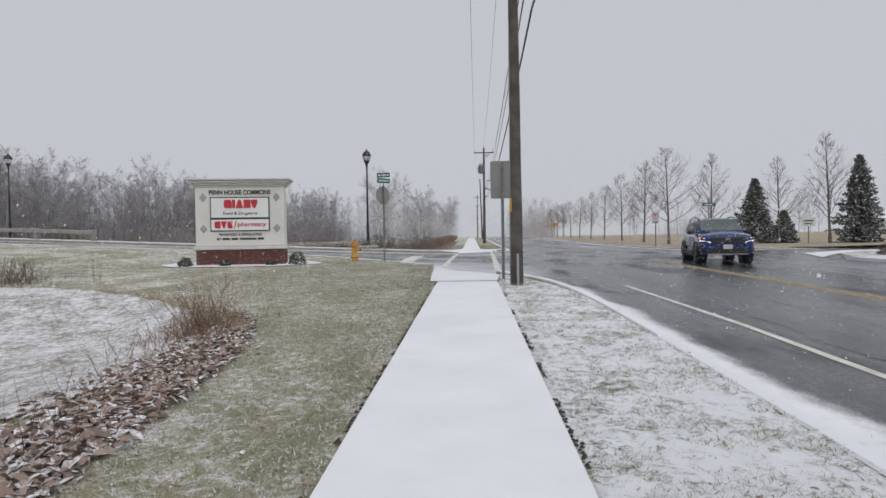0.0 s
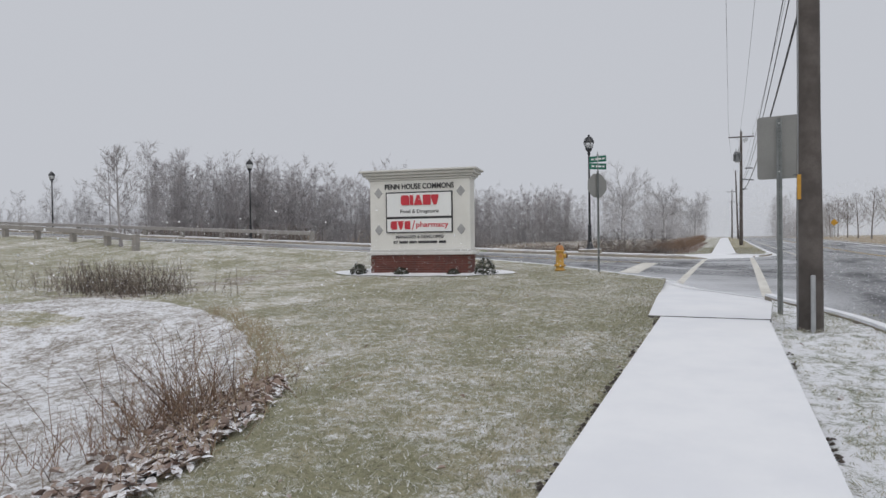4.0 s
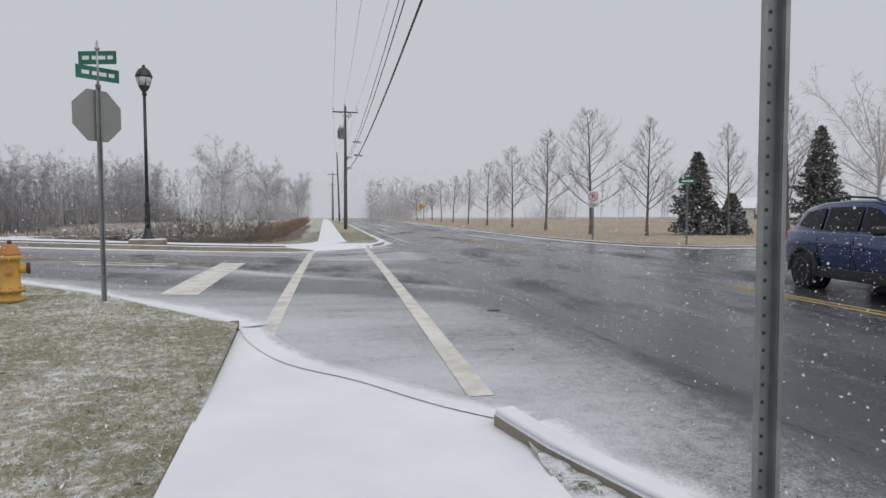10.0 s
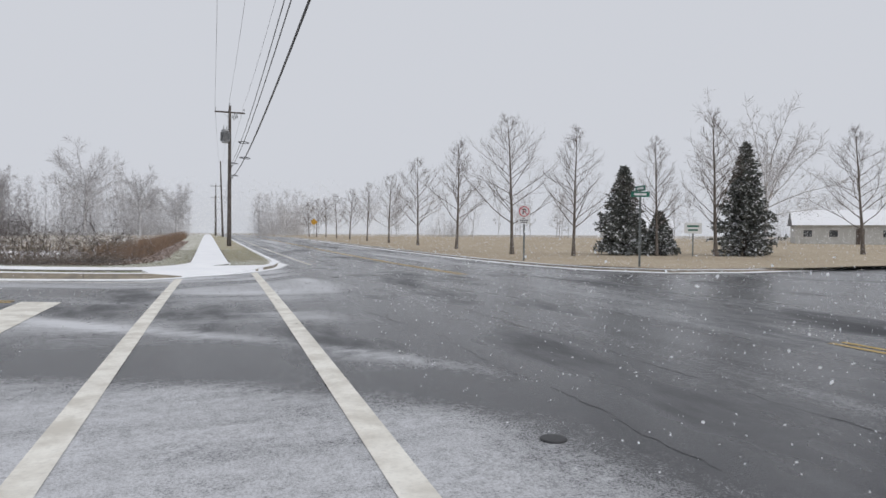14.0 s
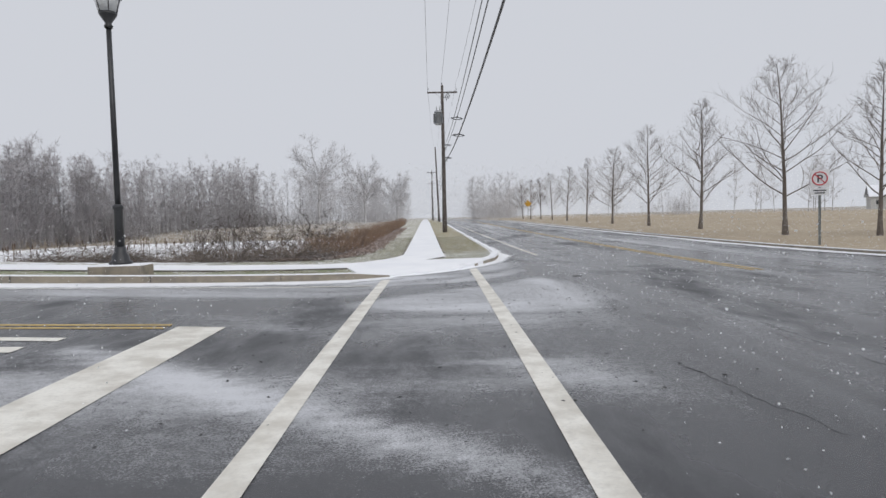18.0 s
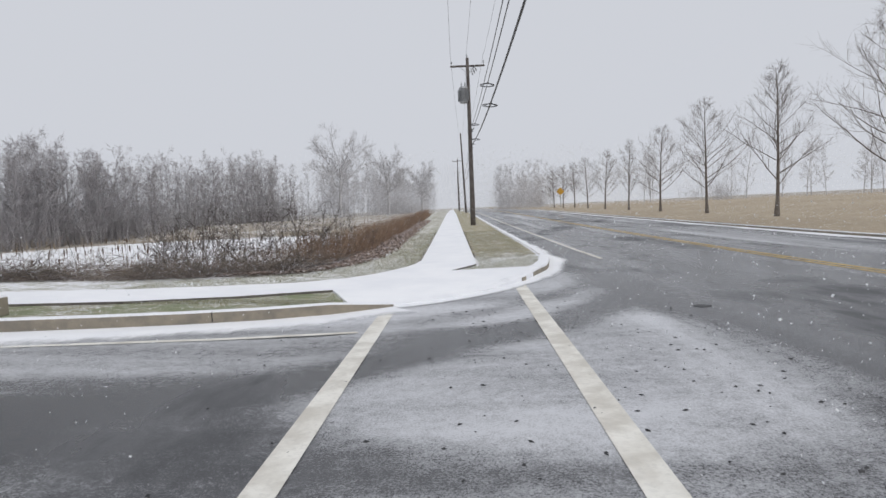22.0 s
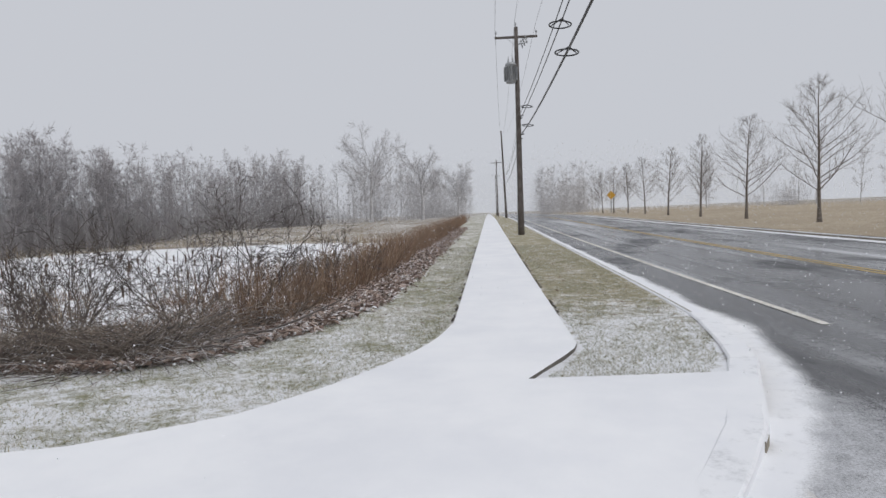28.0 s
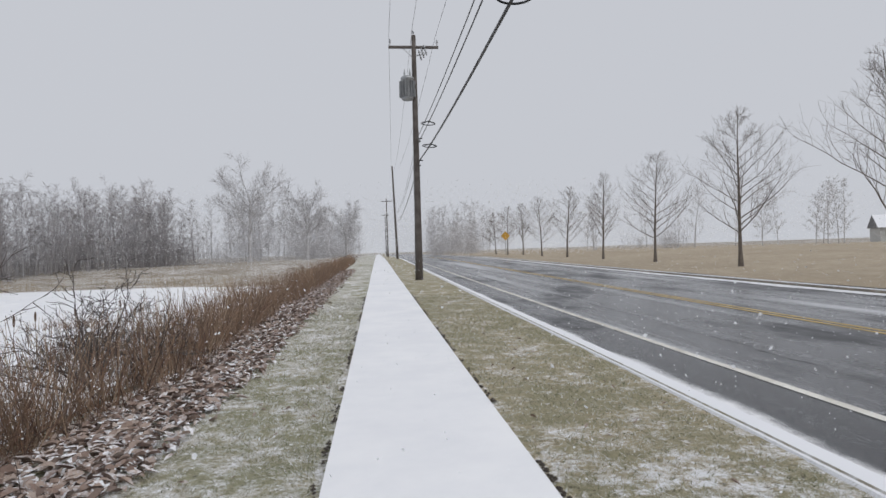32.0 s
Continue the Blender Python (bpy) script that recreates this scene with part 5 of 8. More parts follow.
# ---- trees ----
MAT.update(
    dried=by_island("dried_red_brown_weeds", ((0.09, 0.065, 0.055), (0.17, 0.105, 0.075), (0.28, 0.17, 0.11), (0.22, 0.16, 0.12), (0.40, 0.29, 0.20), (0.13, 0.095, 0.08)), snow=0.12),
    reed=plain("bleached_reeds", (0.42, 0.34, 0.23), (0.32, 0.25, 0.17), 1.5, 0.95, bump=0.0, snow=0.15),
    cattail=plain("dark_cattail_heads", (0.10, 0.065, 0.045), (0.16, 0.11, 0.08), 6, 0.95),
    litter=by_island("fallen_brown_leaves", ((0.20, 0.135, 0.11), (0.30, 0.22, 0.18), (0.40, 0.315, 0.265), (0.26, 0.185, 0.15), (0.47, 0.39, 0.34), (0.16, 0.11, 0.09)), 0.85, snow=0.32),
    spruce=plain("spruce_needles", (0.115, 0.125, 0.11), (0.18, 0.187, 0.175), 5, 0.9, bump=0.0, snow=0.52),
    hedge=by_island("dark_brown_tangle", ((0.065, 0.053, 0.047), (0.12, 0.10, 0.09), (0.19, 0.155, 0.13), (0.31, 0.26, 0.215), (0.09, 0.075, 0.065)), snow=0.14),
    thorn=plain("dark_shrub_stems", (0.075, 0.062, 0.056), (0.13, 0.11, 0.10), 3, 0.9, bump=0.2, snow=0.1),
    timber=plain("weathered_timber_rail", (0.33, 0.31, 0.29), (0.26, 0.245, 0.23), 3, 0.9, snow=0.45),
)

ROW = ((17.1, 55.4, 8.8), (18.0, 66.7, 8.9), (18.0, 76.2, 8.3), (18.0, 86.1, 7.6), (18.0, 95.8, 7.4), (18.0, 105.6, 7.2), (18.1, 115.4, 7.0), (18.2, 125, 7.0), (18.3, 135, 7.2), (18.5, 145, 7.0))
SIDE = ((19.6, 52.6, 7.8), (24.6, 51.6, 7.3), (28.0, 50.6, 9.0), (41.5, 51.5, 9.2), (57, 56, 9.0), (84, 62, 7.5))
kinds = []
for k, (seed, spread, up, limbs) in enumerate(((11, 3.9, 0.5, 34), (12, 2.8, 0.8, 34), (13, 3.4, 0.6, 34))):
    t = tree_kind("street_tree", "leafless young street tree on the field's edge", "tree", "trees along the field", pose(0, 0, 0), "twig", seed=seed, height=8.8, spread=spread, girth=0.11, clear=0.2, limbs=limbs, second=8, third=4, upright=up)
    kinds.append(t)
used = set()
for i, (x, y, h) in enumerate(ROW + SIDE):
    k = 0 if i in (0, 3, 6) else (1 if i in (4, 10, 11, 12) else (2 if i % 2 else 0))
    q = h / 8.8
    m = pose(x, y, land(x, y) - 0.05, 0, 0, 67 * i) @ Matrix.Diagonal((q, q, 0.95 * q, 1))
    if k not in used:
        used.add(k)
        kinds[k].matrix_world = m
        ob = kinds[k]
    else:
        ob = copy_thing(kinds[k], m)
        ob.matrix_world = m
    far = "leafless street tree fading into the snowfall" if y > 90 else ("leafless broad-crowned street tree beside the road" if k == 0 else "leafless slender street tree on the field's edge")
    ob["label"] = far


def spruce(x, y, height, width, seed, label):
    rng = np.random.default_rng(seed)
    root = thing("spruce", spot(x, y, -0.03), label, "spruce tree", "spruces on the field's edge")
    rod("trunk", (0, 0, 0), (0, 0, height * 0.96), 0.12, "bark", root, r1=0.01, seg=7)
    twigs, verts, faces = [], [], []
    n = 340
    for k in range(n):
        s = (k + rng.random()) / n
        z = 0.12 + (height - 0.2) * s
        a = k * 2.399 + rng.normal(0, 0.3)
        reach = width / 2 * (1 - s) ** 0.85 * rng.uniform(0.55, 1.18) * (1 + 0.18 * math.sin(3 * a + seed + 9 * s)) + 0.06
        b = grow(rng, (0, 0, z), (math.cos(a), math.sin(a), 0.15 + 0.5 * s), reach, 0.012, 4, 0.06, -0.03)
        twigs.append(b)
        for j in range(int(16 + 78 * (1 - s))):
            t = 0.15 + 0.85 * rng.random()
            p, d = along(b, t)
            d = np.array(d) / (np.linalg.norm(d) + 1e-9)
            out = d * 0.7 + rng.normal(0, 0.55, 3)
            out[2] -= 0.12
            out /= np.linalg.norm(out)
            w = np.cross(out, rng.normal(0, 1, 3))
            w /= np.linalg.norm(w) + 1e-9
            ln = rng.uniform(0.14, 0.30)
            c = p[:3]
            i0 = len(verts)
            verts += [tuple(c - w * 0.022), tuple(c + out * ln * 0.55 + w * 0.05), tuple(c + out * ln), tuple(c + out * ln * 0.5 - w * 0.05)]
            faces.append((i0, i0 + 1, i0 + 2, i0 + 3))
    raw("branches", *tubes(twigs, 3), "bark", root)
    raw("needles", verts, faces, "spruce", root)


spruce(23.4, 53.2, 5.3, 3.4, 21, "small dark spruce dusted with snow on the field's edge")
spruce(30.4, 50.8, 6.8, 3.9, 22, "taller dark conical spruce dusted with snow")

spruce(25.3, 52.3, 2.6, 1.9, 23, "low bushy young spruce beside the small one")

# distant woods, each wood one mass of leafless trees over a thicket
def slivers(rng, paths, each, length, width, rise=0.25):
    """Thin four-cornered twigs springing from paths, for trees that stay far off."""
    V = []
    for p in paths:
        q = np.array(p)[:, :3]
        t = rng.uniform(0.25, 1.0, each) * (len(q) - 1)
        i = np.minimum(t.astype(int), len(q) - 2)
        c = q[i] + (q[i + 1] - q[i]) * (t - i)[:, None]
        d = q[i + 1] - q[i]
        d = d / (np.linalg.norm(d, axis=1)[:, None] + 1e-9) + rng.normal(0, 0.8, (each, 3)) + np.array((0, 0, rise))
        d /= np.linalg.norm(d, axis=1)[:, None]
        w = np.cross(d, rng.normal(0, 1, (each, 3)))
        w /= np.linalg.norm(w, axis=1)[:, None] + 1e-9
        ln = rng.uniform(0.5, 1.2, each)[:, None] * length
        V.append(np.stack([c - w * width * 0.5, c + d * ln * 0.5 - w * width * 0.35, c + d * ln, c + d * ln * 0.45 + w * width * 0.5], 1))
    V = np.concatenate(V).reshape(-1, 3)
    return V, np.arange(len(V)).reshape(-1, 4)


def far_kind(rng, paths, each, length, width):
    v, f = as_arrays(paths, 3)
    v2, f2 = slivers(rng, paths[1:], each, length, width, 0.0)
    return np.concatenate([v, v2]), np.concatenate([f, f2 + len(v)])


wood_kinds = []
for seed, h, spread, up in ((31, 9.5, 2.5, 0.45), (32, 10.4, 2.6, 0.5), (33, 8.8, 2.8, 0.3), (34, 10.0, 2.3, 0.6)):
    rng = np.random.default_rng(seed)
    trunk = grow(rng, (0, 0, 0), (0, 0, 1), h * 0.94, 0.085, 5, 0.05, 0.05, 0.12)
    limbs = []
    for k in range(20):
        q = 0.12 + 0.86 * (k + rng.random()) / 20
        c, _ = along(trunk, q)
        a = k * 2.4 + rng.normal(0, 0.4)
        limbs.append(grow(rng, c[:3], (math.cos(a), math.sin(a), up + 0.8 * q), spread * (1.05 - 0.5 * q) * rng.uniform(0.7, 1.2), max(0.34 * c[3], 0.014), 3, 0.14, 0.06, 0.3))
    wood_kinds.append(far_kind(rng, [trunk] + limbs, 27, 0.72, 0.040))
thicket_kinds = []
for seed in (35, 36, 37, 38):
    rng = np.random.default_rng(seed)
    stems = [grow(rng, (rng.normal(0, 1.6), rng.normal(0, 1.6), -0.1), (rng.normal(0, 0.16), rng.normal(0, 0.16), 1), rng.uniform(1.6, 5.4), 0.02, 2, 0.08, 0.02, 0.4) for _ in range(40)]
    thicket_kinds.append(far_kind(rng, stems, 13, 0.6, 0.036))


def wood(name, line, depth, count, seed, label, size=(0.8, 1.2), material="frosted", thick=60):
    rng = np.random.default_rng(seed)
    p = resample(line, 200)

    def scatter(n, deep, scale):
        out = []
        for _ in range(n):
            i = rng.integers(0, 199)
            t = p[i + 1] - p[i]
            nrm = np.array((-t[1], t[0])) / (np.hypot(*t) + 1e-9)
            x, y = p[i] + nrm * rng.random() ** 1.3 * deep + rng.normal(0, 0.8, 2)
            out.append((x, y, rng.uniform(*scale), rng.random() * 6.28, rng.integers(0, 4)))
        return out

    merged(name, wood_kinds, scatter(count, depth, size), material, label, "woodland")
    merged(name + "_thicket", thicket_kinds, scatter(thick, depth * 0.8, (0.7, 1.2)), material, "dense leafless thicket under the trees", "thicket")


# paler wood colour stands in for haze; the farther woods take the palest
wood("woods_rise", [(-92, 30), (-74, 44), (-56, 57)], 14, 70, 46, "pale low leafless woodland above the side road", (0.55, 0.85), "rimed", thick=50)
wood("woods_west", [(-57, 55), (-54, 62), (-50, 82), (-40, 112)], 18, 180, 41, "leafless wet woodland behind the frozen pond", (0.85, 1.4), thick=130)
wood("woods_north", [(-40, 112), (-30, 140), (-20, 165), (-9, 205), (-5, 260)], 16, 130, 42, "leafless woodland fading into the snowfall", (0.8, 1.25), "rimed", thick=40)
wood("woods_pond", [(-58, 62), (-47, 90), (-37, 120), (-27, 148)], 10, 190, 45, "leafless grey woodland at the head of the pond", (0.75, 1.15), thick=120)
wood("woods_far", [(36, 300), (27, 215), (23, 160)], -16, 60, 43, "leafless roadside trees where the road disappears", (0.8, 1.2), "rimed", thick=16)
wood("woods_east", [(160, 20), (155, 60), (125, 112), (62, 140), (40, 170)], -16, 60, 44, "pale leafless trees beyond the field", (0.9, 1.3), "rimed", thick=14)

# trunks and crowns also carry the haze in their pale colour
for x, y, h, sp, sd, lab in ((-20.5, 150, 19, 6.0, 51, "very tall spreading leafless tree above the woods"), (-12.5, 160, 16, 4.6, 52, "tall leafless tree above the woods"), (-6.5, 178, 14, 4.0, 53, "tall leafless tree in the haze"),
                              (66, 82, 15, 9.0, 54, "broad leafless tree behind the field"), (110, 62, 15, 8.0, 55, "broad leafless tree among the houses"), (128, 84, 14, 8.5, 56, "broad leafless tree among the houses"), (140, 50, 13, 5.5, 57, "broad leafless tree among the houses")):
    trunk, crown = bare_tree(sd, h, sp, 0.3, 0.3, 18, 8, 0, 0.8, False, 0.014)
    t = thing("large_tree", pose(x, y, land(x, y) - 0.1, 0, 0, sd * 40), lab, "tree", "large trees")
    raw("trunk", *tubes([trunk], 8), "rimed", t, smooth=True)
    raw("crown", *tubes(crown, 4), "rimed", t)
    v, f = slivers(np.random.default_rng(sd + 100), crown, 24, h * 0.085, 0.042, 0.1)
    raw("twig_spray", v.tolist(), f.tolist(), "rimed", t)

# young tree, its colour paled for haze, and rails up the side road
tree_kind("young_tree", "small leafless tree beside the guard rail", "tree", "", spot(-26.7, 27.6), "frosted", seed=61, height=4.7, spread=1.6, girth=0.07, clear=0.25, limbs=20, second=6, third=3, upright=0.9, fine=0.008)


def guard_rail(line, gap, label, high=0.75):
    pts = resample(line, max(3, int(np.sum(np.hypot(*np.diff(np.array(line), axis=0).T)) / gap)))
    x0, y0 = pts[0]
    root = thing("guard_rail", spot(x0, y0), label, "guard rail", "side road rails")
    z0 = land(x0, y0)
    loc = [(x - x0, y - y0, land(x, y) - z0) for x, y in pts]
    for p in loc:
        box("post", (p[0], p[1], p[2] + high / 2 - 0.1), (0.26, 0.26, high + 0.2), "timber", root, "square timber post", bevel=0.015)
    for a, b in zip(loc[:-1], loc[1:]):
        for h in (high - 0.16,):
            d = Vector(b) - Vector(a)
            q = d.to_track_quat("X", "Z").to_matrix().to_4x4()
            mid = (Vector(a) + Vector(b)) / 2 + Vector((0, -0.16, h))
            box("rail", mid, (d.length, 0.09, 0.24), "timber", root, "weathered plank rail with snow on top", bevel=0.01, m=q)


guard_rail([(-62, 40.6), (-30, 39.6), (-24, 39.5)], 3.4, "timber guard rail along the far kerb of the side road")
guard_rail([(-60, 31.0), (-40, 29.6), (-29, 28.2), (-24.5, 26.6)], 3.2, "timber guard rail turning down to the lawn")


def hedge(line, high, deep, label, seed):
    rng = np.random.default_rng(seed)
    p = resample(line, 300)
    paths = []
    for _ in range(1500):
        x, y = p[rng.integers(0, 300)] + rng.normal(0, deep, 2)
        paths.append(grow(rng, (x, y, land(x, y) - 0.05), (rng.normal(0, 0.25), rng.normal(0, 0.25), 1), high * rng.uniform(0.6, 1.1), 0.022, 2, 0.1, 0, 0.4))
    v, f = tubes(paths, 3)
    ob = raw("hedge", v, f, "hedge")
    tagged(ob, label, "hedge", kind="stuff")


hedge([(-66, 46.5), (-40, 45.8), (-28, 45.5)], 1.6, 0.5, "dark leafless hedge along the bridge parapet", 71)

# ---- the pond bank ----
rngp = np.random.default_rng(81)
pond = []
for k in range(60):
    a = 2 * math.pi * k / 60
    r = 1 + 0.10 * noise.noise((math.cos(a) * 1.6, math.sin(a) * 1.6, 9))
    pond.append((-24.0 + 19.0 * r * math.copysign(abs(math.cos(a)) ** 0.6, math.cos(a)), 75.5 + 25.5 * r * math.copysign(abs(math.sin(a)) ** 0.6, math.sin(a))))
me = bpy.data.meshes.new("pond")
me.from_pydata([(x, y, -0.365) for x, y in pond], [], [tuple(range(60))])
tagged(mesh_part("pond", me, "snow"), "frozen pond under smooth white snow", "water", kind="structure")


def bank_edge(y):
    """x of the leaf line beside the second walk."""
    return float(np.interp(y, (44.5, 46.2, 47.8, 50, 54, 62, 320), (-5.6, -3.35, -2.6, -1.95, -1.8, -1.85, -1.9)))


poly_sheet("snow_margin_pond", [(bank_edge(y) - 1.7 - 0.5 * noise.noise((y * 0.4, 0, 1)), y) for y in np.arange(49.5, 98, 1.5)] + [(-8.5, 98), (-8.5, 52), (-10.5, 49.2), (-6.5, 48.2), (-4.6, 48.4)], 0.05, "patchy", 0.5, rough=0.02, label="snow lying over tufts on the pond's margin")


def stems_field(name, spots, label, category, material, hi, radius=0.006, lean=0.18, fork=0.0, seed=0):
    rng = np.random.default_rng(seed)
    paths = []
    for x, y in spots:
        h = rng.uniform(*hi)
        st = grow(rng, (x, y, land(x, y) - 0.03), (rng.normal(0, lean), rng.normal(0, lean), 1), h, radius * rng.uniform(0.7, 1.4), 3, 0.10, -0.02, 0.4)
        paths.append(st)
        if rng.random() < fork:
            for _ in range(3):
                p, d = along(st, rng.uniform(0.4, 0.95))
                paths.append(grow(rng, p[:3], np.array(d) / np.linalg.norm(d) + rng.normal(0, 0.6, 3), h * 0.22, radius * 0.6, 2, 0.2, 0.02))
    v, f = tubes(paths, 3)
    return tagged(raw(name, v, f, material), label, category, kind="stuff")


spots = []
while len(spots) < 7600:
    y = 48.6 + 66 * rngp.random() ** 1.35
    x = bank_edge(y) - 0.7 - 0.35 * (1 - ease(50, 54, y)) - abs(rngp.normal(0, 1.05)) * min(1.0, 0.55 + (y - 48) / 22)
    if noise.noise((x * 0.9, y * 0.5, 2)) + 0.5 * noise.noise((x * 2.5, y * 1.8, 7)) > -0.12 - 0.012 * (y - 48):
        spots.append((x, y))
stems_field("dry_weeds", spots, "dense red-brown dry weeds along the bank", "dry weeds", "dried", (0.35, 1.2), 0.005, 0.32, 0.3, 82)


def tangle(name, spots, label, material, reach, seed):
    """Matted canes that rise, arch over and lie across one another."""
    rng = np.random.default_rng(seed)
    paths = []
    for x, y in spots:
        a = 6.28 * rng.random()
        up = rng.uniform(0.15, 1.1)
        ln = rng.uniform(*reach)
        cane = grow(rng, (x, y, land(x, y) - 0.02), (math.cos(a), math.sin(a), up), ln, rng.uniform(0.003, 0.0075), 6, 0.16, -0.13 * up - 0.03, 0.45)
        cane = [(p[0], p[1], max(p[2], land(p[0], p[1]) + 0.015), p[3]) for p in cane]
        paths.append(cane)
        for _ in range(2):
            p, d = along(cane, rng.uniform(0.3, 0.95))
            paths.append(grow(rng, p[:3], np.array(d) / np.linalg.norm(d) + rng.normal(0, 0.7, 3), ln * 0.25, 0.0035, 2, 0.2, 0.0))
    v, f = tubes(paths, 3)
    return tagged(raw(name, v, f, material), label, "dry weeds", kind="stuff")


spots = []
while len(spots) < 3000:
    x = -3.1 - 9.0 * rngp.random() ** 1.5
    y = float(np.interp(x, (-14, -6.2, -4.3, -3.4, -3.0, -2.2), (45.8, 45.0, 45.6, 46.5, 47.9, 49.0))) + abs(rngp.normal(0, 1.1))
    if noise.noise((x * 0.8, y * 0.8, 6)) > -0.25:
        spots.append((x, y))
tangle("tangled_undergrowth", spots, "grey-brown matted canes and stalks at the pond's corner", "hedge", (0.4, 1.5), 83)
spots = [(bank_edge(y) - 1.0 - abs(rngp.normal(0, 0.5)), y) for y in (48.5 + 30 * rngp.random() ** 1.5 for _ in range(900))]
tangle("matted_stalks", spots, "red-brown stalks bent down over the leaves", "dried", (0.3, 0.8), 184)
# sedge mounds standing in the frozen pond
for k, (mx, my, mr) in enumerate(((-11.5, 55.5, 1.1), (-9.2, 58.0, 0.9), (-14.5, 60.0, 1.5), (-8.0, 53.2, 0.8), (-17.5, 57.0, 1.3), (-6.6, 62.0, 1.0), (-6.0, 68.0, 1.4), (-11.0, 70.0, 1.5))):
    rngm = np.random.default_rng(190 + k)
    sp = [(mx + rngm.normal(0, mr * 0.5), my + rngm.normal(0, mr * 0.35)) for _ in range(170)]
    stems_field("sedge_mound", sp, "low mound of brown sedge in the frozen pond", "sedge", "dried", (0.12, 0.5), 0.008, 0.45, 0.0, 195 + k)
spots = []
while len(spots) < 1500:
    a, r = 6.28 * rngp.random(), rngp.uniform(0.9, 1.2)
    x, y = -24.5 + 18.0 * r * math.cos(a), 76 + 27 * r * math.sin(a)
    if noise.noise((x * 0.2, y * 0.2, 3)) > -0.05 and x < bank_edge(y) - 1:
        spots.append((x, y))
stems_field("pond_reeds", spots, "bleached reeds standing round the frozen pond", "reeds", "reed", (0.5, 1.3), 0.010, 0.15, 0.0, 84)
paths, heads = [], []
for k in range(90):
    x, y = -6.5 - 13 * rngp.random(), 51 + 14 * rngp.random()
    h = rngp.uniform(0.9, 1.4)
    z = land(x, y)
    lx, ly = rngp.normal(0, 0.05, 2)
    paths.append([(x, y, z, 0.007), (x + lx, y + ly, z + h, 0.005)])
    heads.append([(x + lx, y + ly, z + h - 0.02, 0.01), (x + lx, y + ly, z + h + 0.02, 0.026), (x + lx * 1.1, y + ly * 1.1, z + h + 0.16, 0.026), (x + lx * 1.1, y + ly * 1.1, z + h + 0.2, 0.006)])
v, f = tubes(paths + heads, 5)
tagged(raw("cattails", v, f, "cattail"), "dead cattails with dark heads in the pond", "cattails", kind="stuff")


def bare_shrub(x, y, height, spread, seed, label, stems=8, material="thorn"):
    """An open leafless shrub: a few crooked stems that fork three times into fine twigs."""
    rng = np.random.default_rng(seed)
    root = thing("bare_shrub", spot(x, y, -0.04), label, "shrub", "shrubs on the pond bank")
    fine = []

    def fork(path, level_, length):
        many = (8, 4, 3)[level_]
        for j in range(many):
            p, d = along(path, 0.22 + 0.76 * (j + rng.random()) / many)
            out = np.array(d) / (np.linalg.norm(d) + 1e-9) + rng.normal(0, 0.6, 3)
            out[2] = out[2] * 0.8 + 0.1
            b = grow(rng, p[:3], out, length * rng.uniform(0.6, 1.15), max(p[3] * 0.6, 0.005), (4, 3, 2)[level_], 0.2, 0.02, 0.4)
            fine.append(b)
            if level_ < 2:
                fork(b, level_ + 1, length * 0.5)

    for k in range(stems):
        a = 6.28 * k / stems + rng.normal(0, 0.4)
        tilt = rng.uniform(0.1, 0.95) * spread / height
        st = grow(rng, (rng.normal(0, 0.1), rng.normal(0, 0.1), 0), (math.cos(a) * tilt, math.sin(a) * tilt, 1), height * rng.uniform(0.75, 1.1), 0.021, 8, 0.15, 0.0, 0.25)
        raw("stem", *tubes([st], 5), "thorn", root, smooth=True)
        fork(st, 0, height * 0.42)
    raw("crown", *tubes(fine, 3), material, root)


for x, y, h, sp, sd in ((-4.45, 51.1, 2.2, 2.3, 91), (-5.95, 51.6, 2.6, 1.8, 92), (-6.9, 49.6, 2.1, 1.2, 94), (-8.6, 51.2, 1.9, 1.4, 96), (-3.7, 54.2, 1.3, 1.1, 95), (-5.0, 56.6, 1.5, 1.4, 97)):
    bare_shrub(x, y, h, sp, sd, "open leafless many-stemmed shrub on the pond bank")


def leaf_litter(name, spots, label, seed, size=(0.032, 0.072)):
    rng = np.random.default_rng(seed)
    verts, faces = [], []
    for x, y in spots:
        s, a = rng.uniform(*size), rng.random() * 6.28
        u = np.array((math.cos(a), math.sin(a), rng.normal(0, 0.28)))
        w = np.array((-math.sin(a), math.cos(a), rng.normal(0, 0.28)))
        c = np.array((x, y, land(x, y) + rng.uniform(0.0, 0.045)))
        up = np.array((0, 0, rng.uniform(0.1, 0.5) * s))
        k = len(verts)
        verts += [tuple(c - u * s), tuple(c - u * s * 0.2 - w * s * 0.55 + up), tuple(c + u * s * 0.6 - w * s * 0.3 + up), tuple(c + u * s), tuple(c + u * s * 0.5 + w * s * 0.4 + up), tuple(c - u * s * 0.3 + w * s * 0.5 + up), tuple(c)]
        faces += [(k, k + 1, k + 6), (k + 1, k + 2, k + 6), (k + 2, k + 3, k + 6), (k + 3, k + 4, k + 6), (k + 4, k + 5, k + 6), (k + 5, k, k + 6)]
    return tagged(raw(name, verts, faces, "litter"), label, "leaf litter", kind="stuff")


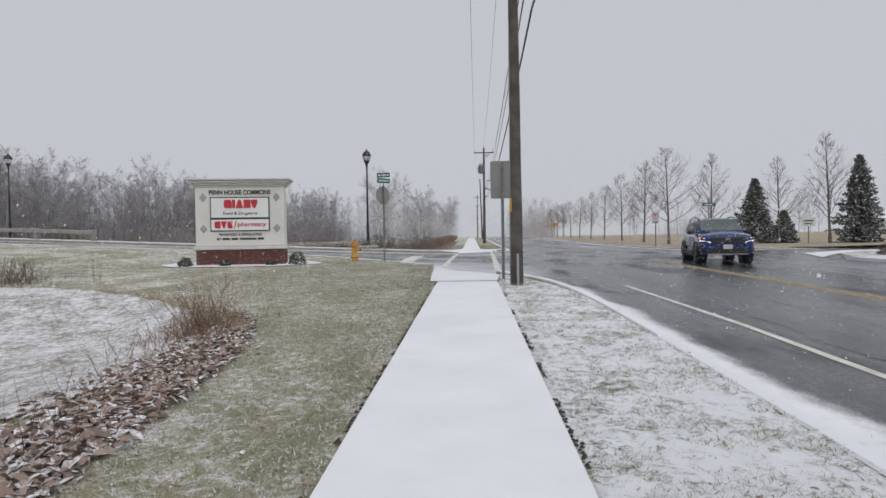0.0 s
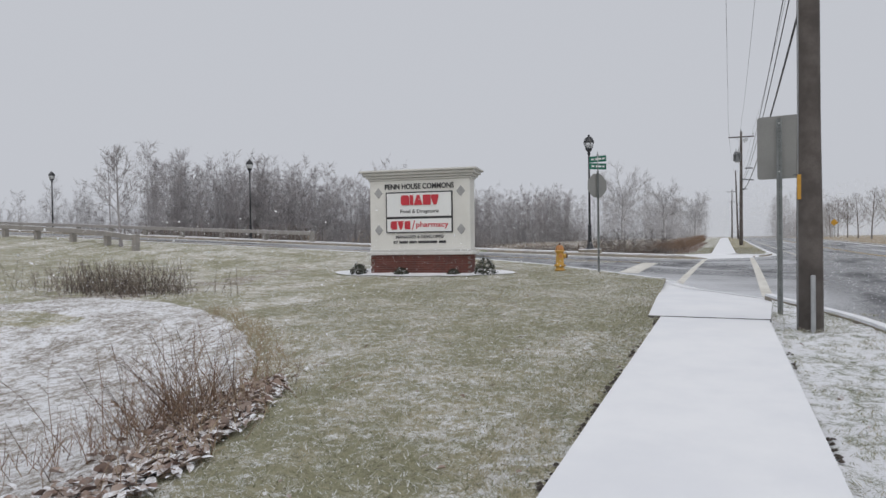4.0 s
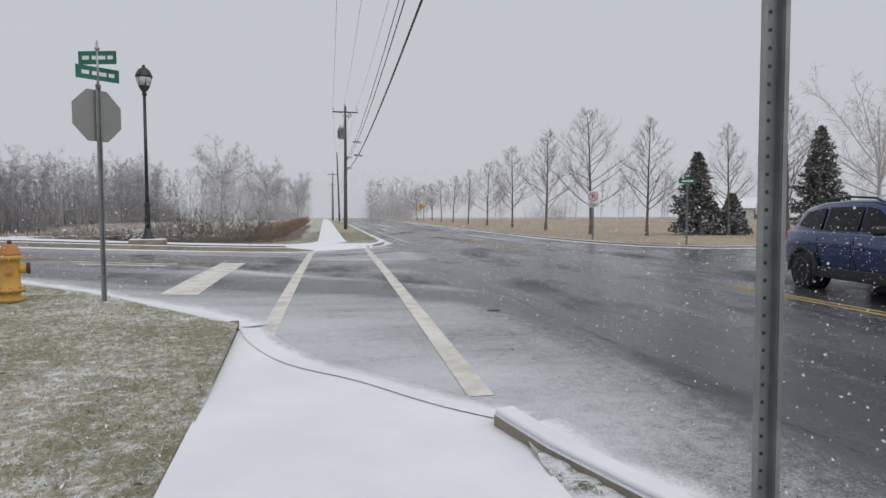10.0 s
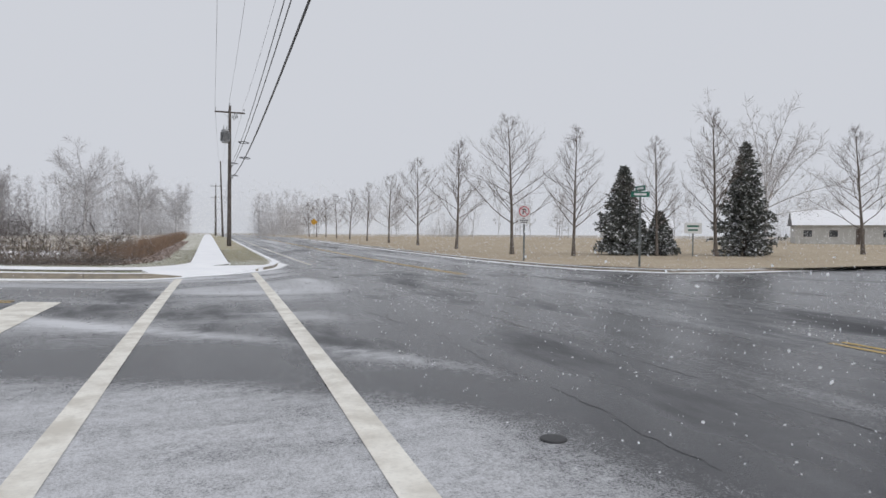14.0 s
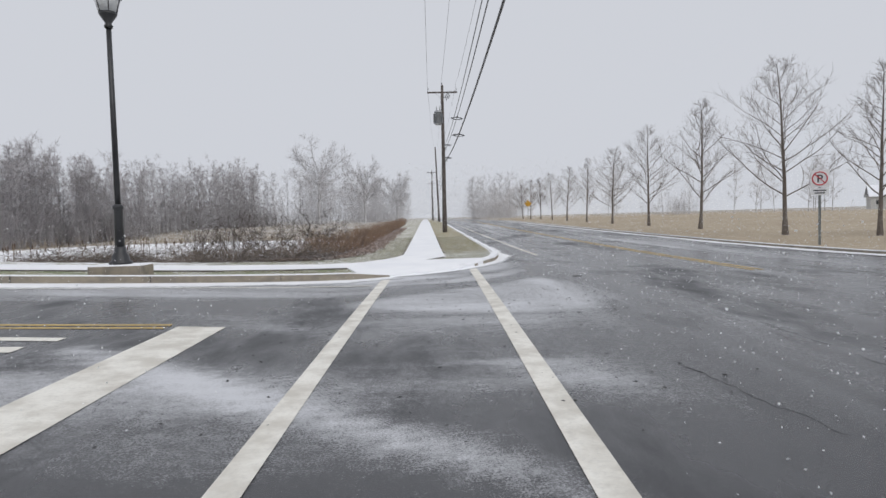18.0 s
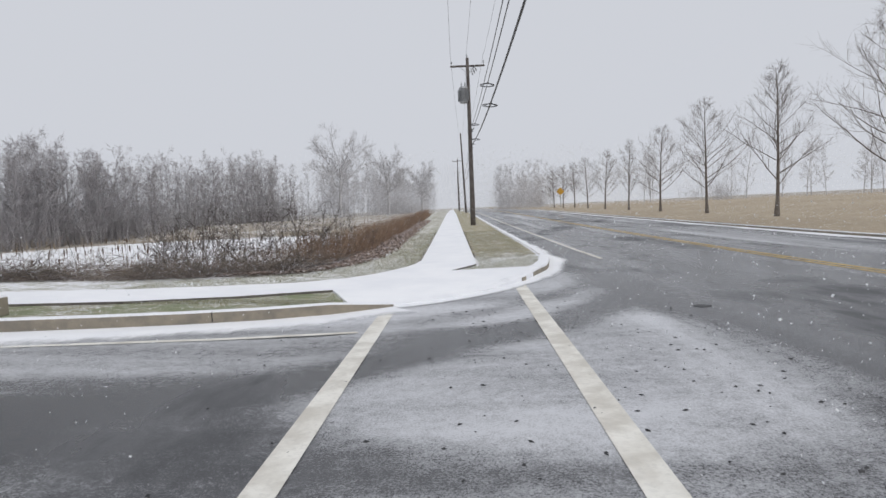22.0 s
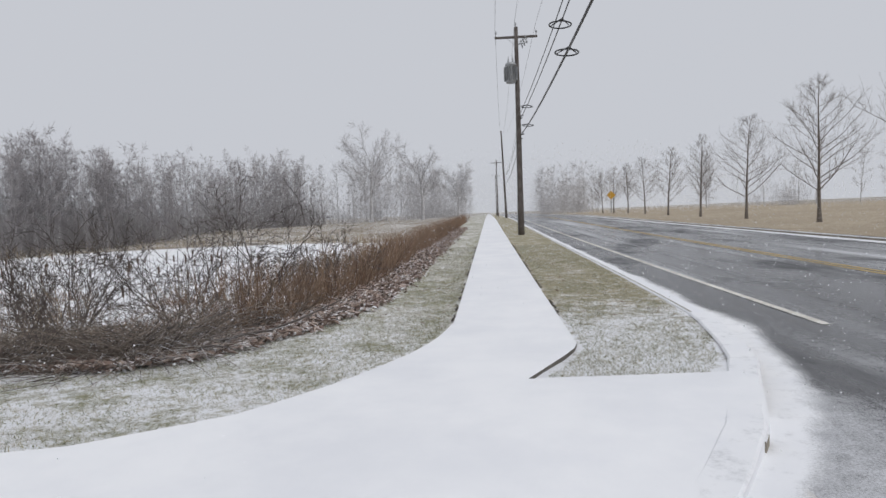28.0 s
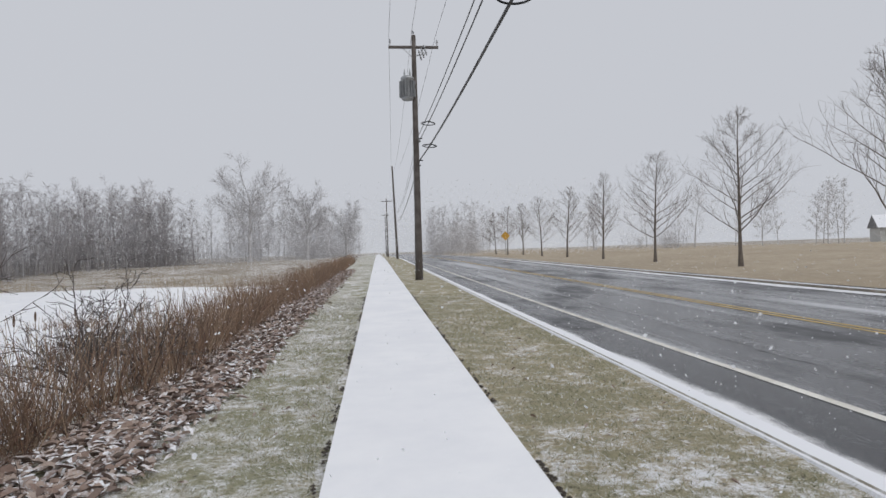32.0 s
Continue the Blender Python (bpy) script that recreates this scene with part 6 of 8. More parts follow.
spots = []
for _ in range(16000):
    y = 45.8 + 45 * rngp.random() ** 1.8
    spots.append((bank_edge(y) - 1.05 * rngp.random() ** 1.25 + 0.1 * rngp.normal() + 0.12 * noise.noise((y * 1.1, 0, 3)), y))
leaf_litter("fallen_leaves", spots, "brown fallen leaves with snow along the bank", 85, (0.036, 0.075))
spots = []
swale = rounded([(-2.1, 1.0), (-2.4, 5.0), (-2.65, 7.4), (-3.4, 9.9), (-4.7, 12.0), (-6.3, 13.6), (-8.3, 15.0), (-11.0, 16.0)], 110)
for _ in range(7600):
    i = int(60 * rngp.random() ** 1.3)
    d = abs(rngp.normal(0, 0.62 if i < 45 else 0.35))
    spots.append((swale[i][0] - d * 0.8 + 0.06 * rngp.normal(), swale[i][1] - d * 0.6 + 0.15 * rngp.normal()))
leaf_litter("fallen_leaves", spots, "brown leaves blown against the edge of the swale", 86)
# snow lying in the swale
pts = [(p[0] - 0.32 + 0.08 * noise.noise((p[0] * 2, p[1] * 2, 5)), p[1] - 0.12) for p in swale[38::3]] + [(-13.5, 16.2), (-15.4, 13.5), (-15.4, 7.0), (-12.5, 3.2), (-8.0, 2.2), (-4.2, 3.6)]
poly_sheet("snow_patch_swale", pts, 0.02, "patchy", 0.6, rough=0.05, label="rough snow lying over tufts in the swale")
spots = []
for _ in range(420):
    i = rngp.integers(0, 60)
    d = abs(rngp.normal(0, 0.9))
    spots.append((swale[i][0] - d, swale[i][1] - 0.3 * d + rngp.normal(0, 0.3)))
for _ in range(300):
    spots.append((-4.2 + rngp.normal(0, 0.5), 9.8 + rngp.normal(0, 0.7)))
stems_field("dry_weeds", spots, "thin dry weeds round the swale", "dry weeds", "dried", (0.1, 0.45), 0.0035, 0.5, 0.25, 87)
spots = [(-4.25 + rngp.normal(0, 0.2), 9.9 + rngp.normal(0, 0.3)) for _ in range(170)]
stems_field("tall_dry_weeds", spots, "tall clump of brown dry weeds at the swale", "dry weeds", "dried", (0.3, 0.95), 0.004, 0.5, 0.8, 88)
spots = [(-14.4 + rngp.normal(0, 1.2), 17.5 + rngp.normal(0, 0.5)) for _ in range(800)]
stems_field("dark_thicket", spots, "dark low thicket at the far edge of the swale", "thicket", "hedge", (0.3, 0.95), 0.006, 0.35, 0.4, 89)
spots = []
for _ in range(800):
    i = rngp.integers(44, 96)
    spots.append((swale[i][0] - 0.2 + rngp.normal(0, 0.16), swale[i][1] - 0.05 + rngp.normal(0, 0.16)))
stems_field("straw_fringe", spots, "bleached straw grass fringing the swale's snow", "grass", "reed", (0.08, 0.28), 0.004, 0.6, 0.0, 90)
# cut branches heaped at the bank
for k in range(9):
    rng = np.random.default_rng(300 + k)
    x, y = -3.2 - 2.0 * rng.random(), 46.7 + 1.2 * rng.random()
    root = thing("fallen_branch", spot(x, y, 0.02), "cut branch lying on the bank with snow on it", "branch", "branches heaped on the bank")
    a = rng.normal(0.5, 0.5)
    br = grow(rng, (0, 0, 0.05), (math.cos(a), math.sin(a), 0.16), rng.uniform(0.9, 1.7), rng.uniform(0.012, 0.022), 5, 0.08, -0.03)
    raw("limb", *tubes([br], 6), MAT["thorn"], root, smooth=True)
    tw = []
    for j in range(7):
        p, d = along(br, 0.3 + 0.68 * rng.random())
        tw.append(grow(rng, p[:3], np.array(d) / np.linalg.norm(d) + rng.normal(0, 0.5, 3), 0.5, p[3] * 0.4, 3, 0.15))
    raw("crown", *tubes(tw, 3), "twig", root)

# ---- grass blades near the walks ----


def blades(name, regions, label, seed):
    rng = np.random.default_rng(seed)
    P = []
    for fx, n in regions:
        P += [fx(rng) for _ in range(n)]
    P = np.array([(x, y, land(x, y) - 0.012) for x, y in P])
    n = len(P)
    a = rng.random(n) * 6.28
    h = rng.uniform(0.012, 0.036, n)
    w = rng.uniform(0.0025, 0.005, n)
    u = np.stack([np.cos(a), np.sin(a), np.zeros(n)], 1) * w[:, None]
    lean = np.stack([rng.normal(0, 1.1, n) * h, rng.normal(0, 1.1, n) * h, h], 1)
    V = np.stack([P - u, P + u, P + lean], 1).reshape(-1, 3)
    me = bpy.data.meshes.new(name)
    me.vertices.add(3 * n)
    me.vertices.foreach_set("co", V.astype(np.float32).ravel())
    me.loops.add(3 * n)
    me.loops.foreach_set("vertex_index", np.arange(3 * n, dtype=np.int32))
    me.polygons.add(n)
    me.polygons.foreach_set("loop_start", np.arange(0, 3 * n, 3, dtype=np.int32))
    me.update(calc_edges=True)
    return tagged(mesh_part(name, me, "blade"), label, "grass", kind="stuff")


def blade_material():
    m, n, l, b = nodes_of("winter_grass_blades")
    geo = n.new("ShaderNodeNewGeometry")
    r = n.new("ShaderNodeValToRGB")
    l.new(geo.outputs["Random Per Island"], r.inputs[0])
    e = r.color_ramp.elements
    e[0].position, e[0].color = 0.0, (0.15, 0.16, 0.09, 1)
    e[1].position, e[1].color = 0.40, (0.27, 0.27, 0.17, 1)
    for p, c in ((0.55, (0.40, 0.37, 0.26, 1)), (0.78, (0.48, 0.45, 0.35, 1)), (0.80, (0.62, 0.62, 0.60, 1)), (1.0, (0.74, 0.75, 0.74, 1))):
        q = e.new(p)
        q.color = c
    l.new(r.outputs[0], b.inputs["Base Color"])
    b.inputs["Roughness"].default_value = 0.85
    return m


MAT["blade"] = blade_material()


def in_lawn(rng):
    while True:
        x, y = -0.8 - 7.0 * rng.random() ** 1.25, 2.5 + 24 * rng.random()
        if y < np.interp(x, (-8, -3.6, -1.3), (28.5, 26.5, 23.9)) and x < np.interp(y, (0, 16.2, 16.25, 21.5, 24.2), (-0.8, -0.8, -0.99, -1.24, -1.37)):
            return x, y


def in_verge(rng):
    while True:
        x, y = 0.8 + 1.7 * rng.random(), 2.5 + 15 * rng.random()
        if noise.noise((x * 2.2, y * 2.2, 4)) + 0.6 * noise.noise((x * 7, y * 7, 1)) > -0.02:
            return x, y


def in_verge_north(rng):
    while True:
        y = 45.5 + 20 * rng.random() ** 1.5
        x = 0.3 + 2.3 * rng.random()
        if np.interp(y, (45.4, 46.5, 46.9), (0.35, 0.84, 0.86)) < x < np.interp(y, (45.5, 46, 47.2, 49, 54), (1.75, 2.0, 2.35, 2.48, 2.58)):
            return x, y


def in_bank(rng):
    while True:
        x, y = -0.64 - 7 * rng.random() ** 1.4, 42.7 + 23 * rng.random() ** 1.3
        if bank_edge(y) - 0.1 < x < np.interp(y, (43.8, 44.45, 45.4, 46.8, 48.2), (-2.9, -2.1, -1.5, -0.88, -0.66)) and y > np.interp(x, (-12, -6.66, -5.07, -2.8), (42.0, 42.5, 42.9, 43.85)):
            return x, y


blades("grass_blades", [(in_lawn, 150000), (in_verge, 15000),
                        (in_verge_north, 34000), (in_bank, 46000), (lambda r: (-5.5 + 3.9 * r.random(), 41.2 + 0.4 * r.random()), 6000)], "short winter grass blades beside the walks", 88)

# scattered leaf scraps on the lawns, and soil crumbs along the edges of the walks
spots = [in_lawn(rngp) for _ in range(420)] + [(0.9 + 1.6 * rngp.random(), 2 + 14 * rngp.random()) for _ in range(60)] + [(-0.7 - 1.1 * rngp.random(), 48 + 16 * rngp.random()) for _ in range(110)] + [(0.95 + 1.4 * rngp.random(), 47 + 16 * rngp.random()) for _ in range(110)]
leaf_litter("leaf_scraps", spots, "dark scraps of leaves scattered on the grass", 89, (0.012, 0.035))
MAT["soil"] = plain("dark_damp_soil", (0.045, 0.036, 0.03), (0.08, 0.066, 0.055), 20, 0.95, bump=0.4)
verts, faces = [], []
for x0, y0, y1, n_ in ((-0.775, 1.5, 16.0, 420), (0.775, 1.5, 16.0, 600), (-0.61, 48.2, 66.0, 420), (0.82, 48.4, 66.0, 420)):
    for _ in range(n_):
        y = y0 + (y1 - y0) * rngp.random()
        if noise.noise((x0 * 3, y * 1.3, 8)) < -0.08:
            continue
        x = x0 + math.copysign(abs(rngp.normal(0, 0.02)), x0)
        s, z = rngp.uniform(0.008, 0.024), land(x, y)
        k = len(verts)
        verts += [(x + s * a, y + s * b * 1.4, z + s * c + 0.004) for a, b, c in ((1, 0.1, 0), (-0.2, 1, 0.1), (-1, -0.2, 0), (0.1, -1, 0.1), (rngp.normal(0, 0.2), 0.1, 0.8))]
        faces += [(k, k + 1, k + 4), (k + 1, k + 2, k + 4), (k + 2, k + 3, k + 4), (k + 3, k, k + 4)]
tagged(raw("soil_crumbs", verts, faces, "soil"), "dark crumbs of soil along the edge of the walk", "soil", kind="stuff")

# ---- across the road: corner signs, field houses, filling bay and car wash ----
def coursed_stone(name):
    """Coursed split stone, too far off to show stone by stone."""
    m, n, l, b = nodes_of(name)
    geo = n.new("ShaderNodeNewGeometry")
    sep = n.new("ShaderNodeSeparateXYZ")
    l.new(geo.outputs["Position"], sep.inputs[0])
    com = n.new("ShaderNodeCombineXYZ")
    l.new(calc(n, l, "ADD", sep.outputs[0], sep.outputs[1]), com.inputs[0])
    l.new(sep.outputs[2], com.inputs[1])
    br = n.new("ShaderNodeTexBrick")
    l.new(com.outputs[0], br.inputs["Vector"])
    for key, val in (("Scale", 1.0), ("Brick Width", 0.34), ("Row Height", 0.13), ("Mortar Size", 0.012), ("Mortar Smooth", 0.2)):
        br.inputs[key].default_value = val
    br.inputs["Color1"].default_value = (0.20, 0.155, 0.125, 1)
    br.inputs["Color2"].default_value = (0.42, 0.36, 0.30, 1)
    br.inputs["Mortar"].default_value = (0.40, 0.38, 0.35, 1)
    stain = noise_of(n, l, 3, 6)
    l.new(mixed(n, l, calc(n, l, "MULTIPLY", ramp(n, l, stain, 0.45, 0.7), 0.4), br.outputs["Color"], (0.17, 0.13, 0.11)), b.inputs["Base Color"])
    b.inputs["Roughness"].default_value = 0.9
    bumped(n, l, b, calc(n, l, "SUBTRACT", noise_of(n, l, 24, 5), br.outputs["Fac"]), 0.5, 0.02)
    return m


MAT.update(
    stone=coursed_stone("brown_grey_stone"),
    siding=plain("cream_siding", (0.62, 0.60, 0.53), (0.56, 0.545, 0.48), 2, 0.7),
    roof=plain("snowy_shingle_roof", (0.16, 0.16, 0.17), (0.22, 0.22, 0.23), 2, 0.9, snow=0.75),
    dark=plain("dark_brown_soffit", (0.09, 0.07, 0.06), (0.13, 0.105, 0.09), 3, 0.8),
    blue_white=plain("pale_blue_awning", (0.55, 0.61, 0.72), (0.68, 0.72, 0.78), 1.5, 0.6, snow=0.15),
    awning_blue=plain("blue_awning_cloth", (0.20, 0.24, 0.46), (0.34, 0.38, 0.58), 1.6, 0.7),
    navy=plain("navy_sign_band", (0.04, 0.05, 0.11), (0.05, 0.06, 0.13), 2, 0.5),
    fence_wood=plain("brown_board_wall", (0.30, 0.20, 0.13), (0.38, 0.26, 0.17), 2, 0.85),
    house_wall=plain("pale_house_siding", (0.60, 0.60, 0.58), (0.52, 0.52, 0.50), 1, 0.8),
    house_brick=plain("grey_brown_house_brick", (0.36, 0.31, 0.28), (0.31, 0.265, 0.24), 2, 0.9),
    window_dark=plain("dark_window_glass", (0.05, 0.055, 0.06), (0.07, 0.075, 0.08), 1, 0.15, bump=0.0),
    red_cap=plain("red_plastic", (0.46, 0.09, 0.08), (0.40, 0.08, 0.07), 3, 0.5, snow=0.5),
    yellow_box=plain("yellow_poster", (0.62, 0.58, 0.05), (0.56, 0.52, 0.06), 3, 0.5),
    blue_box=plain("blue_vending_front", (0.10, 0.24, 0.42), (0.12, 0.28, 0.46), 3, 0.45),
    orange_sign=plain("amber_warning_sign", (0.60, 0.33, 0.03), (0.52, 0.28, 0.04), 4, 0.5),
    mulch=plain("brown_mulch", (0.16, 0.09, 0.06), (0.22, 0.13, 0.09), 4, 0.95, bump=0.6, snow=0.1),
    hose=plain("black_rubber_hose", (0.03, 0.03, 0.03), (0.05, 0.05, 0.05), 6, 0.6),
    white_metal=plain("white_enamel_box", (0.72, 0.72, 0.71), (0.66, 0.66, 0.65), 3, 0.4),
)


def post_sign(name, x, y, turn, label, plates, height, post="metal"):
    """A sign on a slim post; plates are (width, height, foot, material, kind)."""
    root = thing(name, spot(x, y, -0.02, turn), label, "sign", "roadside signs")
    channel_post(root, height, holes=False)
    for w, h, z, mat_, kind_ in plates:
        p = slab("sign_plate", [(-w / 2, z), (w / 2, z), (w / 2, z + h), (-w / 2, z + h)], 0.006, mat_, root, "", m=Matrix.Translation((0, -0.012, 0)), bevel=0.001)
        cx, cz = 0.0, z + h / 2
        if kind_ in ("no_parking", "no_truck"):
            r = w * 0.4
            ring = [(r * math.cos(a), -0.018, cz + r * math.sin(a), w * 0.035) for a in np.linspace(0, 2 * math.pi, 33)]
            raw("ring", *tubes([ring], 6), "red" if kind_ == "no_parking" else "ink", p, "red prohibition ring" if kind_ == "no_parking" else "black prohibition ring")
            c45 = r * 0.7
            raw("slash", *tubes([[(-c45, -0.02, cz + c45, w * 0.03), (c45, -0.02, cz - c45, w * 0.03)]], 6), "red" if kind_ == "no_parking" else "ink", p)
            if kind_ == "no_parking":
                words("letter", "P", w * 0.66, "ink", p, 0.0, -0.014, cz - w * 0.23, None, 0.003, 0.004)
            else:
                slab("truck_shape", [(-r * 0.6, cz - r * 0.25), (r * 0.6, cz - r * 0.25), (r * 0.6, cz + r * 0.05), (r * 0.35, cz + r * 0.22), (r * 0.15, cz + r * 0.22), (r * 0.15, cz + r * 0.3), (-r * 0.6, cz + r * 0.3)], 0.004, "ink", p, "", m=Matrix.Translation((0, -0.018, 0)))
        if kind_ == "bars":
            for k in range(2):
                box("text_bar", (0, -0.015, z + h * (0.68 - 0.36 * k)), (w * (0.7 - 0.15 * k), 0.004, h * 0.16), "green_sign" if h > 0.4 else "ink", p, "", bevel=0)
    return root


post_sign("no_parking_sign", 13.7, 47.4, -25, "white and red no parking sign by the field", [(0.55, 0.58, 2.0, "white_sign", "no_parking"), (0.55, 0.24, 1.72, "white_sign", "bars")], 2.55)
post_sign("notice_sign", 26.4, 50.7, -35, "small white notice with a green heading", [(0.95, 0.62, 1.35, "white_sign", "bars")], 1.95)
post_sign("no_truck_sign", 35.4, 34.8, -48, "white no trucks sign with a black ring", [(0.75, 0.78, 2.75, "white_sign", "no_truck"), (0.6, 0.42, 2.28, "white_sign", "bars")], 3.5)
post_sign("warning_sign", 17.2, 131, 0, "amber diamond warning sign by the road", [], 2.9)
dm = slab("diamond", [(0, 2.0), (0.62, 2.62), (0, 3.24), (-0.62, 2.62)], 0.006, "orange_sign", bpy.data.objects["warning_sign"], "amber diamond plate", m=Matrix.Translation((0, -0.012, 0)))

st = thing("street_name_sign", spot(15.2, 41.0, -0.02, -30), "green street name sign on a slim post", "sign", "roadside signs")
channel_post(st, 2.95, holes=False)
for z, a in ((2.75, 20), (2.97, -70)):
    bl = box("street_name_blade", (0, 0, 0), (0.75, 0.006, 0.2), "green_sign", st, "green street name blade", bevel=0.002)
    bl.matrix_local = pose(0, 0, z, 0, 0, a)
    box("letter_bar", (0, -0.005, 0), (0.5, 0.002, 0.08), "white_sign", bl, "", bevel=0)

# filling station forecourt and the planted island at its corner
APRON = [(14.6, 25.2), (15.2, 20.5), (15.9, 15), (16.2, 5), (16.2, -40), (75, -40), (75, 33), (40, 33), (27, 31), (23.5, 27.5), (20.2, 25.4), (17.2, 23.4)]
poly_sheet("forecourt", APRON, 0.0, "forecourt", 3.0, rough=0.0, thick=0.2, label="wide forecourt under thin white snow")
ISLAND = [tuple(p) for p in rounded([(14.9, 24.6), (15.3, 26.3), (15.9, 27.9), (17.6, 29.9), (20.4, 31.5), (25.5, 32.3), (27.2, 31.4), (23.5, 27.7), (20.2, 25.5), (17.2, 23.4), (15.6, 23.4), (14.9, 24.6)], 40)][:-1]
poly_sheet("planted_island", ISLAND, 0.0, "island", 0.8, rough=0.03, thick=0.25, label="planted corner island with snow and straw grass")
poly_sheet("mulch_bed", [(16.4, 25.9), (17.2, 27.6), (18.6, 28.8), (20.6, 29.6), (22.2, 29.2), (21.2, 27.6), (19.2, 26.3), (17.6, 25.3)], 0.05, "mulch", 0.6, rough=0.05, label="brown mulch bed on the island")
poly_sheet("snow_side_street", [(14.8, 27.2), (17, 30.2), (20.4, 32.0), (26, 33.2), (45, 36.6), (70, 40.4), (70, 43.2), (45, 39.6), (28, 36.4), (20, 34.6), (16.2, 31.6)], -ROAD_DROP + 0.02, "slush", 1.5, label="untracked snow on one lane of the side street")
for k, (x, y) in enumerate(((17.3, 26.3), (18.0, 26.9), (18.7, 27.4), (17.5, 27.1), (19.3, 27.7), (18.4, 26.3), (19.9, 28.1), (17.75, 25.55), (18.35, 25.75))):
    shrub_at(x, y, (0.5, 0.45, 0.5), 400 + k, "low grey-purple shrub dusted with snow on the island", 260, 0.07, "hedge", "shrubs on the island")
for k in range(5):
    bare = np.random.default_rng(420 + k)
    x, y = 20.5 + 1.3 * k, 28.6 + 0.45 * k
    sp = [(x + bare.normal(0, 0.35), y + bare.normal(0, 0.3)) for _ in range(120)]
    tagged(stems_field("ornamental_grass", sp, "tuft of straw-coloured ornamental grass", "grass tuft", "reed", (0.3, 0.6), 0.01, 0.4, 0, 430 + k), kind="stuff")

lp = thing("area_light", spot(18.25, 24.85, 0.0, 0), "black area light on a concrete base at the forecourt", "street lamp")
lathe("base", [(0.26, -0.2), (0.26, 0.78), (0.235, 0.82)], "concrete", lp, "round concrete base", seg=16)
lathe("base_cover", [(0.17, 0.82), (0.17, 0.88), (0.10, 0.95)], "black", lp, seg=12)
box("shaft", (0, 0, 3.55), (0.12, 0.12, 5.4), "black", lp, "square black shaft", bevel=0.012)
box("arm", (0.16, -0.30, 6.22), (0.1, 0.5, 0.1), "black", lp, bevel=0.01, m=pose(0, 0, 0, -4, 0, 20))
slab("lamp_head", [(0, 0), (0.12, 0.11), (1.02, 0.16), (1.04, 0.10), (0.2, -0.02)], 0.36, "black", lp, "flat black lamp head", m=pose(0.12, -0.12, 6.18, 0, -3, -72), bevel=0.01)
rod("camera_arm", (0, 0, 5.95), (0.14, -0.2, 5.9), 0.02, "white_metal", lp, seg=6)
rod("security_camera", (0.14, -0.16, 5.9), (0.2, -0.42, 5.84), 0.05, "white_metal", lp, "small white security camera", seg=10)

kx, ky = 24.3, 23.95
ki = thing("vacuum_island", spot(kx, ky, -0.09, -90), "stone plinth for the forecourt vacuums", "plinth")
box("plinth", (0, 0, 0.28), (2.45, 0.75, 0.58), "stone", ki, "brown stone plinth", bevel=0.02)
box("capstone", (0, 0, 0.59), (2.5, 0.8, 0.06), "trim_grey", ki, "pale capstone with snow", bevel=0.01)


def vacuum(u, cap, label):
    """A forecourt vacuum: cabinet, domed cap, coiled hoses."""
    root = thing("vacuum_station", pose(kx, ky, land(kx, ky) + 0.53, 0, 0, -90) @ pose(u, 0, 0), label, "vacuum", "forecourt vacuums")
    box("cabinet", (0, 0, 0.66), (0.52, 0.42, 1.32), "metal", root, "steel cabinet", bevel=0.03)
    box("cap", (0, 0, 1.44), (0.58, 0.48, 0.24), cap, root, "coloured domed cap with snow", bevel=0.07)
    box("panel", (0, -0.215, 0.95), (0.36, 0.02, 0.36), "white_sign" if cap != "red_cap" else "yellow_box", root, "instruction panel", bevel=0.004)
    for sx in (-1, 1):
        coil = [(sx * (0.40 + 0.10 * math.cos(a) + 0.04 * math.sin(a * 0.37)), -0.12 + 0.10 * math.sin(a * 0.5), 0.66 + 0.42 * math.sin(a), 0.03) for a in np.linspace(0, 7 * math.pi, 60)]
        raw("hose", *tubes([coil], 6), "hose", root, "black coiled hose", smooth=True)


vacuum(-0.88, "ink", "grey forecourt vacuum with coiled black hoses")
vacuum(0.86, "red_cap", "forecourt vacuum with a red snowy cap")
wb = thing("air_machine", pose(kx, ky, land(kx, ky) + 0.53, 0, 0, -90), "white air machine box with a black triangle", "machine")
box("cabinet", (-0.02, 0, 0.42), (0.72, 0.4, 0.84), "white_metal", wb, "white enamel cabinet", bevel=0.03)
slab("triangle", [(-0.14, 0.1), (0.16, 0.1), (0.01, 0.36)], 0.01, "ink", wb, "black triangle", m=Matrix.Translation((0, -0.212, 0)))


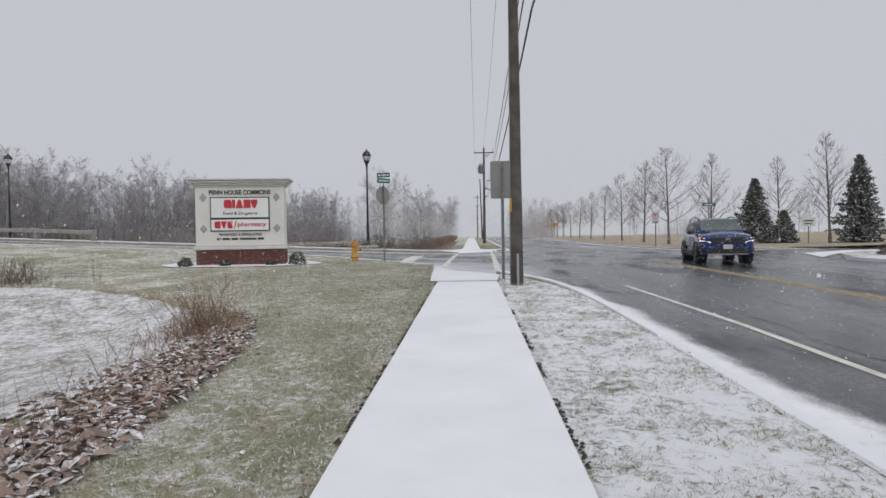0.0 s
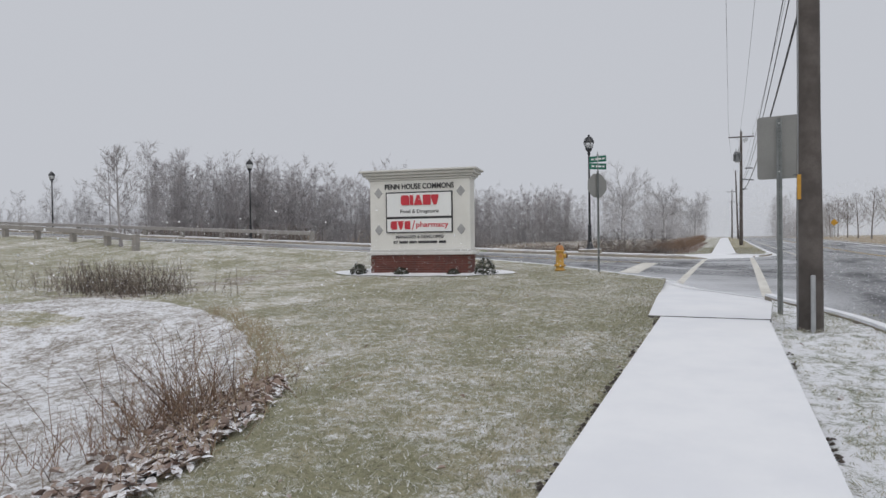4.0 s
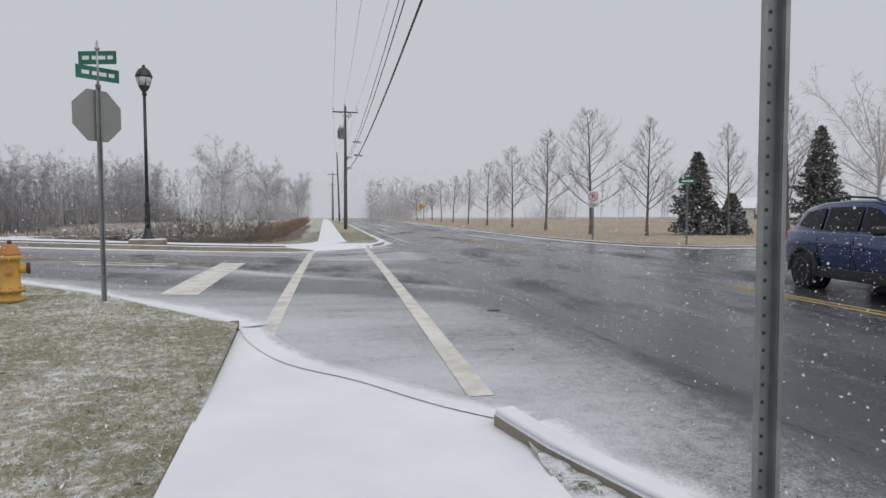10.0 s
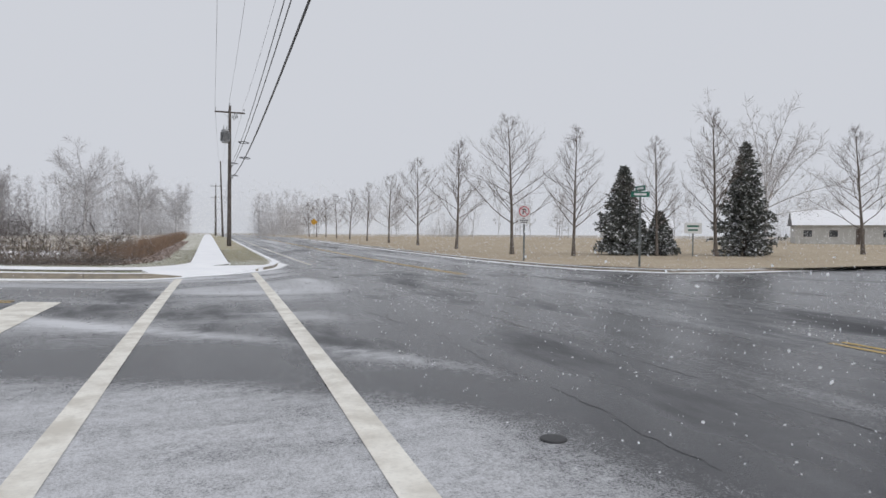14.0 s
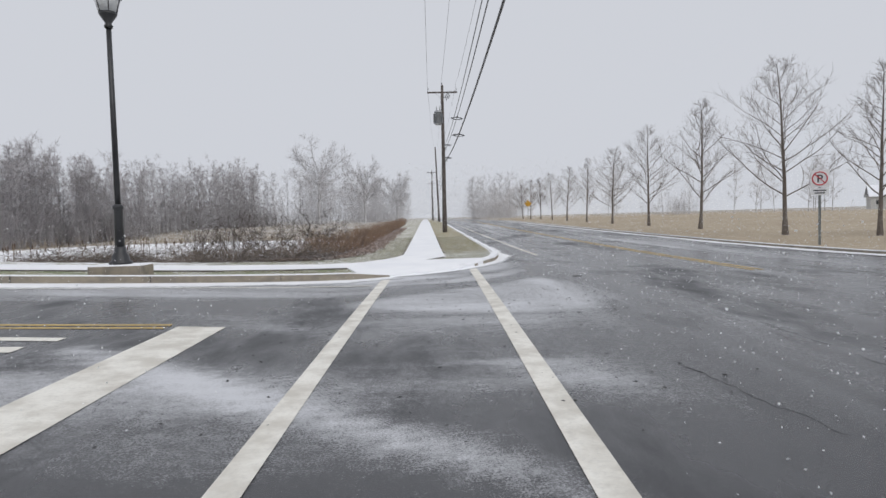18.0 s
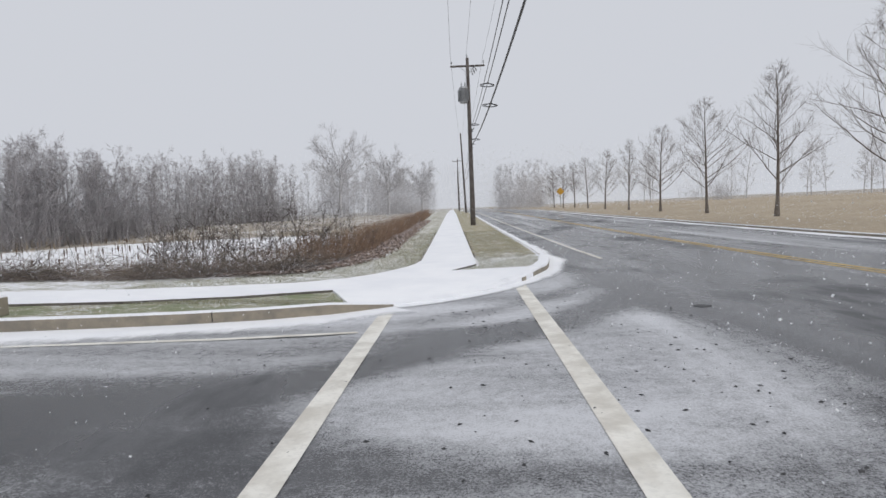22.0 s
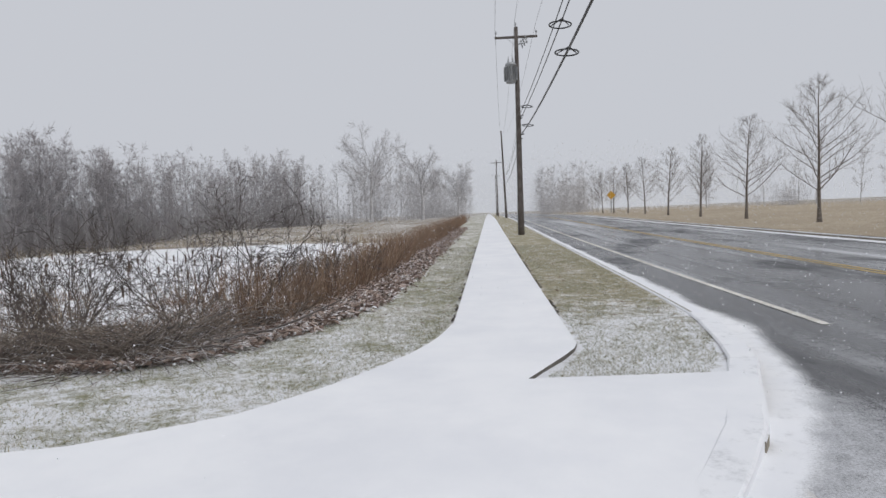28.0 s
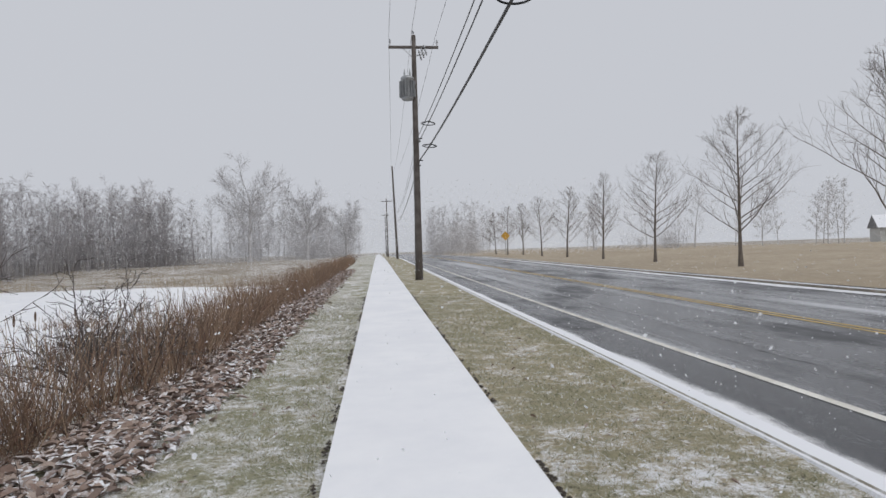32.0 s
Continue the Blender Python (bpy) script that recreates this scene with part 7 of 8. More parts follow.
def car_wash():
    gx, z0 = 35.5, land(35.5, 22) - 0.08
    root = thing("car_wash", pose(gx, 22.05, z0, 0, 0, -90), "stone car wash building with a cream gable and awning", "building")
    # local x runs to the south, local -y faces the road
    W = 2.72
    box("back_wall", (0, 3.6, 2.1), (2 * W, 0.3, 4.2), "stone", root, bevel=0.01)
    for sx in (-1, 1):
        box("pier", (sx * (W - 0.28), 0.25, 2.05), (0.56, 0.6, 4.1), "stone", root, "stone corner pier", bevel=0.02)
        box("side_wall", (sx * (W - 0.1), 2.1, 2.05), (0.2, 3.2, 4.1), "stone", root, bevel=0.01)
    box("front_wall", (0, 0.55, 1.6), (2 * W - 1.1, 0.2, 3.2), "stone", root, "stone front wall of the pay bay", bevel=0.01)
    box("soffit", (0, 0.2, 3.98), (2 * W + 0.2, 1.0, 0.24), "dark", root, "dark timber soffit", bevel=0.02)
    slab("awning", [(-2.02, 3.28), (2.02, 3.28), (1.95, 3.86), (-1.95, 3.86)], 0.12, "blue_white", root, "pale blue awning with snow", m=Matrix.Translation((0, 0.05, 0)) @ pose(0, 0, 0, 0), bevel=0.02)
    slab("awning_top", [(-1.97, 3.62), (1.97, 3.62), (1.95, 3.87), (-1.95, 3.87)], 0.03, "awning_blue", root, "bare blue top of the awning", m=Matrix.Translation((0, -0.035, 0)))
    sb = box("sign_band", (0, -0.02, 3.12), (4.1, 0.1, 0.26), "ink", root, "black sign band", bevel=0.01)
    words("lettering", "UNIVERSITY CAR WASH", 0.27, "white_sign", root, -0.1, -0.078, 3.03, 3.3, 0.006, 0.005)
    for k, (x, w, mt) in enumerate(((-1.78, 0.5, "yellow_box"), (-1.18, 0.5, "navy"), (-0.52, 0.6, "white_sign"), (-0.02, 0.22, "dark"), (0.48, 0.44, "blue_box"), (1.08, 0.54, "metal"), (1.72, 0.54, "navy"))):
        h = 0.95 if k not in (2, 3, 4) else 0.72
        p = box("poster", (x, 0.42, 1.95 - (0.95 - h) / 2), (w, 0.08, h), mt, root, "", bevel=0.01)
        if mt in ("navy", "metal", "white_sign"):
            for q in range(3):
                box("text_bar", (x, 0.375, 2.2 - 0.22 * q - (0.95 - h) / 2), (w * 0.66, 0.01, 0.08), "yellow_box" if q == 1 else ("white_sign" if mt != "white_sign" else "blue_box"), p, "", bevel=0)
        if mt == "yellow_box":
            slab("emblem", [(0, 1.7), (0.14, 1.95), (0, 2.2), (-0.14, 1.95)], 0.01, "green_sign", p, "green emblem", m=Matrix.Translation((x, 0.37, 0)))
    # gable of lapped boards
    eave, apex, reach = 4.12, 6.62, W + 0.5
    for k in range(13):
        z = eave + 0.02 + k * 0.18
        lo_, hi_ = ((apex - q - 0.04) / (apex - eave) * reach - 0.05 for q in (z, z + 0.18))
        if hi_ > 0.05:
            slab("siding_board", [(-lo_, z), (lo_, z), (hi_, z + 0.185), (-hi_, z + 0.185)], 0.03, "siding", root, "", m=Matrix.Translation((0, 0.1 - 0.0005 * k, 0)) @ pose(0, 0, z, -11) @ Matrix.Translation((0, 0, -z)))
    for sx in (-1, 1):
        ang = math.atan2(apex - eave, reach)
        ln = math.hypot(apex - eave, reach)
        c = Vector((sx * reach / 2, 2.0, (eave + apex) / 2 + 0.08))
        box("roof_slope", c, (ln + 0.1, 4.6, 0.14), "roof", root, "snow-covered roof slope", bevel=0.01, m=pose(0, 0, 0, 0, sx * math.degrees(ang)))
        box("bargeboard", (sx * reach / 2, -0.34, (eave + apex) / 2), (ln, 0.06, 0.24), "siding", root, "cream bargeboard", bevel=0.01, m=pose(0, 0, 0, 0, sx * math.degrees(ang)))
        box("eave_return", (sx * (W - 0.1), 0.0, eave + 0.02), (1.3, 0.7, 0.16), "trim_grey", root, "eave return with gutter", bevel=0.02)
    # long wash hall behind with its big snowy roof
    hall = thing("wash_hall", pose(gx, 22.05, z0, 0, 0, -90), "long wash hall with a broad snow-covered roof", "building")
    box("roof_slope", (8.9, 3.75, 5.85), (15.2, 7.05, 0.18), "roof", hall, "broad snowy roof slope", bevel=0.01, m=pose(0, 0, 0, 33))
    box("roof_slope", (8.9, 9.6, 5.85), (15.2, 7.05, 0.18), "roof", hall, "broad snowy roof slope", bevel=0.01, m=pose(0, 0, 0, -33))
    box("ridge", (8.9, 6.68, 7.82), (15.2, 0.2, 0.1), "dark", hall, bevel=0.01)
    box("fascia", (9.6, 0.7, 3.95), (14.0, 0.12, 0.34), "dark", hall, "dark fascia beam", bevel=0.01)
    for x in (7.0, 11.0, 15.0):
        box("column", (x, 0.9, 1.95), (0.3, 0.3, 3.9), "stone", hall, "stone column", bevel=0.02)
    for k in range(9):
        x = 3.2 + k * 1.7
        box("rafter_tail", (x, 0.82, 3.72), (0.1, 0.9, 0.14), "dark", hall, "", bevel=0.01)
    for x in (3.2, 9.6, 16.0):
        box("rear_post", (x, 11.2, 1.95), (0.25, 0.25, 3.9), "house_wall", hall, "pale rear post", bevel=0.01)
    for k in range(28):
        box("board", (3.0 + k * 0.5, 8.0, 0.85), (0.494, 0.05, 1.7), "fence_wood", hall, "", bevel=0.004)
    box("roof_unit", (-1.1, 2.6, 6.2), (0.7, 0.7, 0.8), "metal", root, "metal roof vent box", bevel=0.02)


car_wash()


def house(x, y, turn, w, d, h, wall, label):
    root = thing("house", spot(x, y, -0.1, turn), label, "house", "houses beyond the field")
    box("wall", (0, 0, h / 2), (w, d, h), wall, root, bevel=0.02)
    rise = d * 0.26
    bm = bmesh.new()
    pr = [(-d / 2 - 0.5, h - 0.1), (d / 2 + 0.5, h - 0.1), (0, h + rise)]
    lo = [bm.verts.new((-w / 2 - 0.4, u, v)) for u, v in pr]
    hi = [bm.verts.new((w / 2 + 0.4, u, v)) for u, v in pr]
    for k in range(3):
        q = (k + 1) % 3
        bm.faces.new((lo[k], lo[q], hi[q], hi[k]))
    bm.faces.new(lo[::-1])
    bm.faces.new(hi)
    bmesh.ops.recalc_face_normals(bm, faces=bm.faces)
    part("roof", bm, "roof", root, "low roof white with snow")
    n = max(3, int(w / 2.6))
    for k in range(n):
        xx = -w / 2 + w * (k + 0.5) / n
        if k == n // 2:
            box("door", (xx, -d / 2 - 0.02, 1.05), (0.95, 0.06, 2.1), "dark", root, bevel=0.01)
        else:
            win = box("window", (xx, -d / 2 - 0.02, h * 0.55), (1.2, 0.06, 1.1), "trim_grey", root, bevel=0.01)
            box("pane", (xx, -d / 2 - 0.06, h * 0.55), (1.0, 0.02, 0.9), "window_dark", win, bevel=0)


house(95, 72, -52, 15, 8, 2.7, "house_wall", "long low pale house with a snowy roof beyond the field")
house(82, 84, -45, 12, 8, 2.7, "house_wall", "low pale house with a snowy roof beyond the field")
house(112, 49, -66, 20, 9, 2.7, "house_brick", "long low brick house with a snowy roof")
house(98, 150, -30, 16, 9, 2.7, "house_wall", "pale house half lost in the snowfall")

# ---- the blue car on the road ----
MAT.update(
    car_paint=plain("deep_blue_car_paint", (0.006, 0.026, 0.13), (0.008, 0.030, 0.15), 3, 0.26, metal=0.5, bump=0.0, coat=0.8),
    trim_black=plain("black_plastic_trim", (0.018, 0.018, 0.02), (0.03, 0.03, 0.032), 9, 0.55),
    car_glass=plain("tinted_car_glass", (0.02, 0.024, 0.028), (0.03, 0.034, 0.038), 1, 0.06, bump=0.0),
    # pale base colour stands in for the sky mirrored in the windscreen
    windscreen=plain("pale_windscreen_glass", (0.24, 0.27, 0.255), (0.30, 0.325, 0.31), 1, 0.08, bump=0.0),
    tyre=plain("tyre_rubber", (0.015, 0.015, 0.016), (0.028, 0.028, 0.03), 14, 0.8),
    rim=plain("dark_alloy_rim", (0.11, 0.11, 0.115), (0.08, 0.08, 0.085), 9, 0.35, metal=0.7),
    plate=plain("number_plate", (0.60, 0.62, 0.60), (0.55, 0.56, 0.55), 4, 0.5, bump=0.0),
)
lamp_m, lamp_n, lamp_l, lamp_b = nodes_of("lit_headlight")
lamp_b.inputs["Base Color"].default_value = (0.9, 0.92, 0.9, 1)
lamp_b.inputs["Emission Color"].default_value = (1, 0.98, 0.92, 1)
lamp_b.inputs["Emission Strength"].default_value = 2.2
MAT["headlight"] = lamp_m
amb_m, amb_n, amb_l, amb_b = nodes_of("lit_amber_marker")
amb_b.inputs["Base Color"].default_value = (0.9, 0.45, 0.05, 1)
amb_b.inputs["Emission Color"].default_value = (1, 0.5, 0.05, 1)
amb_b.inputs["Emission Strength"].default_value = 1.2
MAT["amber"] = amb_m
MAT["tail_red"] = plain("red_tail_lamp", (0.40, 0.01, 0.015), (0.32, 0.01, 0.015), 4, 0.25, bump=0.0)


def loft(name, stations, material, parent, label=""):
    """A closed skin over cross-sections, each a list of (y, z) at its x, mirrored left and right."""
    bm = bmesh.new()
    rings = []
    for x, half in stations:
        pts = [(x, y, z) for y, z in half] + [(x, -y, z) for y, z in half[::-1] if abs(y) > 1e-4]
        rings.append([bm.verts.new(p) for p in pts])
    n = len(rings[0])
    for a, b in zip(rings[:-1], rings[1:]):
        for k in range(n):
            f = bm.faces.new((a[k], a[(k + 1) % n], b[(k + 1) % n], b[k]))
            f.smooth = True
    bm.faces.new(rings[0][::-1])
    bm.faces.new(rings[-1])
    bmesh.ops.recalc_face_normals(bm, faces=bm.faces)
    return part(name, bm, material, parent, label)


def blue_car():
    cxx, cyy = 9.62, 25.2
    root = thing("car", pose(cxx, cyy, land(cxx, cyy) - ROAD_DROP + 0.004, 0, 0, -90 - 10), "dark blue sport utility car with lit headlights on the wet road", "car")
    S = []
    for x, sill, mid, belt, zb, zm, zt, crown in ((-2.24, 0.72, 0.78, 0.72, 0.52, 0.74, 1.02, 0.0), (-2.19, 0.84, 0.88, 0.82, 0.38, 0.76, 1.12, 0.01), (-2.02, 0.90, 0.93, 0.88, 0.33, 0.76, 1.14, 0.02), (-1.42, 0.94, 0.955, 0.90, 0.31, 0.74, 1.14, 0.02), (-0.9, 0.90, 0.935, 0.90, 0.30, 0.72, 1.13, 0.02), (0.0, 0.90, 0.93, 0.89, 0.29, 0.70, 1.12, 0.02), (0.9, 0.90, 0.93, 0.88, 0.29, 0.70, 1.11, 0.05), (1.4, 0.94, 0.95, 0.86, 0.30, 0.72, 1.10, 0.07), (1.8, 0.92, 0.935, 0.83, 0.32, 0.70, 1.07, 0.07), (2.05, 0.88, 0.905, 0.79, 0.32, 0.68, 1.03, 0.05), (2.2, 0.80, 0.85, 0.72, 0.34, 0.66, 0.98, 0.03), (2.27, 0.70, 0.76, 0.64, 0.40, 0.62, 0.90, 0.01)):
        S.append((x, [(0, zb), (sill - 0.06, zb), (sill, zb + 0.07), (mid - 0.025, zm - 0.12), (mid, zm), (mid - 0.005, zm + 0.13), (belt + 0.03, zt - 0.07), (belt + 0.005, zt - 0.025), (belt - 0.06, zt), (belt * 0.5, zt + crown), (0, zt + crown * 1.3)]))
    loft("body", S, "car_paint", root, "deep blue painted body")
    G = []
    for x, low, top, zl, zt in ((-2.12, 0.80, 0.66, 1.10, 1.16), (-1.95, 0.85, 0.68, 1.11, 1.40), (-1.72, 0.87, 0.70, 1.11, 1.57), (-1.2, 0.88, 0.71, 1.11, 1.66), (-0.4, 0.88, 0.71, 1.10, 1.69), (0.25, 0.87, 0.70, 1.09, 1.66), (0.5, 0.86, 0.68, 1.09, 1.59), (1.3, 0.82, 0.72, 1.08, 1.16)):
        G.append((x, [(0, zl - 0.05), (low, zl - 0.05), (low, zl), (top + 0.03, zt - 0.07), (top - 0.06, zt - 0.005), (top * 0.5, zt + 0.02), (0, zt + 0.025)]))
    loft("cabin", G, "car_paint", root, "blue roof and pillars")

    def pane(name, pts, material, label=""):
        bm = bmesh.new()
        bm.faces.new([bm.verts.new(p) for p in pts])
        got = bmesh.ops.solidify(bm, geom=bm.faces[:], thickness=0.012)
        bmesh.ops.recalc_face_normals(bm, faces=bm.faces)
        return part(name, bm, material, root, label)

    for sy in (-1, 1):
        def sd(x, t):
            lo = np.interp(x, (-2.22, -2.0, -1.72, -1.2, -0.4, 0.25, 0.5, 1.3), (0.80, 0.86, 0.88, 0.89, 0.89, 0.88, 0.87, 0.82))
            tp = np.interp(x, (-2.22, -2.0, -1.72, -1.2, -0.4, 0.25, 0.5, 1.3), (0.69, 0.71, 0.73, 0.74, 0.74, 0.73, 0.71, 0.75))
            zl = 1.12
            zt = np.interp(x, (-2.22, -2.0, -1.72, -1.2, -0.4, 0.25, 0.5, 1.3), (1.12, 1.30, 1.50, 1.59, 1.62, 1.59, 1.52, 1.10))
            return (x, sy * (lo + (tp - lo) * t + 0.012), zl + (zt - zl) * t)
        pane("side_window", [sd(0.98, 0.05), sd(0.15, 0.04), sd(0.15, 0.93), sd(0.42, 0.93)], "car_glass", "tinted front side window")
        pane("side_window", [sd(0.08, 0.04), sd(-0.85, 0.04), sd(-0.85, 0.93), sd(0.08, 0.93)], "car_glass", "tinted rear side window")
        pane("side_window", [sd(-0.95, 0.05), sd(-1.75, 0.28), sd(-1.55, 0.9), sd(-0.95, 0.93)], "car_glass", "tinted quarter window")
        rail = [(-1.75, sy * 0.66, 1.60, 0.018), (-1.5, sy * 0.665, 1.69, 0.02), (-0.4, sy * 0.67, 1.745, 0.02), (0.2, sy * 0.66, 1.71, 0.02), (0.4, sy * 0.65, 1.63, 0.016)]
        raw("roof_rail", *tubes([rail], 6), "trim_black", root, "black roof rail", smooth=True)
        mir = box("mirror", (0.80, sy * 1.01, 1.16), (0.16, 0.24, 0.15), "trim_black", root, "black door mirror", bevel=0.04)
        box("sill_trim", (0, sy * 0.91, 0.37), (2.1, 0.06, 0.20), "trim_black", root, "black sill trim", bevel=0.02)
        for x in (0.62, -0.38):
            box("door_handle", (x - 0.45, sy * 0.955, 0.86), (0.2, 0.03, 0.04), "car_paint", root, bevel=0.012)
        for x in (0.98, 0.0, -0.98):
            box("door_gap", (x, sy * 0.948, 0.72), (0.008, 0.012, 0.56), "trim_black", root, bevel=0)
        # headlamp, running light, amber marker
        hl_ = box("headlight", (2.10, sy * 0.73, 0.90), (0.16, 0.32, 0.10), "trim_black", root, "dark headlight housing", bevel=0.03, m=pose(0, 0, 0, 0, 0, -sy * 8))
        box("lens", (2.19, sy * 0.66, 0.91), (0.05, 0.10, 0.05), "headlight", hl_, "lit white lens", bevel=0.012, m=pose(0, 0, 0, 0, 0, -sy * 8))
        box("lens", (2.16, sy * 0.78, 0.91), (0.05, 0.07, 0.05), "headlight", hl_, "lit white lens", bevel=0.012, m=pose(0, 0, 0, 0, 0, -sy * 8))
        box("amber_marker", (2.02, sy * 0.875, 0.925), (0.13, 0.05, 0.065), "amber", root, "lit amber corner marker", bevel=0.015, m=pose(0, 0, 0, 0, 0, -sy * 6))
        strip = [(2.06, sy * 0.905, 0.845, 0.012), (2.20, sy * 0.80, 0.835, 0.013), (2.275, sy * 0.64, 0.82, 0.013), (2.30, sy * 0.58, 0.76, 0.008)]
        raw("running_light", *tubes([strip], 6), "headlight", root, "thin lit running light", smooth=True)
        box("tail_light", (-2.16, sy * 0.78, 1.0), (0.12, 0.2, 0.16), "tail_red", root, "red tail lamp", bevel=0.02)
        box("fog_grille", (2.20, sy * 0.66, 0.47), (0.1, 0.3, 0.12), "trim_black", root, bevel=0.03)
        box("bumper_cladding", (2.12, sy * 0.76, 0.375), (0.26, 0.26, 0.09), "trim_black", root, bevel=0.03)
    pane("windscreen", [(1.25, 0.72, 1.225), (1.25, -0.72, 1.225), (0.52, -0.64, 1.64), (0.52, 0.64, 1.64)], "windscreen", "pale reflecting windscreen")
    pane("rear_window", [(-2.11, 0.62, 1.19), (-1.76, 0.58, 1.57), (-1.76, -0.58, 1.57), (-2.11, -0.62, 1.19)], "car_glass", "tinted rear window")
    box("grille", (2.225, 0, 0.85), (0.125, 1.22, 0.25), "trim_black", root, "black mesh grille", bevel=0.04)
    for k in range(11):
        box("grille_bar", (2.29, -0.5 + k * 0.1, 0.85), (0.012, 0.014, 0.19), "rim", root, bevel=0.002)
    box("lower_intake", (2.235, 0, 0.50), (0.105, 1.24, 0.20), "trim_black", root, "black lower intake", bevel=0.02)
    box("skid_plate", (2.24, 0, 0.36), (0.1, 1.35, 0.045), "metal", root, "silver skid plate", bevel=0.015)
    box("bumper_lip", (2.22, 0, 0.40), (0.12, 1.5, 0.05), "trim_black", root, bevel=0.02)
    box("number_plate", (2.30, 0, 0.625), (0.015, 0.31, 0.16), "plate", root, "number plate", bevel=0.004)
    box("badge", (2.293, 0, 0.90), (0.02, 0.15, 0.06), "metal", root, "small oval badge", bevel=0.02)
    for wx in (-1.42, 1.40):
        for sy in (-1, 1):
            arch = [(wx + 0.425 * math.cos(a), sy * 0.925, 0.36 + 0.42 * math.sin(a), 0.07) for a in np.linspace(-0.12, math.pi + 0.12, 22)]
            raw("wheel_arch", *tubes([arch], 6), "trim_black", root, "black arch trim", smooth=True)
            rod("arch_well", (wx, sy * 0.60, 0.37), (wx, sy * 0.946, 0.37), 0.395, "trim_black", root, seg=24)
            wh = thing("wheel", Matrix.Identity(4), "", "")
            for key in ("label", "category"):
                if key in wh:
                    del wh[key]
            wh.parent = root
            wh.location = (wx, sy * 0.82, 0.36)
            prof = [(0.245, -0.115), (0.335, -0.115), (0.358, -0.085), (0.362, 0.0), (0.358, 0.085), (0.335, 0.115), (0.245, 0.115)]
            tyre = lathe("tyre", prof, "tyre", wh, "black tyre", seg=28)
            tyre.rotation_euler = (radians(90), 0, 0)
            tyre.location = (0, sy * 0.04, 0)
            rim = lathe("rim", [(0.25, 0.02), (0.25, 0.10), (0.225, 0.105), (0.21, 0.05), (0.05, 0.045)], "rim", wh, "dark alloy rim", seg=28)
            rim.rotation_euler = (radians(-90 * sy), 0, 0)
            rim.location = (0, sy * 0.055, 0)
            for k in range(5):
                a = k * 2 * math.pi / 5
                sp = bmesh.new()
                for off in (-0.16, 0.16):
                    add_rod(sp, (0.04 * math.cos(a), sy * 0.125, 0.04 * math.sin(a)), (0.235 * math.cos(a + off), sy * 0.15, 0.235 * math.sin(a + off)), 0.022, 0.016, 5)
                part("spoke", sp, "rim", wh)


blue_car()

# ---- road details ----
mh = thing("valve_cover", pose(2.24, 25.1, land(2.24, 25.1) - ROAD_DROP - 0.004), "dark iron valve cover in the asphalt", "manhole cover")
lathe("lid", [(0.095, 0), (0.095, 0.010), (0.08, 0.013)], "tar", mh, seg=18)
for cx_, cy_ in ((3.62, 40.3),):
    vc = thing("valve_cover", pose(cx_, cy_, land(cx_, cy_) - ROAD_DROP - 0.004), "small dark valve cover sunk in the asphalt", "manhole cover")
    lathe("lid", [(0.12, 0), (0.12, 0.008), (0.10, 0.011)], "tar", vc, seg=18)
rngc = np.random.default_rng(610)
verts, faces = [], []
for _ in range(520):
    x, y = rngc.uniform(-2.0, 3.4), 30.0 + 11.5 * rngc.random()
    if rngc.random() > 0.35 and not (0.2 < x < 3.3 and y > 35.0):
        continue
    r, z = rngc.uniform(0.006, 0.022), land(x, y) - ROAD_DROP
    k = len(verts)
    a = rngc.random() * 6.28
    ca, sa = math.cos(a), math.sin(a)
    for u, v, h in ((1.5, 0.1, 0.0), (-0.2, 0.8, 0.0), (-1.3, -0.2, 0.0), (0.1, -0.8, 0.0), (0.0, 0.1, 0.55)):
        verts.append((x + r * (u * ca - v * sa), y + r * (u * sa + v * ca), z + r * h + 0.002))
    faces += [(k, k + 1, k + 4), (k + 1, k + 2, k + 4), (k + 2, k + 3, k + 4), (k + 3, k, k + 4)]
tagged(raw("road_crumbs", verts, faces, "tar"), "dark crumbs of slush and grit on the road", "grit", kind="stuff")
# contraction joints in the far kerb of the side road
kj = thing("kerb_joints", spot(-7.2, 39.2), "thin dark joints across the concrete kerb", "kerb joint")
tagged(kj, kind="structure")
KJ = resample([tuple(p) for p in KERB_N[KERB_N[:, 0] > -30]], 12)
tN = np.gradient(KJ[:, :2], axis=0)
for p, t_ in list(zip(KJ, tN))[1:-1]:
    z = land(p[0], p[1])
    q = box("joint", (p[0] + 7.2, p[1] - 39.2, z - land(-7.2, 39.2) - 0.05), (0.012, 0.02, 0.17), "tar", kj, bevel=0, m=pose(0, 0, 0, 0, 0, math.degrees(math.atan2(t_[1], t_[0]))))
seams = [[(4.75, -38), (4.7, 8), (4.6, 20), (4.5, 26.1), (4.48, 28.2), (4.36, 30.6), (4.45, 35), (4.7, 42), (5.2, 54), (5.6, 80)], [(3.4, 16.5), (3.05, 19.5), (2.9, 22.0), (2.93, 24.0), (2.9, 27.4), (2.95, 29.3), (2.5, 32.0)]]
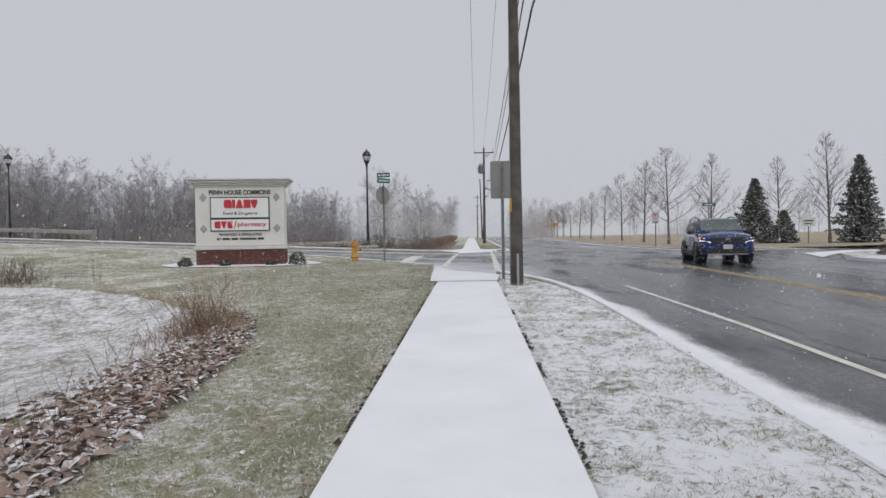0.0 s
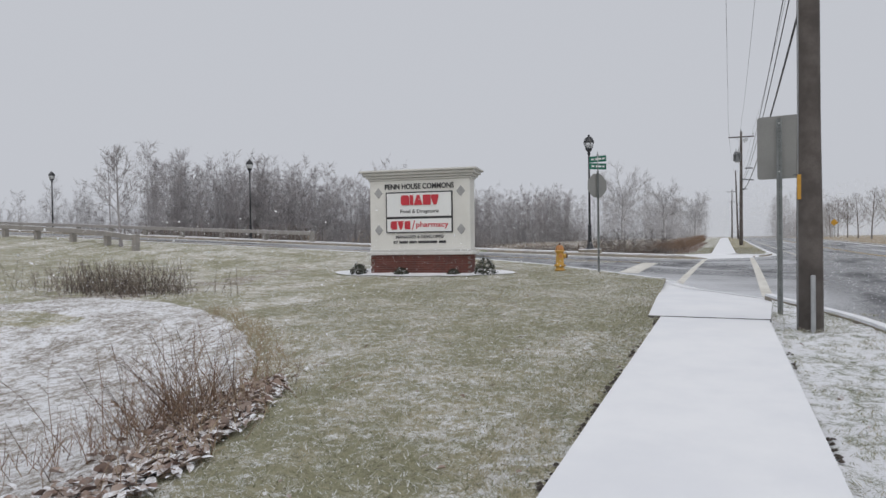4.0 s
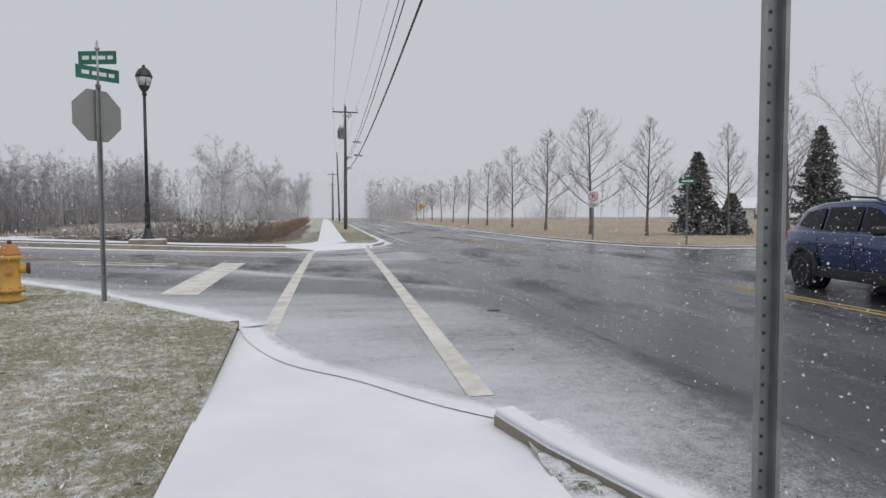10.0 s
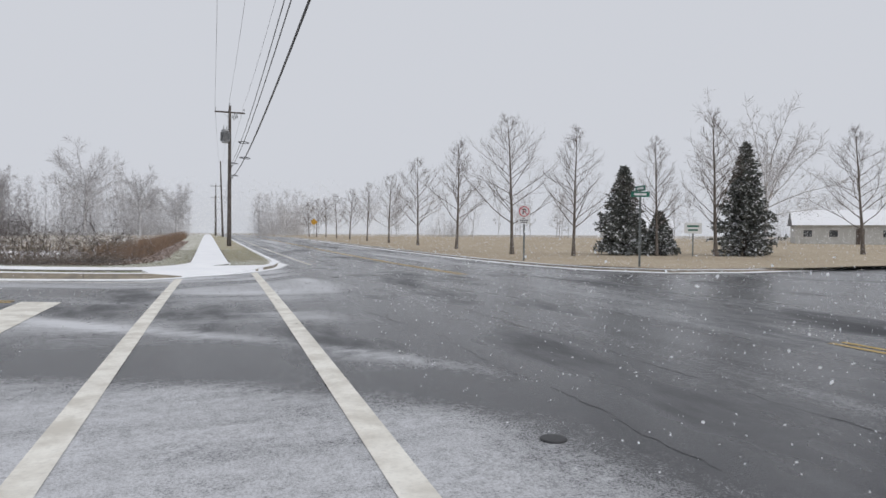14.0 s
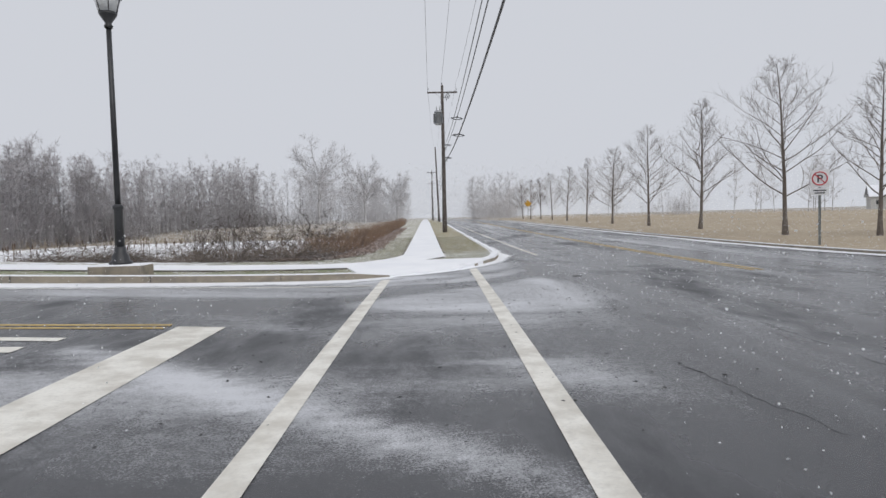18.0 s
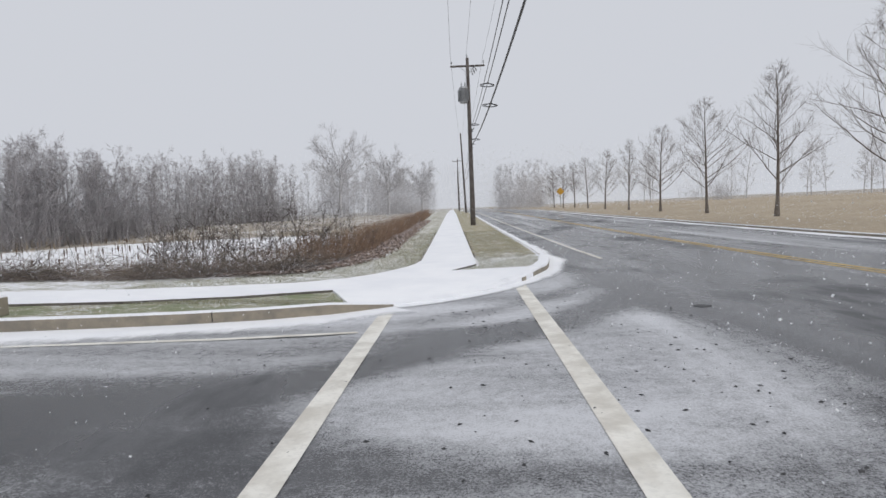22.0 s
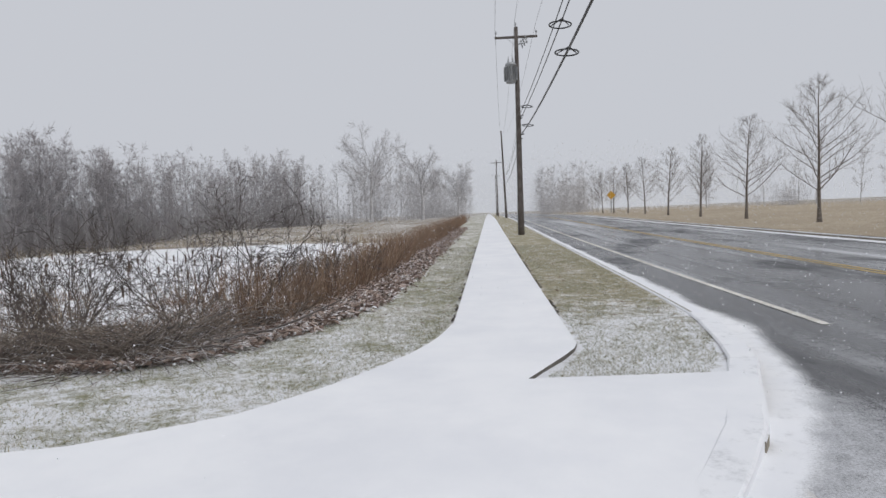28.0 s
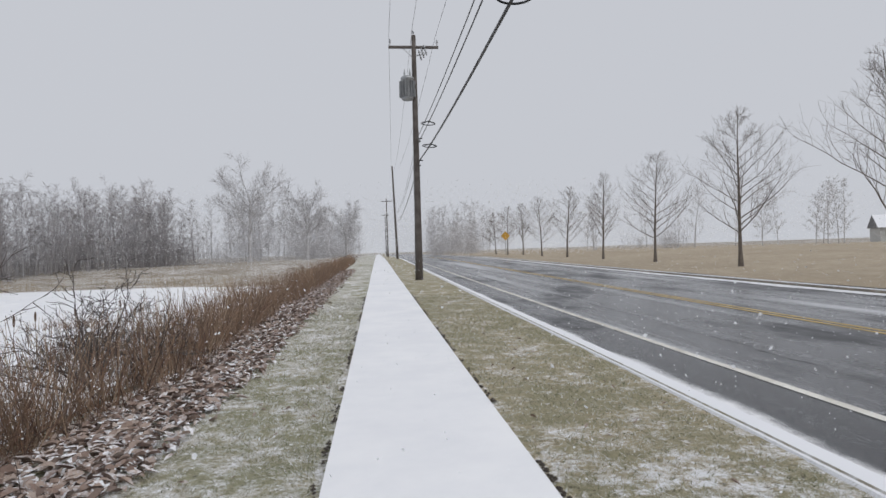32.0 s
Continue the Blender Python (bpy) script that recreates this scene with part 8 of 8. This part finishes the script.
for line in seams:
    p = rounded(line, 900)
    paths, run = [], []
    for x, y in p:
        r = 0.016 + 0.034 * noise.noise((x * 2.0, y * 1.6, 4)) + 0.012 * noise.noise((x * 2.0, y * 7.0, 9))
        if r > 0.006:
            run.append((x + 0.22 * noise.noise((x * 0.4, y * 0.55, 2)) + 0.07 * noise.noise((x * 3, y * 3.3, 2)) + 0.03 * noise.noise((x * 9, y * 9, 5)), y, land(x, y) - ROAD_DROP - 0.86 * r, r))
        else:
            paths += [run] if len(run) > 2 else []
            run = []
    paths += [run] if len(run) > 2 else []
    v, f = tubes(paths, 6)
    tagged(raw("road_seam", v, f, MAT["tar"], smooth=True), "dark tar seam wandering along the asphalt", "road seam", kind="structure")

# ---- falling snow ----


def flakes(name, n, box_lo, box_hi, size, label, seed, keep=None, sides=3):
    rng = np.random.default_rng(seed)
    P = rng.random((n, 3)) * (np.array(box_hi) - np.array(box_lo)) + np.array(box_lo)
    if keep is not None:
        P = P[keep(P)]
    n = len(P)
    a, b = rng.normal(0, 1, (n, 3)), rng.normal(0, 1, (n, 3))
    a /= np.linalg.norm(a, axis=1)[:, None]
    b -= a * np.sum(a * b, 1)[:, None]
    b /= np.linalg.norm(b, axis=1)[:, None]
    s = rng.uniform(*size, n)[:, None]
    turns = np.arange(sides) * 2 * math.pi / sides
    reach = rng.uniform(0.65, 1.1, (n, sides, 1)) if sides > 3 else 1.0
    V = (P[:, None] + (a[:, None] * np.cos(turns)[None, :, None] + 0.8 * b[:, None] * np.sin(turns)[None, :, None]) * s[:, None] * reach).reshape(-1, 3)
    me = bpy.data.meshes.new(name)
    me.vertices.add(sides * n)
    me.vertices.foreach_set("co", V.astype(np.float32).ravel())
    me.loops.add(sides * n)
    me.loops.foreach_set("vertex_index", np.arange(sides * n, dtype=np.int32))
    me.polygons.add(n)
    me.polygons.foreach_set("loop_start", np.arange(0, sides * n, sides, dtype=np.int32))
    me.update(calc_edges=True)
    return tagged(mesh_part(name, me, "flake"), label, "falling snow", kind="stuff")


def off_the_walk(P):
    away = np.maximum(np.abs(P[:, 0]) - 0.4, np.maximum(P[:, 1] - 46.5, -P[:, 1] - 0.5))
    return away > 1.0


flakes("falling_snow", 36000, (-12, -2, 0.15), (16, 60, 1.85), (0.005, 0.012), "white snowflakes falling over the road", 501, off_the_walk, 5)
flakes("falling_snow", 3600, (1.6, 15, 0.2), (8.5, 36, 1.65), (0.006, 0.012), "larger snowflakes drifting over the wet road", 502, off_the_walk, 5)
for k, (lo, hi, n, size) in enumerate((((-70, 120, 0.4), (60, 255, 10.5), 140000, (0.06, 0.088)), ((52, -5, 0.3), (128, 128, 8), 60000, (0.05, 0.08)))):
    flakes("snowfall", n, lo, hi, size, "dense snowfall hanging in the distance", 510 + k)
